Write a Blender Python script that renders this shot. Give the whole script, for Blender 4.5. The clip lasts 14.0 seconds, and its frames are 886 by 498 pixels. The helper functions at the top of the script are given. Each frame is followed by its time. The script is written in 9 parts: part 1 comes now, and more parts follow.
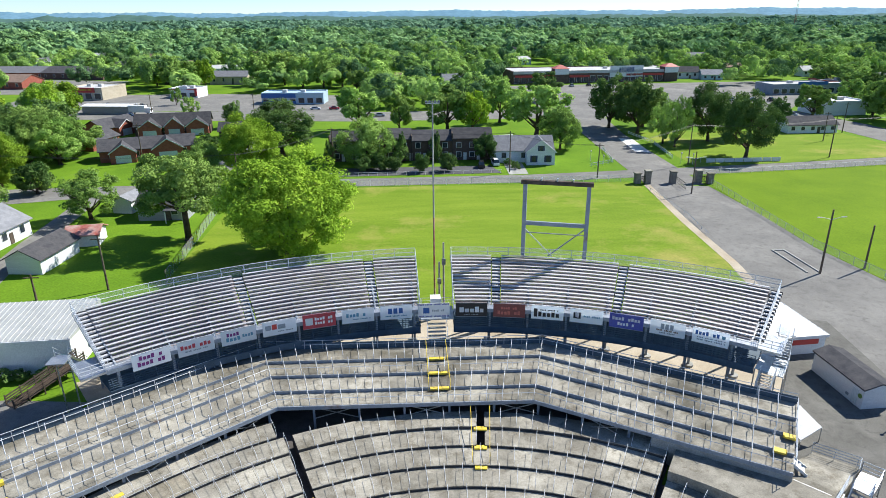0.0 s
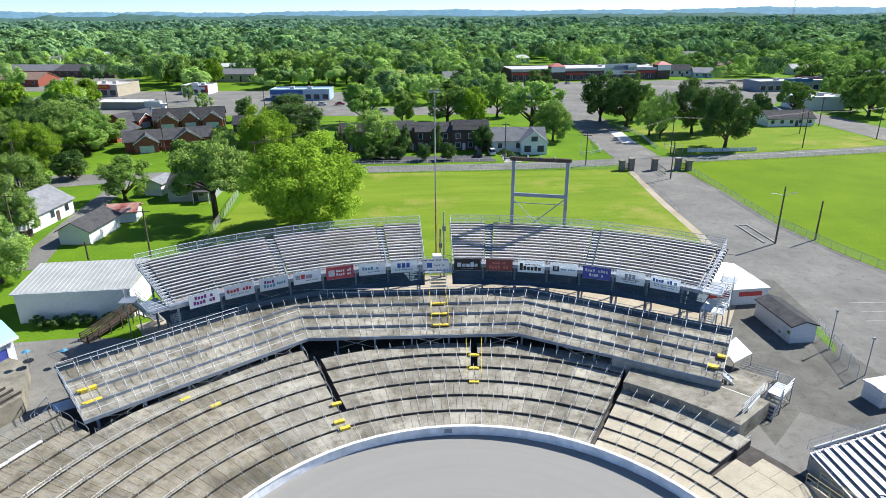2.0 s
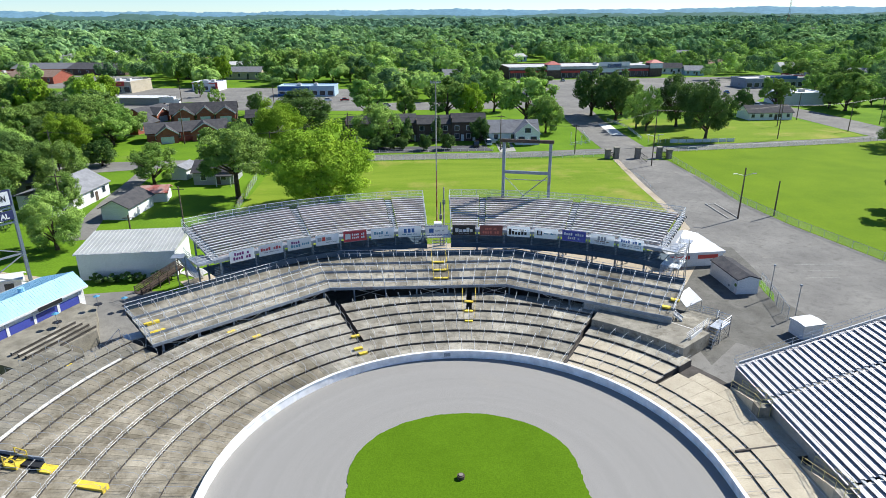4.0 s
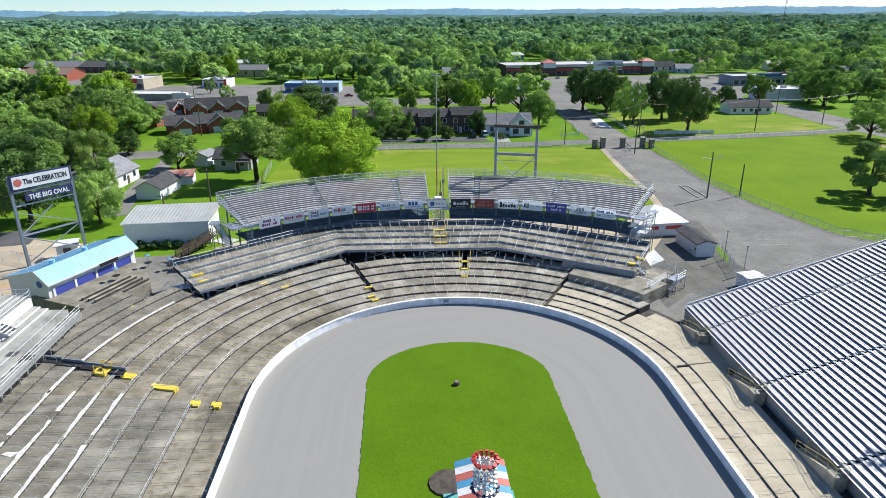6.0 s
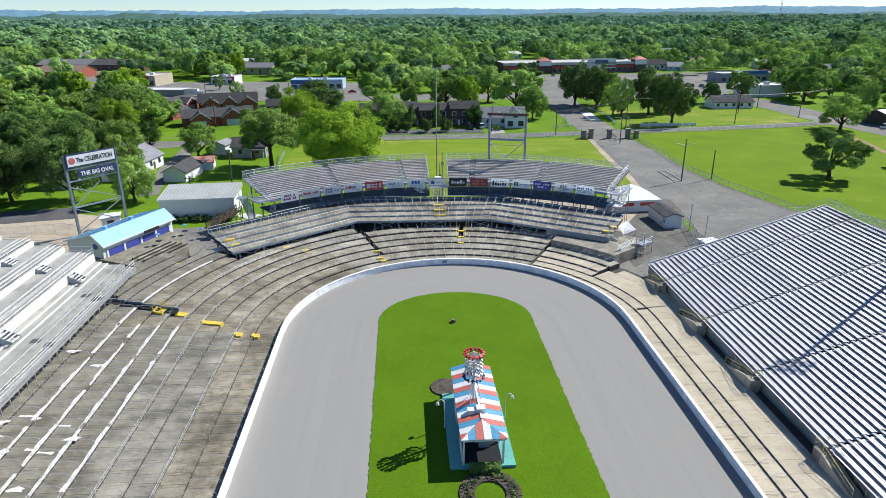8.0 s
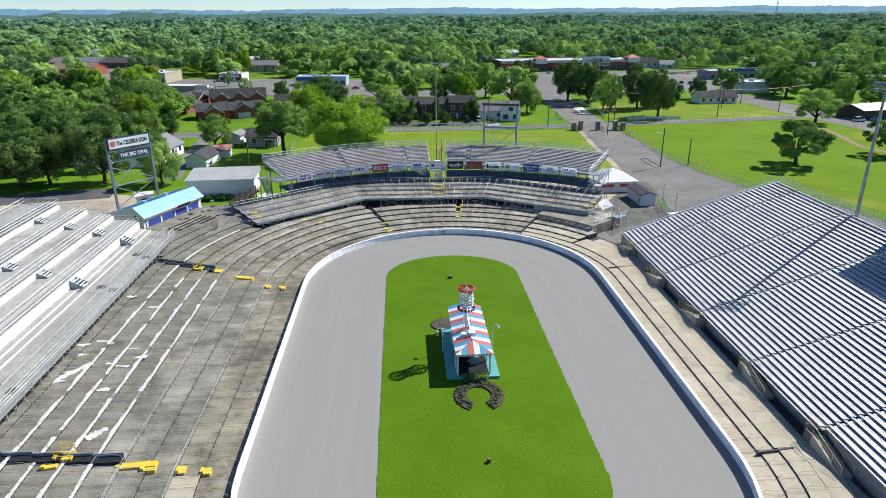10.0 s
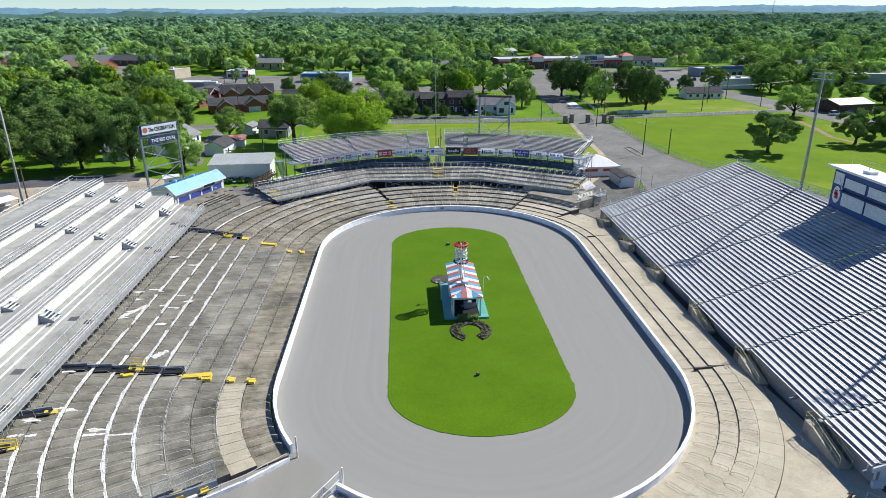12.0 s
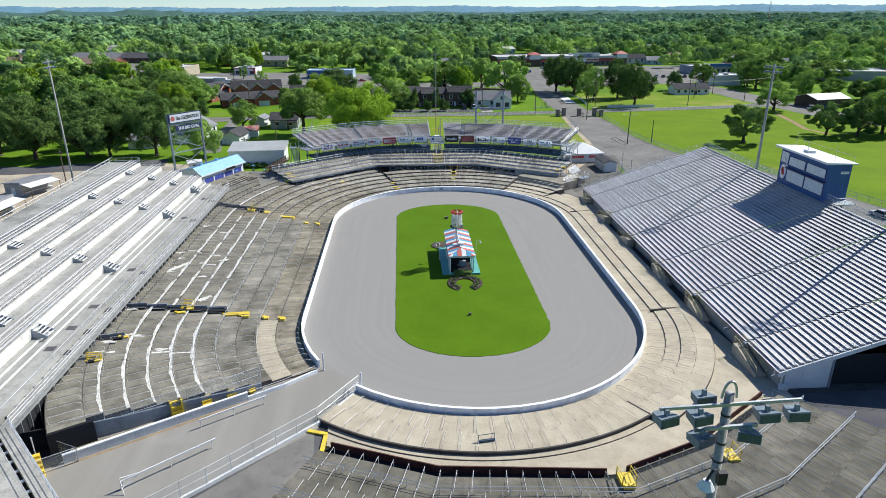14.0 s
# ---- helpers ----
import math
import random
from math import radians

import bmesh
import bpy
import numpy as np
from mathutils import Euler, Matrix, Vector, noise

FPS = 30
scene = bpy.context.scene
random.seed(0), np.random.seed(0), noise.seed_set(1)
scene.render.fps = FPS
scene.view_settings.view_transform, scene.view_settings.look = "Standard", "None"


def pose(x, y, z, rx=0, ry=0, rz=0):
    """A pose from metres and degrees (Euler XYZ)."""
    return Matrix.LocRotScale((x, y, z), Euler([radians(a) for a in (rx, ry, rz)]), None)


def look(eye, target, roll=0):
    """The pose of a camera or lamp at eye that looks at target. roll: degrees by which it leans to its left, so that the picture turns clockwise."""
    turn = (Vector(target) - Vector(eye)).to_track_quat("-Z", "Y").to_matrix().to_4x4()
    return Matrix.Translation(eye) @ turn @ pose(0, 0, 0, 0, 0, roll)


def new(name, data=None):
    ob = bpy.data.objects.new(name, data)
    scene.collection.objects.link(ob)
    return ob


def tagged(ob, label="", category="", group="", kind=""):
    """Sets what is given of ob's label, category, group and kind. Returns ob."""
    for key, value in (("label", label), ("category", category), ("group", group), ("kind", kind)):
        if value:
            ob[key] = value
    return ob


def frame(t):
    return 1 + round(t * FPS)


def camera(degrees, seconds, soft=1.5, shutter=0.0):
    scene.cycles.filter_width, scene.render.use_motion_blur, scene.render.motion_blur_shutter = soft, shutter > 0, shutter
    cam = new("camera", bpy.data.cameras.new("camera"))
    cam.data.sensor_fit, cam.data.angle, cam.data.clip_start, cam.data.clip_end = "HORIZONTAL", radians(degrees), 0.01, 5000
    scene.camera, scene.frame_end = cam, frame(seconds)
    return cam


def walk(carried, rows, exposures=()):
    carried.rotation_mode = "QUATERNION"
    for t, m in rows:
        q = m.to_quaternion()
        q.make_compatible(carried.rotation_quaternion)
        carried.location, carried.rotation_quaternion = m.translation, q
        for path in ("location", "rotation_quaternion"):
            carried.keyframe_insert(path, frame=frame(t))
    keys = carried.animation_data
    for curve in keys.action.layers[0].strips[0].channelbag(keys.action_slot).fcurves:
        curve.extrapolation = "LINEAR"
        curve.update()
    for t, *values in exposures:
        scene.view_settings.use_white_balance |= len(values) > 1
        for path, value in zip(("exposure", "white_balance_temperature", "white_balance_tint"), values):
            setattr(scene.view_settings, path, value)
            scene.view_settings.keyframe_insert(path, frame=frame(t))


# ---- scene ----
# ---- camera ----
cam = camera(70.0, 14.0, soft=0.75)
# seconds, x, y, z, heading, tilt, lean
PATH = [
    (0, -2.858, 6.726, 38.281, -3.505, -20.459, -0.397),
    (0.5, -3.08, 3.249, 38.362, -3.488, -20.474, -0.398),
    (1, -3.306, -0.281, 38.443, -3.475, -20.487, -0.398),
    (2, -3.766, -7.5, 38.606, -3.46, -20.511, -0.397),
    (3, -4.235, -14.906, 38.761, -3.457, -20.532, -0.393),
    (4, -4.708, -22.461, 38.903, -3.465, -20.551, -0.387),
    (5, -5.18, -30.118, 39.03, -3.48, -20.569, -0.379),
    (6, -5.648, -37.824, 39.14, -3.5, -20.586, -0.368),
    (7, -6.107, -45.533, 39.235, -3.524, -20.605, -0.355),
    (8, -6.551, -53.205, 39.316, -3.548, -20.625, -0.34),
    (9, -6.979, -60.82, 39.388, -3.571, -20.648, -0.322),
    (10, -7.387, -68.376, 39.458, -3.589, -20.674, -0.302),
    (11, -7.776, -75.904, 39.535, -3.601, -20.705, -0.28),
    (12, -8.147, -83.467, 39.63, -3.605, -20.74, -0.255),
    (13, -8.501, -91.171, 39.754, -3.596, -20.781, -0.228),
    (13.5, -8.675, -95.122, 39.832, -3.587, -20.804, -0.213),
    (14, -8.846, -99.169, 39.923, -3.575, -20.829, -0.198),
]
walk(cam, [(t, pose(x, y, z) @ pose(0, 0, 0, 0, 0, head) @ pose(0, 0, 0, 90 + tilt) @ pose(0, 0, 0, 0, 0, lean))
           for t, x, y, z, head, tilt, lean in PATH],
     exposures=[(0.0, 0.75), (1.5, 0.75), (3.0, 0.70), (5.5, 0.59), (8.0, 0.49), (10.5, 0.44), (14.0, 0.40)])

# ---- light ----
SUN_AZ, SUN_EL = 62.0, 43.0
world = bpy.data.worlds.new("world")
scene.world = world
world.use_nodes = True
wn = world.node_tree
sky = wn.nodes.new("ShaderNodeTexSky")
sky.sky_type = "NISHITA"
sky.sun_disc = False
sky.sun_elevation = radians(SUN_EL)
sky.sun_rotation = radians(SUN_AZ)
sky.air_density, sky.dust_density, sky.ozone_density = 0.8, 0.0, 5.0
tint = wn.nodes.new("ShaderNodeMix")
tint.data_type, tint.blend_type = "RGBA", "MULTIPLY"
tint.inputs["Factor"].default_value = 1.0
tint.inputs["B"].default_value = (0.82, 0.95, 1.06, 1)
wn.links.new(sky.outputs[0], tint.inputs["A"])
wn.links.new(tint.outputs["Result"], wn.nodes["Background"].inputs[0])
wn.nodes["Background"].inputs[1].default_value = 0.094
sun = new("sun", bpy.data.lights.new("sun", "SUN"))
sun.data.energy, sun.data.angle, sun.data.color = 5.0, radians(0.55), (0.985, 0.965, 0.90)
sun_dir = Vector((math.sin(radians(SUN_AZ)) * math.cos(radians(SUN_EL)),
                  math.cos(radians(SUN_AZ)) * math.cos(radians(SUN_EL)), math.sin(radians(SUN_EL))))
sun.matrix_world = look(sun_dir * 300, (0, 0, 0))

# ---- materials ----
def surface(name, a, b, scale=1.0, fine=12.0, rough=0.8, metal=0.0, bump=0.2, c=None, spots=0.0, per_object=0.0,
            per_island=0.0, streak=None, detail=4.0, grime=None):
    """Two tones mixed by coarse noise, broken by fine noise; a third tone c in patches."""
    m = bpy.data.materials.new(name)
    m.use_nodes = True
    nt = m.node_tree
    N, Lk = nt.nodes, nt.links
    bsdf = N["Principled BSDF"]
    geo = N.new("ShaderNodeNewGeometry")
    pos = geo.outputs["Position"]
    if streak:
        mp = N.new("ShaderNodeMapping")
        mp.inputs["Scale"].default_value = streak
        Lk.new(pos, mp.inputs[0])
        pos_c = mp.outputs[0]
    else:
        pos_c = pos
    n1 = N.new("ShaderNodeTexNoise")
    n1.inputs["Scale"].default_value = scale
    n1.inputs["Detail"].default_value = detail
    n1.inputs["Roughness"].default_value = 0.65
    Lk.new(pos_c, n1.inputs["Vector"])
    n2 = N.new("ShaderNodeTexNoise")
    n2.inputs["Scale"].default_value = fine
    n2.inputs["Detail"].default_value = 3.0
    Lk.new(pos, n2.inputs["Vector"])
    ramp = N.new("ShaderNodeMapRange")
    ramp.inputs["From Min"].default_value, ramp.inputs["From Max"].default_value = 0.34, 0.66
    Lk.new(n1.outputs[0], ramp.inputs["Value"])
    mix = N.new("ShaderNodeMix")
    mix.data_type = "RGBA"
    mix.inputs["A"].default_value, mix.inputs["B"].default_value = (*a, 1), (*b, 1)
    Lk.new(ramp.outputs[0], mix.inputs["Factor"])
    col = mix.outputs["Result"]
    if c:
        n3 = N.new("ShaderNodeTexNoise")
        n3.inputs["Scale"].default_value = scale * 0.31
        n3.inputs["Detail"].default_value = 6.0
        n3.inputs["Roughness"].default_value = 0.7
        Lk.new(pos, n3.inputs["Vector"])
        r3 = N.new("ShaderNodeMapRange")
        r3.inputs["From Min"].default_value, r3.inputs["From Max"].default_value = 0.62 - spots * 0.2, 0.72 - spots * 0.1
        Lk.new(n3.outputs[0], r3.inputs["Value"])
        m3 = N.new("ShaderNodeMix")
        m3.data_type = "RGBA"
        m3.inputs["B"].default_value = (*c, 1)
        Lk.new(col, m3.inputs["A"])
        Lk.new(r3.outputs[0], m3.inputs["Factor"])
        col = m3.outputs["Result"]
    if grime:                  # dark weathered blotches of a metre or less
        n4 = N.new("ShaderNodeTexNoise")
        n4.inputs["Scale"].default_value = 0.85
        n4.inputs["Detail"].default_value = 7.0
        n4.inputs["Roughness"].default_value = 0.72
        Lk.new(pos, n4.inputs["Vector"])
        r4 = N.new("ShaderNodeMapRange")
        r4.inputs["From Min"].default_value, r4.inputs["From Max"].default_value = 0.50, 0.66
        r4.inputs["To Max"].default_value = 0.75
        Lk.new(n4.outputs[0], r4.inputs["Value"])
        m4 = N.new("ShaderNodeMix")
        m4.data_type = "RGBA"
        m4.inputs["B"].default_value = (*grime, 1)
        Lk.new(col, m4.inputs["A"])
        Lk.new(r4.outputs[0], m4.inputs["Factor"])
        col = m4.outputs["Result"]
    bright = N.new("ShaderNodeMapRange")
    bright.inputs["From Min"].default_value, bright.inputs["From Max"].default_value = 0.3, 0.7
    bright.inputs["To Min"].default_value, bright.inputs["To Max"].default_value = 0.82, 1.15
    Lk.new(n2.outputs[0], bright.inputs["Value"])
    val = bright.outputs[0]
    for amount, kind, socket in ((per_object, "ShaderNodeObjectInfo", "Random"), (per_island, "ShaderNodeNewGeometry", "Random Per Island")):
        if amount:
            oi = N.new(kind)
            mr = N.new("ShaderNodeMapRange")
            mr.inputs["To Min"].default_value, mr.inputs["To Max"].default_value = 1 - amount, 1 + amount
            Lk.new(oi.outputs[socket], mr.inputs["Value"])
            mul = N.new("ShaderNodeMath")
            mul.operation = "MULTIPLY"
            Lk.new(val, mul.inputs[0])
            Lk.new(mr.outputs[0], mul.inputs[1])
            val = mul.outputs[0]
    hsv = N.new("ShaderNodeHueSaturation")
    Lk.new(col, hsv.inputs["Color"])
    Lk.new(val, hsv.inputs["Value"])
    Lk.new(hsv.outputs[0], bsdf.inputs["Base Color"])
    bsdf.inputs["Roughness"].default_value = rough
    bsdf.inputs["Specular IOR Level"].default_value = 0.5 if rough < 0.8 else 0.08
    bsdf.inputs["Metallic"].default_value = metal
    if bump:
        bp = N.new("ShaderNodeBump")
        bp.inputs["Strength"].default_value = bump
        bp.inputs["Distance"].default_value = 0.05
        Lk.new(n2.outputs[0], bp.inputs["Height"])
        Lk.new(bp.outputs[0], bsdf.inputs["Normal"])
    return m


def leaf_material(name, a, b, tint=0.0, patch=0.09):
    """Leaves: tones vary clump by clump, and some light comes through."""
    m = bpy.data.materials.new(name)
    m.use_nodes = True
    nt = m.node_tree
    N, Lk = nt.nodes, nt.links
    N.remove(N["Principled BSDF"])
    out = N["Material Output"]
    geo = N.new("ShaderNodeNewGeometry")
    noise_t = N.new("ShaderNodeTexNoise")
    noise_t.inputs["Scale"].default_value = patch
    noise_t.inputs["Detail"].default_value = 3.0
    Lk.new(geo.outputs["Position"], noise_t.inputs["Vector"])
    add = N.new("ShaderNodeMath")
    add.operation = "MULTIPLY_ADD"
    add.inputs[1].default_value = 0.28
    Lk.new(geo.outputs["Random Per Island"], add.inputs[0])
    mr = N.new("ShaderNodeMapRange")
    mr.inputs["From Min"].default_value, mr.inputs["From Max"].default_value = 0.3, 0.7
    mr.inputs["To Min"].default_value, mr.inputs["To Max"].default_value = -0.25, 0.75
    Lk.new(noise_t.outputs[0], mr.inputs["Value"])
    Lk.new(mr.outputs[0], add.inputs[2])
    mix = N.new("ShaderNodeMix")
    mix.data_type = "RGBA"
    mix.inputs["A"].default_value, mix.inputs["B"].default_value = (*a, 1), (*b, 1)
    Lk.new(add.outputs[0], mix.inputs["Factor"])
    oi = N.new("ShaderNodeObjectInfo")
    mo = N.new("ShaderNodeMapRange")
    mo.inputs["To Min"].default_value, mo.inputs["To Max"].default_value = 0.8, 1.2
    Lk.new(oi.outputs["Random"], mo.inputs["Value"])
    hsv = N.new("ShaderNodeHueSaturation")
    Lk.new(mix.outputs["Result"], hsv.inputs["Color"])
    Lk.new(mo.outputs[0], hsv.inputs["Value"])
    d = N.new("ShaderNodeBsdfDiffuse")
    tr = N.new("ShaderNodeBsdfTranslucent")
    Lk.new(hsv.outputs[0], d.inputs[0])
    thin = N.new("ShaderNodeHueSaturation")
    thin.inputs["Value"].default_value = 1.0 if tint else 0.28
    Lk.new(hsv.outputs[0], thin.inputs["Color"])
    Lk.new(thin.outputs[0], tr.inputs[0])
    if tint:
        ms = N.new("ShaderNodeMixShader")
        ms.inputs[0].default_value = tint
        Lk.new(d.outputs[0], ms.inputs[1])
        Lk.new(tr.outputs[0], ms.inputs[2])
    else:                      # leaves reflect and pass on as much light again
        ms = N.new("ShaderNodeAddShader")
        Lk.new(d.outputs[0], ms.inputs[0])
        Lk.new(tr.outputs[0], ms.inputs[1])
    Lk.new(ms.outputs[0], out.inputs[0])
    return m


def mesh_screen(name, colour, cover):
    """Wire mesh too fine to build: part metal, part open."""
    m = bpy.data.materials.new(name)
    m.use_nodes = True
    nt = m.node_tree
    N, Lk = nt.nodes, nt.links
    bsdf = N["Principled BSDF"]
    bsdf.inputs["Base Color"].default_value = (*colour, 1)
    bsdf.inputs["Roughness"].default_value = 0.5
    geo = N.new("ShaderNodeNewGeometry")
    nz = N.new("ShaderNodeTexNoise")
    nz.inputs["Scale"].default_value = 9.0
    Lk.new(geo.outputs["Position"], nz.inputs["Vector"])
    mr = N.new("ShaderNodeMapRange")
    mr.inputs["To Min"].default_value, mr.inputs["To Max"].default_value = cover * 0.6, cover * 1.4
    Lk.new(nz.outputs[0], mr.inputs["Value"])
    tp = N.new("ShaderNodeBsdfTransparent")
    ms = N.new("ShaderNodeMixShader")
    Lk.new(mr.outputs[0], ms.inputs[0])
    Lk.new(tp.outputs[0], ms.inputs[1])
    Lk.new(bsdf.outputs[0], ms.inputs[2])
    Lk.new(ms.outputs[0], N["Material Output"].inputs[0])
    return m


def plain(name, colour, rough=0.55, metal=0.0, bump=0.05):
    d = tuple(x * 0.86 for x in colour)
    return surface(name, colour, d, scale=0.6, fine=7.0, rough=rough, metal=metal, bump=bump)


M = {}
M["grass_field"] = surface("grass_field", (0.124, 0.205, 0.015), (0.190, 0.268, 0.026), scale=0.10, fine=3.0, rough=0.95, bump=0.5, streak=(0.35, 1.6, 1.0),
                           c=(0.31, 0.29, 0.075), spots=0.45, detail=6)
M["grass_lawn"] = surface("grass_lawn", (0.085, 0.175, 0.012), (0.14, 0.25, 0.016), scale=0.05, fine=3.0, rough=0.95, bump=0.5,
                          c=(0.17, 0.19, 0.06), spots=0.1, detail=6)
M["grass_ring"] = surface("grass_ring", (0.074, 0.150, 0.005), (0.090, 0.178, 0.007), scale=0.12, fine=8.0, rough=0.95, bump=0.35)
M["footing"] = surface("footing", (0.248, 0.237, 0.216), (0.290, 0.278, 0.252), scale=0.12, fine=20.0, rough=0.95, bump=0.25,
                       c=(0.33, 0.32, 0.30), spots=0.25, streak=(2.6, 0.16, 1.0))
def raked(name, a, b, c):
    """Two greys in long streaks that follow the oval, with a fine grain."""
    m = surface(name, a, b, scale=0.12, fine=20.0, rough=0.95, bump=0.25, c=c, spots=0.2)
    nt = m.node_tree
    N, Lk = nt.nodes, nt.links
    geo, sep = N.new("ShaderNodeNewGeometry"), N.new("ShaderNodeSeparateXYZ")
    Lk.new(geo.outputs["Position"], sep.inputs[0])

    def op(kind, p, q=0.0):
        nd = N.new("ShaderNodeMath")
        nd.operation = kind
        for k, v in enumerate((p, q)):
            if isinstance(v, float):
                nd.inputs[k].default_value = v
            else:
                Lk.new(v, nd.inputs[k])
        return nd.outputs[0]
    end = op("MAXIMUM", op("SUBTRACT", op("ABSOLUTE", sep.outputs[1]), 21.0), 0.0)
    radius = op("SQRT", op("ADD", op("MULTIPLY", sep.outputs[0], sep.outputs[0]), op("MULTIPLY", end, end)))
    com = N.new("ShaderNodeCombineXYZ")
    Lk.new(op("MULTIPLY", radius, 1.5), com.inputs[0])
    Lk.new(op("MULTIPLY", sep.outputs[1], 0.035), com.inputs[1])
    Lk.new(op("MULTIPLY", sep.outputs[0], 0.035), com.inputs[2])
    nz = N.new("ShaderNodeTexNoise")
    nz.inputs["Scale"].default_value, nz.inputs["Detail"].default_value = 1.0, 5.0
    Lk.new(com.outputs[0], nz.inputs["Vector"])
    mr = N.new("ShaderNodeMapRange")
    mr.inputs["From Min"].default_value, mr.inputs["From Max"].default_value = 0.35, 0.7
    Lk.new(nz.outputs[0], mr.inputs["Value"])
    mx = next(nd for nd in N if nd.bl_idname == "ShaderNodeMix")
    Lk.new(mr.outputs[0], mx.inputs["Factor"])
    return m


M["track"] = raked("track", (0.262, 0.254, 0.240), (0.279, 0.270, 0.255), (0.292, 0.277, 0.252))
M["asphalt"] = surface("asphalt", (0.165, 0.16, 0.15), (0.235, 0.228, 0.21), scale=0.12, fine=14.0, rough=0.9, bump=0.2,
                       c=(0.29, 0.275, 0.25), spots=0.35, grime=(0.135, 0.13, 0.12))
M["asphalt_old"] = surface("asphalt_old", (0.115, 0.112, 0.10), (0.175, 0.17, 0.155), scale=0.16, fine=14.0, rough=0.9, bump=0.2,
                           c=(0.25, 0.235, 0.21), spots=0.3, grime=(0.09, 0.088, 0.08))
M["asphalt_dark"] = surface("asphalt_dark", (0.08, 0.08, 0.09), (0.12, 0.12, 0.125), scale=0.15, fine=14.0, rough=0.9, bump=0.2)
M["dirt_brown"] = surface("dirt_brown", (0.24, 0.17, 0.10), (0.34, 0.25, 0.15), scale=0.8, fine=12.0, rough=0.95, bump=0.3)
M["gravel"] = surface("gravel", (0.36, 0.30, 0.22), (0.47, 0.41, 0.32), scale=0.2, fine=18.0, rough=0.95, bump=0.4,
                      c=(0.42, 0.27, 0.14), spots=0.2)
M["concrete_brown"] = surface("concrete_brown", (0.195, 0.172, 0.128), (0.355, 0.320, 0.250), scale=0.3, fine=9.0, rough=0.9, bump=0.2,
                              c=(0.12, 0.11, 0.085), spots=0.6, per_object=0.15, per_island=0.08, grime=(0.125, 0.105, 0.072))
M["concrete_grey"] = surface("concrete_grey", (0.218, 0.202, 0.167), (0.400, 0.375, 0.314), scale=0.3, fine=9.0, rough=0.9, bump=0.2,
                             c=(0.12, 0.112, 0.09), spots=0.65, per_object=0.17, per_island=0.06, grime=(0.135, 0.115, 0.082))
M["concrete_dark"] = surface("concrete_dark", (0.144, 0.134, 0.108), (0.254, 0.238, 0.194), scale=0.45, fine=9.0, rough=0.9, bump=0.2,
                             c=(0.27, 0.245, 0.20), spots=0.3, per_object=0.12, per_island=0.10)
M["concrete_tan"] = surface("concrete_tan", (0.40, 0.352, 0.268), (0.49, 0.438, 0.340), scale=0.3, fine=9.0, rough=0.9, bump=0.12,
                            c=(0.36, 0.315, 0.245), spots=0.18, per_island=0.06, per_object=0.06, grime=(0.36, 0.315, 0.24))
M["concrete_pale"] = surface("concrete_pale", (0.29, 0.29, 0.268), (0.41, 0.405, 0.378), scale=0.35, fine=9.0, rough=0.85, bump=0.15,
                             c=(0.21, 0.21, 0.195), spots=0.4, streak=(2.2, 0.3, 1.0), grime=(0.25, 0.245, 0.225))
# Tone of dark joints, also used as the shade of risers and undersides.
M["joint_shade"] = surface("joint_shade", (0.07, 0.065, 0.06), (0.11, 0.10, 0.095), scale=0.8, rough=0.95)
M["white_paint"] = surface("white_paint", (0.70, 0.71, 0.71), (0.62, 0.63, 0.63), scale=0.5, fine=8.0, rough=0.55, bump=0.05,
                           c=(0.55, 0.54, 0.50), spots=0.1)
M["wall_white"] = surface("wall_white", (0.84, 0.86, 0.88), (0.80, 0.82, 0.85), scale=0.15, fine=1.2, rough=0.6, bump=0.0, c=(0.74, 0.75, 0.75), spots=0.1)
M["worn_white"] = surface("worn_white", (0.80, 0.79, 0.75), (0.55, 0.53, 0.48), scale=1.1, fine=9.0, rough=0.8, bump=0.1)
M["galvanised"] = surface("galvanised", (0.52, 0.54, 0.56), (0.40, 0.42, 0.44), scale=1.5, fine=10.0, rough=0.42, metal=0.7, bump=0.05)
M["pipe"] = surface("pipe", (0.62, 0.64, 0.66), (0.52, 0.54, 0.56), scale=1.5, fine=10.0, rough=0.45, metal=0.2, bump=0.0)
M["steel_blue"] = surface("steel_blue", (0.20, 0.235, 0.28), (0.27, 0.30, 0.34), scale=0.8, fine=8.0, rough=0.6, metal=0.1, bump=0.08,
                          c=(0.2, 0.13, 0.09), spots=0.1)
M["foot_plank"] = surface("foot_plank", (0.40, 0.35, 0.34), (0.28, 0.245, 0.24), scale=0.4, fine=6.0, rough=0.65, metal=0.3, bump=0.05,
                          per_object=0.15)
M["seat_bright"] = surface("seat_bright", (0.56, 0.56, 0.57), (0.45, 0.45, 0.46), scale=0.3, fine=6.0, rough=0.55, metal=0.1, bump=0.05,
                           c=(0.46, 0.43, 0.41), spots=0.3, per_object=0.1, grime=(0.34, 0.315, 0.30))
M["yellow"] = surface("yellow", (0.78, 0.57, 0.04), (0.62, 0.46, 0.07), scale=1.5, fine=10.0, rough=0.6, bump=0.05,
                      c=(0.4, 0.32, 0.12), spots=0.1)
M["blue_box"] = surface("blue_box", (0.022, 0.075, 0.235), (0.032, 0.095, 0.27), scale=0.5, fine=7.0, rough=0.5, bump=0.08)
M["navy"] = plain("navy", (0.02, 0.03, 0.10))
M["black"] = plain("black", (0.015, 0.015, 0.018))
# Near-black for openings and recesses: their shade as a surface colour.
M["void_shade"] = plain("void_shade", (0.03, 0.032, 0.036), rough=0.95)
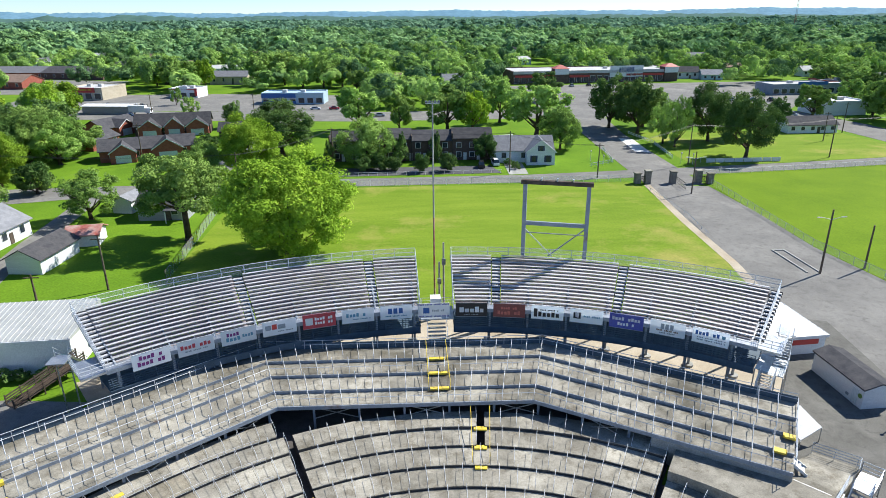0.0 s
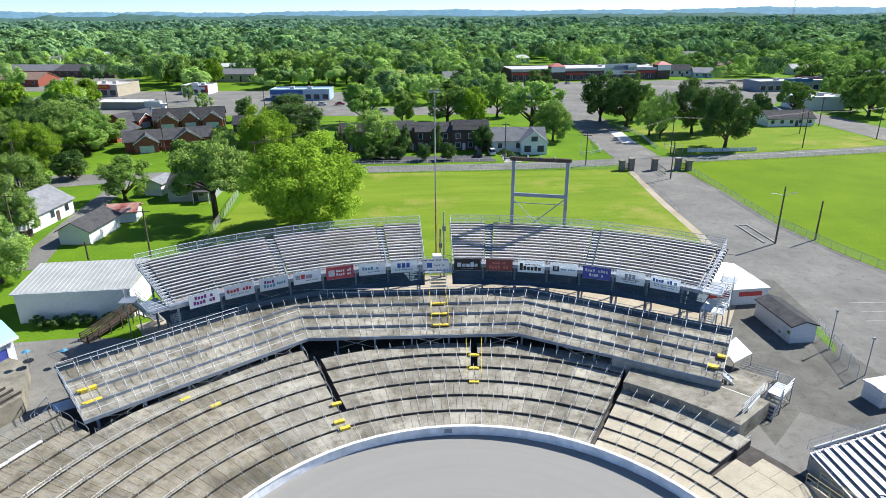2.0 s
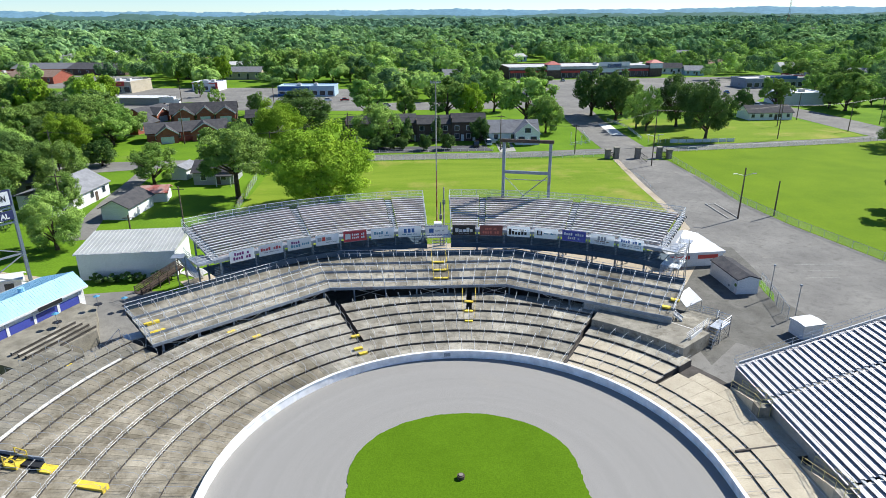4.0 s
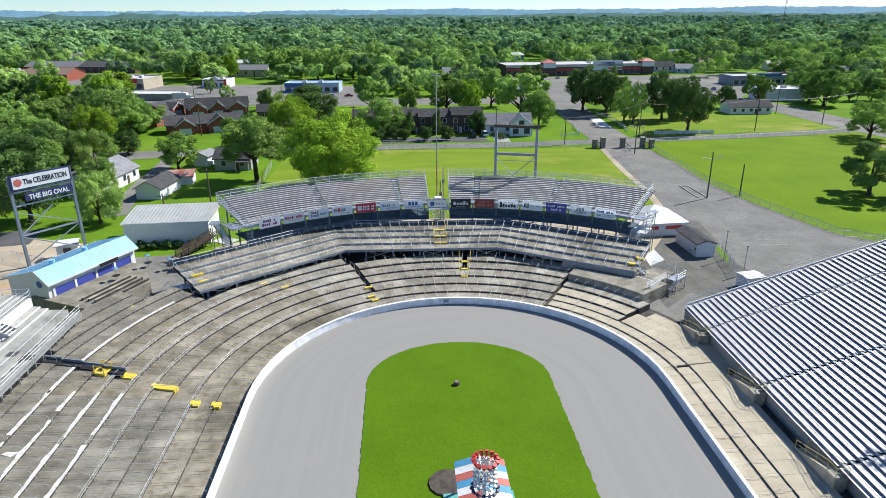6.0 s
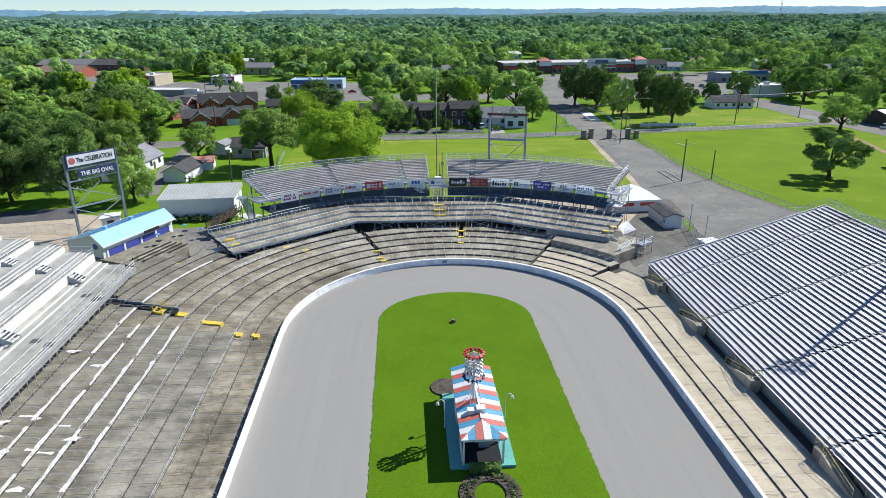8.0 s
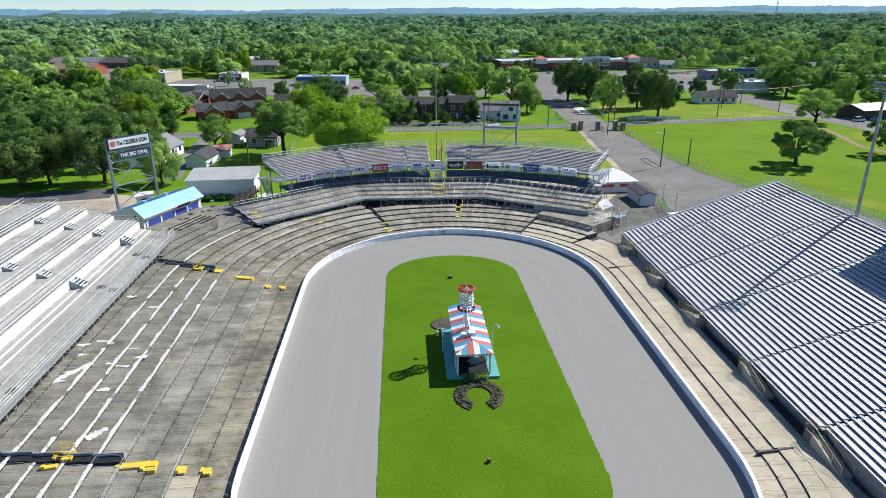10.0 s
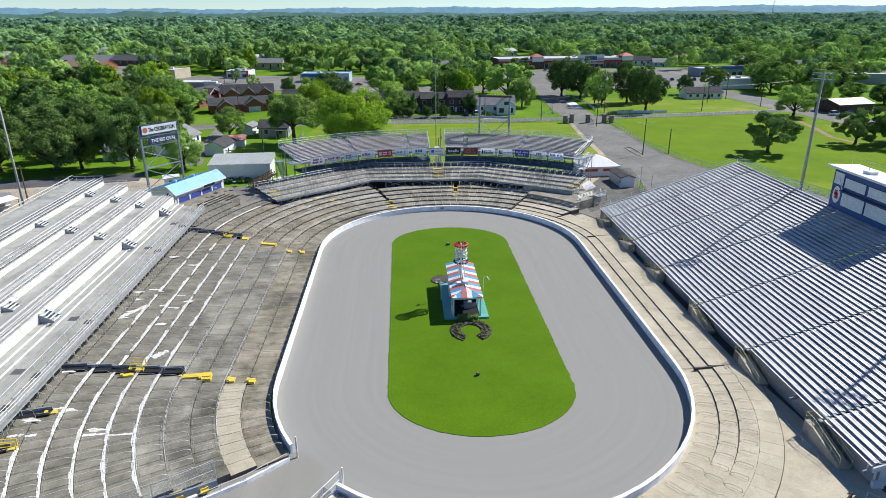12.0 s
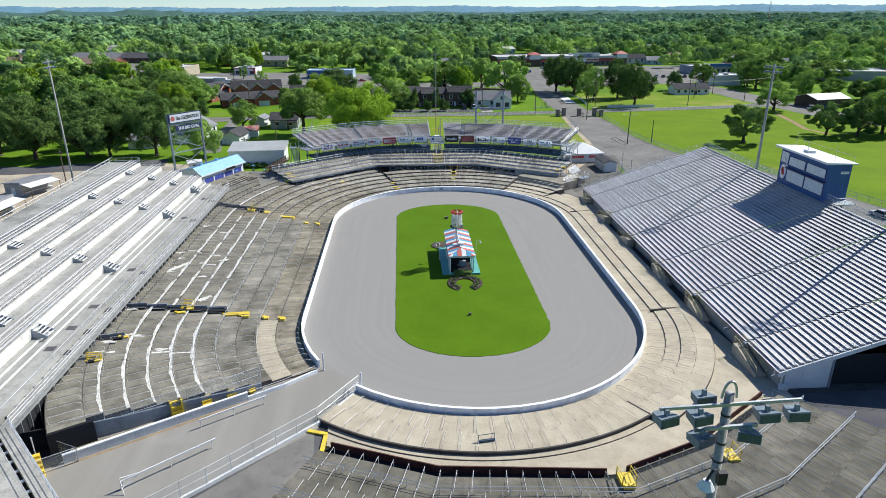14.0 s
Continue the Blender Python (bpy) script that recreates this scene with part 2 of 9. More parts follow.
M["sky_blue_roof"] = surface("sky_blue_roof", (0.22, 0.47, 0.66), (0.27, 0.52, 0.70), scale=0.5, fine=9.0, rough=0.45, metal=0.0, bump=0.1)
M["red"] = plain("red", (0.52, 0.05, 0.04))
M["red_soft"] = plain("red_soft", (0.50, 0.13, 0.10))
M["blue_soft"] = plain("blue_soft", (0.08, 0.29, 0.46))
M["banner_white"] = leaf_material("banner_white", (0.84, 0.87, 0.88), (0.86, 0.88, 0.90), 0.4)
M["banner_blue"] = plain("banner_blue", (0.05, 0.07, 0.34), rough=0.5)
M["banner_red"] = plain("banner_red", (0.42, 0.04, 0.06), rough=0.5)
M["banner_maroon"] = plain("banner_maroon", (0.20, 0.05, 0.045), rough=0.5)
M["ink_blue"] = plain("ink_blue", (0.03, 0.12, 0.36))
M["ink_teal"] = plain("ink_teal", (0.10, 0.28, 0.40))
M["ink_grey"] = plain("ink_grey", (0.28, 0.32, 0.36))
M["ink_purple"] = plain("ink_purple", (0.16, 0.02, 0.16))
M["teal_floor"] = plain("teal_floor", (0.12, 0.40, 0.36))
M["shingle"] = surface("shingle", (0.055, 0.055, 0.062), (0.09, 0.088, 0.09), scale=0.8, fine=16.0, rough=0.9, bump=0.3, per_object=0.2)
M["shingle_grey"] = surface("shingle_grey", (0.17, 0.175, 0.19), (0.24, 0.245, 0.26), scale=0.8, fine=16.0, rough=0.9, bump=0.3, per_object=0.2)
M["shingle_brown"] = surface("shingle_brown", (0.20, 0.14, 0.11), (0.27, 0.19, 0.15), scale=0.8, fine=16.0, rough=0.9, bump=0.3, per_object=0.2)
M["rusty_roof"] = surface("rusty_roof", (0.34, 0.07, 0.05), (0.5, 0.35, 0.3), scale=0.5, fine=10.0, rough=0.7, bump=0.1)
M["brick"] = surface("brick", (0.27, 0.085, 0.06), (0.34, 0.12, 0.085), scale=1.2, fine=14.0, rough=0.9, bump=0.3)
M["brick_dark"] = surface("brick_dark", (0.10, 0.07, 0.06), (0.15, 0.105, 0.09), scale=1.0, fine=14.0, rough=0.9, bump=0.3)
M["siding"] = surface("siding", (0.74, 0.75, 0.76), (0.66, 0.67, 0.68), scale=0.6, fine=12.0, rough=0.6, bump=0.1, streak=(0.3, 0.3, 4.0))
M["siding_grey"] = surface("siding_grey", (0.26, 0.27, 0.27), (0.33, 0.34, 0.34), scale=0.6, fine=12.0, rough=0.7, bump=0.1, streak=(0.3, 0.3, 4.0))
M["siding_blue"] = surface("siding_blue", (0.34, 0.47, 0.56), (0.42, 0.54, 0.62), scale=0.6, fine=12.0, rough=0.6, bump=0.1, streak=(0.3, 0.3, 4.0))
M["metal_wall"] = surface("metal_wall", (0.66, 0.68, 0.67), (0.72, 0.74, 0.73), scale=0.4, fine=8.0, rough=0.5, bump=0.05)
M["metal_roof"] = surface("metal_roof", (0.40, 0.41, 0.39), (0.48, 0.49, 0.47), scale=0.4, fine=8.0, rough=0.45, metal=0.2, bump=0.05)
M["flat_roof"] = surface("flat_roof", (0.42, 0.42, 0.42), (0.55, 0.55, 0.54), scale=0.1, fine=4.0, rough=0.85, bump=0.1)
M["glass"] = surface("glass", (0.02, 0.03, 0.04), (0.05, 0.06, 0.07), scale=0.6, rough=0.08, bump=0.0)
M["shade_panel"] = plain("shade_panel", (0.62, 0.66, 0.68))
M["wood_dark"] = surface("wood_dark", (0.07, 0.055, 0.045), (0.13, 0.10, 0.08), scale=1.2, fine=12.0, rough=0.85, bump=0.2)
M["wood_pole"] = surface("wood_pole", (0.10, 0.075, 0.055), (0.18, 0.14, 0.11), scale=1.2, fine=12.0, rough=0.9, bump=0.3)
M["pole_grey"] = surface("pole_grey", (0.30, 0.29, 0.28), (0.42, 0.41, 0.39), scale=1.2, fine=10.0, rough=0.85, bump=0.3)
M["bark"] = surface("bark", (0.075, 0.055, 0.04), (0.13, 0.10, 0.075), scale=1.5, fine=9.0, rough=0.95, bump=0.5)
M["mulch"] = surface("mulch", (0.065, 0.055, 0.048), (0.12, 0.10, 0.085), scale=1.5, fine=14.0, rough=0.95, bump=0.6)
M["stone"] = surface("stone", (0.16, 0.14, 0.125), (0.27, 0.24, 0.215), scale=1.5, fine=8.0, rough=0.9, bump=0.4)
M["fence_mesh"] = mesh_screen("fence_mesh", (0.62, 0.66, 0.66), 0.2)
M["glare_lens"] = surface("glare_lens", (0.05, 0.07, 0.09), (0.07, 0.09, 0.11), scale=1.0, rough=0.12, bump=0.0)
M["tyre"] = plain("tyre", (0.02, 0.02, 0.02), rough=0.9)
for cname, rgb in (("car_white", (0.75, 0.76, 0.77)), ("car_red", (0.45, 0.03, 0.03)), ("car_blue", (0.04, 0.10, 0.30)),
                   ("car_black", (0.02, 0.02, 0.025)), ("car_silver", (0.45, 0.47, 0.49))):
    M[cname] = surface(cname, rgb, tuple(x * 0.95 for x in rgb), scale=0.5, rough=0.25, bump=0.0)
M["leaf_mid"] = leaf_material("leaf_mid", (0.112, 0.205, 0.044), (0.325, 0.450, 0.114))
M["leaf_bright"] = leaf_material("leaf_bright", (0.128, 0.225, 0.022), (0.315, 0.435, 0.050))
M["leaf_dark"] = leaf_material("leaf_dark", (0.054, 0.108, 0.030), (0.168, 0.252, 0.072))
M["leaf_wood"] = leaf_material("leaf_wood", (0.135, 0.245, 0.065), (0.395, 0.560, 0.145), patch=0.035)
# Paler, bluer leaves at middle distance: haze is put into the colour.
M["leaf_wood_hazy"] = leaf_material("leaf_wood_hazy", (0.130, 0.245, 0.110), (0.320, 0.475, 0.185), patch=0.016)
# Skyline haze is in these blue-green and blue base colours.
M["hazy_woods"] = surface("hazy_woods", (0.050, 0.105, 0.088), (0.080, 0.150, 0.120), scale=0.012, fine=0.12, rough=1.0, bump=1.0, detail=8)
M["hazy_hills"] = surface("hazy_hills", (0.115, 0.225, 0.30), (0.145, 0.265, 0.34), scale=0.006, fine=0.05, rough=1.0, bump=0.3, detail=6)
M["seat_upper"] = surface("seat_upper", (0.62, 0.61, 0.62), (0.46, 0.445, 0.445), scale=0.35, fine=6.0, rough=0.5, metal=0.25, bump=0.05, c=(0.40, 0.36, 0.33), spots=0.4, per_object=0.14)
M["foot_bright"] = surface("foot_bright", (0.74, 0.71, 0.70), (0.60, 0.575, 0.565), scale=0.4, fine=6.0, rough=0.6, metal=0.2, bump=0.05, c=(0.27, 0.26, 0.26), spots=0.3, per_object=0.1)
M["foot_east"] = surface("foot_east", (0.56, 0.54, 0.545), (0.45, 0.43, 0.435), scale=0.4, fine=6.0, rough=0.6, metal=0.2, bump=0.05, c=(0.25, 0.24, 0.245), spots=0.35, per_object=0.12)
M["flood_grey"] = surface("flood_grey", (0.13, 0.17, 0.20), (0.18, 0.22, 0.25), scale=0.8, fine=8.0, rough=0.55, bump=0.05)
M["rail_cream"] = surface("rail_cream", (0.66, 0.57, 0.24), (0.56, 0.48, 0.22), scale=1.5, fine=10.0, rough=0.6, bump=0.05)
M["steel_dark"] = surface("steel_dark", (0.040, 0.072, 0.105), (0.065, 0.105, 0.145), scale=0.8, fine=8.0, rough=0.65, bump=0.05)
M["concrete_south"] = surface("concrete_south", (0.10, 0.095, 0.078), (0.17, 0.16, 0.13), scale=0.4, fine=9.0, rough=0.9, bump=0.2, c=(0.22, 0.20, 0.165), spots=0.35, per_object=0.12, per_island=0.1)
M["concrete_mid"] = surface("concrete_mid", (0.145, 0.137, 0.111), (0.318, 0.298, 0.248), scale=0.3, fine=9.0, rough=0.9, bump=0.2, c=(0.10, 0.095, 0.075), spots=0.5, per_object=0.12, per_island=0.1)
M["leaf_wood_dark"] = leaf_material("leaf_wood_dark", (0.049, 0.105, 0.046), (0.149, 0.243, 0.089), patch=0.045)
# Distance haze is mixed into this leaf colour.
M["leaf_far_hazy"] = leaf_material("leaf_far_hazy", (0.095, 0.190, 0.115), (0.200, 0.325, 0.200), patch=0.012)
M["grass_east"] = surface("grass_east", (0.108, 0.186, 0.008), (0.148, 0.234, 0.011), scale=0.08, fine=3.0, rough=0.95, bump=0.5, c=(0.22, 0.26, 0.03), spots=0.2, detail=6)
M["brick_trim"] = surface("brick_trim", (0.075, 0.035, 0.03), (0.125, 0.06, 0.05), scale=0.9, fine=10.0, rough=0.85, bump=0.2)

# ---- building helpers ----
class Build:
    """Collects vertices and faces for one mesh."""
    def __init__(self):
        self.v, self.f = [], []

    def add(self, verts, faces):
        k = len(self.v)
        self.v += [tuple(p) for p in verts]
        self.f += [tuple(i + k for i in q) for q in faces]
        return self

    def hexa(self, low, high):
        n = len(low)
        faces = [tuple(range(n - 1, -1, -1)), tuple(range(n, 2 * n))]
        faces += [(i, (i + 1) % n, n + (i + 1) % n, n + i) for i in range(n)]
        return self.add(list(low) + list(high), faces)

    def box(self, x0, x1, y0, y1, z0, z1):
        q = ((x0, y0), (x1, y0), (x1, y1), (x0, y1))
        return self.hexa([(*p, z0) for p in q], [(*p, z1) for p in q])

    def turned(self, cx, cy, sx, sy, z0, z1, deg):
        c, s = math.cos(radians(deg)), math.sin(radians(deg))
        q = [(cx + a * c - b * s, cy + a * s + b * c) for a, b in ((-sx / 2, -sy / 2), (sx / 2, -sy / 2), (sx / 2, sy / 2), (-sx / 2, sy / 2))]
        return self.hexa([(*p, z0) for p in q], [(*p, z1) for p in q])

    def prism(self, pts, z0, z1):
        return self.hexa([(*p, z0) for p in pts], [(*p, z1) for p in pts])

    def beam(self, p, q, w, h):
        p, q = Vector(p), Vector(q)
        d = (q - p).normalized()
        side = d.cross(Vector((0, 0, 1)))
        side = (side if side.length > 1e-4 else Vector((1, 0, 0))).normalized()
        up = side.cross(d).normalized()
        a, b = side * w / 2, up * h / 2
        return self.hexa([p - a - b, p + a - b, p + a + b, p - a + b], [q - a - b, q + a - b, q + a + b, q - a + b])

    def tube(self, p, q, r, n=5, r2=None):
        p, q = Vector(p), Vector(q)
        d = (q - p).normalized()
        side = d.cross(Vector((0, 0, 1)))
        side = (side if side.length > 1e-4 else Vector((1, 0, 0))).normalized()
        up = side.cross(d)
        r2 = r if r2 is None else r2
        ring = [(side * math.cos(2 * math.pi * i / n) + up * math.sin(2 * math.pi * i / n)) for i in range(n)]
        return self.hexa([p + k * r for k in ring], [q + k * r2 for k in ring])

    def sector(self, cx, cy, r0, r1, a0, a1, z0, z1, n=1):
        """A block between two radii and two angles (degrees)."""
        for i in range(n):
            p, q = radians(a0 + (a1 - a0) * i / n), radians(a0 + (a1 - a0) * (i + 1) / n)
            pts = [(cx + r0 * math.cos(p), cy + r0 * math.sin(p)), (cx + r1 * math.cos(p), cy + r1 * math.sin(p)),
                   (cx + r1 * math.cos(q), cy + r1 * math.sin(q)), (cx + r0 * math.cos(q), cy + r0 * math.sin(q))]
            self.prism(pts, z0, z1)
        return self

    def disc(self, cx, cy, r, z0, z1, n=12):
        return self.prism([(cx + r * math.cos(2 * math.pi * i / n), cy + r * math.sin(2 * math.pi * i / n)) for i in range(n)], z0, z1)

    def mesh(self, name, smooth=False):
        me = bpy.data.meshes.new(name)
        me.from_pydata(self.v, [], self.f)
        if smooth:
            me.polygons.foreach_set("use_smooth", [True] * len(me.polygons))
        me.update()
        return me


def part(name, b, material, parent=None, label="", smooth=False):
    me = b.mesh(name, smooth) if isinstance(b, Build) else b
    if not me.materials:
        me.materials.append(M[material])
    ob = new(name, me)
    if parent:
        ob.parent = parent
    if label:
        tagged(ob, label)
    return ob


def thing(name, label, category, group="", kind="", at=(0, 0, 0), turn=0.0):
    ob = new(name)
    ob.empty_display_size = 0.3
    ob.location, ob.rotation_euler = at, (0, 0, radians(turn))
    return tagged(ob, label, category, group, kind)


def sheet(name, pts, z, material, label, category, depth=0.3):
    """A piece of the ground: a slab whose top is at z."""
    return tagged(part(name, Build().prism(pts, z - depth, z), material), label, category, kind="structure")


def strip(pts, w):
    """The outline of a path of that width along pts."""
    left, right = [], []
    for i, p in enumerate(pts):
        a, b = Vector(pts[max(i - 1, 0)]), Vector(pts[min(i + 1, len(pts) - 1)])
        d = (b - a).normalized()
        n = Vector((-d.y, d.x)) * w / 2
        left.append(tuple(Vector(p) + n))
        right.append(tuple(Vector(p) - n))
    return right + left[::-1]


def offset_line(pts, dist):
    """pts moved dist to their left, with mitred corners."""
    P = [Vector(p) for p in pts]
    out = []
    for i, p in enumerate(P):
        ns = []
        for a, b in ((i - 1, i), (i, i + 1)):
            if a >= 0 and b < len(P):
                d = (P[b] - P[a]).normalized()
                ns.append(Vector((-d.y, d.x)))
        n = sum(ns, Vector((0, 0)))
        n = n / n.length
        out.append(tuple(p + n * dist / max(n.dot(ns[0]), 0.3)))
    return out


def along(pts, step, start=0.0):
    """Points every step metres along a line, with the heading there in degrees."""
    out, left = [], start
    for p, q in zip(pts, pts[1:]):
        p, q = Vector(p), Vector(q)
        n = (q - p).length
        while left <= n:
            r = p + (q - p) * (left / n)
            out.append((r, math.degrees(math.atan2((q - p).y, (q - p).x))))
            left += step
        left -= n
    return out


def ring_point(r, s_or_angle, side):
    """A point of the oval's offset line: side 'n' or 's' by angle, 'e' or 'w' by y."""
    if side == "n":
        return r * math.cos(radians(s_or_angle)), 21 + r * math.sin(radians(s_or_angle))
    if side == "s":
        return r * math.cos(radians(s_or_angle)), -21 + r * math.sin(radians(s_or_angle))
    return (-r if side == "w" else r), s_or_angle

# ---- ground, roads ----
def big_ground():
    b = Build()
    rings = [0, 120, 400, 1200, 4900]
    n = 48
    verts = [(0, 60, -0.06)]
    for r in rings[1:]:
        verts += [(r * math.cos(2 * math.pi * i / n), 60 + r * math.sin(2 * math.pi * i / n), -0.06) for i in range(n)]
    faces = [(0, 1 + i, 1 + (i + 1) % n) for i in range(n)]
    for k in range(len(rings) - 2):
        o = 1 + k * n
        faces += [(o + i, o + n + i, o + n + (i + 1) % n, o + (i + 1) % n) for i in range(n)]
    return b.add(verts, faces)


tagged(part("ground", big_ground(), "grass_lawn"), "green mown grass and scrub ground round the arena", "ground", kind="structure")
sheet("field_north", [(-36, 84), (52, 84), (52.5, 147), (50, 152), (-20, 152.0), (-40, 150), (-40, 100)], -0.035, "grass_field",
      "bright green mown field behind the stand", "field", 0.2)
sheet("field_east", [(69.4, 89.5), (74.2, 68.5), (84, 58), (93, 22), (93, -60), (250, -60), (190, 60), (150, 140), (147, 168), (132, 164.5), (100, 160.2), (69.8, 157), (68.6, 140), (67.6, 105)], -0.035, "grass_east",
      "bright yellow-green mown field behind a wire fence", "field", 0.2)
sheet("field_gate", [(74, 165.5), (100, 168.5), (132, 172.5), (146, 176), (143, 208), (141, 214), (100, 216), (74, 218)], -0.035, "grass_field",
      "bright green lawn beside the entrance road", "field", 0.2)
sheet("asphalt_apron", [(29, 26), (60, 20), (92, 10), (93, 22), (84, 58), (74, 68.5), (69.2, 89.5), (67.4, 105), (68.3, 126), (68, 146), (55, 149.5), (52.2, 121), (50.8, 99), (49.2, 88.5), (46, 84.5), (38, 78), (30, 60)],
      -0.02, "asphalt", "worn grey asphalt lot and entrance road", "asphalt", 0.2)
sheet("asphalt_edge", [(26, 29), (30.5, 26), (34, 40), (31.5, 60), (26, 52)], -0.0255, "asphalt", "worn grey asphalt beside the terrace end", "asphalt", 0.2)
sheet("road_entrance", strip([(61, 148), (62.5, 190), (64, 216), (70, 262), (78, 320)], 13.5), -0.028, "asphalt", "grey asphalt entrance road", "road", 0.2)
sheet("road_cross", strip([(-140, 152), (-60, 155), (-17, 157), (28, 157.2), (60, 160.2), (100, 164.2), (132, 168.4), (152, 172.5)], 7.4), -0.024, "asphalt",
      "pale grey two-lane street with no kerb", "road", 0.2)
sheet("road_west", strip([(-150, 152), (-95, 146), (-60, 155)], 6.0), -0.026, "asphalt", "narrow grey street between the houses", "road", 0.2)
sheet("road_main", strip([(-330, 312), (-180, 288), (-100, 272), (-20, 262), (60, 262), (130, 262)], 24), -0.03, "asphalt", "wide grey main road with lanes", "road", 0.2)
sheet("road_side", strip([(-52, 160), (-50, 200), (-46, 262)], 6.0), -0.029, "asphalt", "narrow grey side street", "road", 0.2)
sheet("lot_shops", [(56, 268), (150, 255), (190, 300), (200, 372), (56, 366)], -0.027, "asphalt", "wide grey car park in front of the shops", "car park", 0.2)
sheet("lot_west_shops", [(-185, 300), (-20, 272), (-20, 330), (-90, 345), (-190, 352)], -0.031, "asphalt", "grey car parks along the main road", "car park", 0.2)
sheet("lot_northwest", [(-300, 372), (-180, 352), (-170, 420), (-196, 428), (-232, 436), (-290, 440)], -0.033, "asphalt", "grey car parks between low buildings", "car park", 0.2)
sheet("road_east", strip([(128, 330), (147, 262), (154, 225), (155.5, 180), (161, 140), (200, 50), (262, -50)], 17), -0.022, "asphalt", "wide grey road beyond the lawn", "road", 0.2)
sheet("lot_townhouse", [(-20, 163), (22, 163.5), (20, 172), (-20, 172)], -0.018, "asphalt_dark", "dark asphalt car park of the townhouses", "car park", 0.2)
sheet("driveway", [(23.5, 161.5), (28.5, 162), (29, 174), (24, 174)], -0.016, "concrete_pale", "pale concrete driveway", "driveway", 0.2)
sheet("lot_west", [(-120, -20), (-66, -20), (-66, 36), (-60, 60), (-58, 72), (-75, 78), (-120, 74)], -0.025, "gravel", "tan gravel and dirt lot beside the stand", "lot", 0.2)
# This street's shade is put into its dark asphalt.
sheet("street_west", strip([(-150, 74), (-110, 72), (-75, 79)], 9), -0.02, "asphalt_dark", "shaded dark street behind the stand", "road", 0.2)
sheet("apron_northwest", [(-58, 44), (-40, 44), (-37, 66), (-46, 67), (-56, 66)], -0.021, "asphalt", "grey asphalt walkway beside the concession stand", "asphalt", 0.2)
sheet("yard_drive", strip([(-65.5, 91), (-68.2, 104), (-70.0, 118), (-71.3, 134), (-73, 150)], 4.4), -0.027, "asphalt", "grey driveway between the houses", "driveway", 0.2)
sheet("under_stand_dirt", [(-34, 62), (-14, 69), (14, 68), (34, 58), (42, 70), (22, 84), (-20, 84), (-40, 70)], -0.012, "gravel",
      "bare tan earth under the raised stand", "earth", 0.2)
sheet("road_shoulder", strip([(54.4, 148.5), (51.6, 121), (50.2, 99), (48.6, 88.9), (45.4, 84.2), (37.5, 77.5)], 2.0), -0.0225, "gravel", "tan gravel edge beside the entrance road", "gravel", 0.2)
sheet("dirt_path", strip([(140.8, 149), (136.5, 130), (132, 114.6), (134, 105)], 2.0), -0.028, "dirt_brown", "worn dirt path across the grass", "path", 0.2)
sheet("lot_old", [(30.5, 40), (36, 45), (41, 41), (47, 41), (50, 47), (48.6, 56), (50.5, 66), (52, 78), (47, 80), (38, 68), (31, 54)], -0.0165, "asphalt_old",
      "old dark patched asphalt round the sheds", "asphalt", 0.2)
sheet("weed_strip", [(47.2, 56.0), (48.6, 58.6), (49.6, 63.5), (48.6, 64.0), (47.6, 59.5)], -0.009, "grass_lawn", "strip of weeds beside the fence", "grass", 0.1)
sheet("gate_apron", [(-18.6, -45.0), (-27.3, -53.4), (-39.8, -64.4), (-34, -71), (-22, -59), (-18.0, -50.2)], -0.006, "asphalt", "smooth grey asphalt beside the gate road", "concrete", 0.2)
b = Build()
b.prism([(64.5, 186), (68.5, 184), (70.5, 205), (66.5, 207)], -0.02, -0.012)
tagged(part("road_marking", b, "worn_white"), "white painted island on the entrance road", "road marking", kind="structure")
for k in range(6):
    y = 70 - k * 3.2
    tagged(part("lot_line", Build().turned(76 + k * 0.9, y, 6.5, 0.16, -0.02, -0.014, 4), "concrete_pale"), "faded pale parking line", "road marking", kind="structure")
for x, y, w in ((61.5, 69.3, 6.5), (60.8, 66.5, 5.6), (59.4, 63.8, 5.2)):
    tagged(part("lot_line", Build().turned(x, y, w, 0.12, -0.02, -0.014, -4), "concrete_pale"), "faded pale parking line", "road marking", kind="structure")
tagged(part("island_kerb", Build().box(59.2, 59.45, 94, 104, -0.03, 0.13).box(61.2, 61.45, 94, 104, -0.03, 0.13).box(59.45, 61.2, 103.8, 104, -0.03, 0.13), "concrete_pale"),
       "narrow concrete kerb round a light pole", "kerb", kind="structure")

# Dark asphalt whose tone also holds the shadow beside the stand.
sheet("apron_south", [(-60, -120), (72, -120), (72, -30), (30, -30), (24, -40), (-20, -34), (-34, -44), (-46, -46), (-60, -62)], -0.032, "asphalt_dark",
      "dark worn asphalt yard under and behind the southern stand", "asphalt", 0.2)
# Near-black bed: the dark under stands and in slots is in its colour.
tagged(part("terrace_bed", Build().sector(0, 21, 23.5, 34, 0, 57, -0.05, 0.03, 14).sector(0, 21, 23.5, 50, 57, 180, -0.05, 0.03, 30).box(-57, -23.5, -21, 21, -0.05, 0.028).sector(0, -21, 23.5, 47, 180, 208, -0.05, 0.028, 12).prism([(-56, -21), (-56, -47), (-47.2, -45), (-40.5, -42.8), (-40.5, -21)][::-1], -0.05, 0.026).box(23.5, 58, -42, 21, -0.05, 0.028), "joint_shade"),
       "dark bare concrete bed beneath the terraces", "concrete", kind="structure")

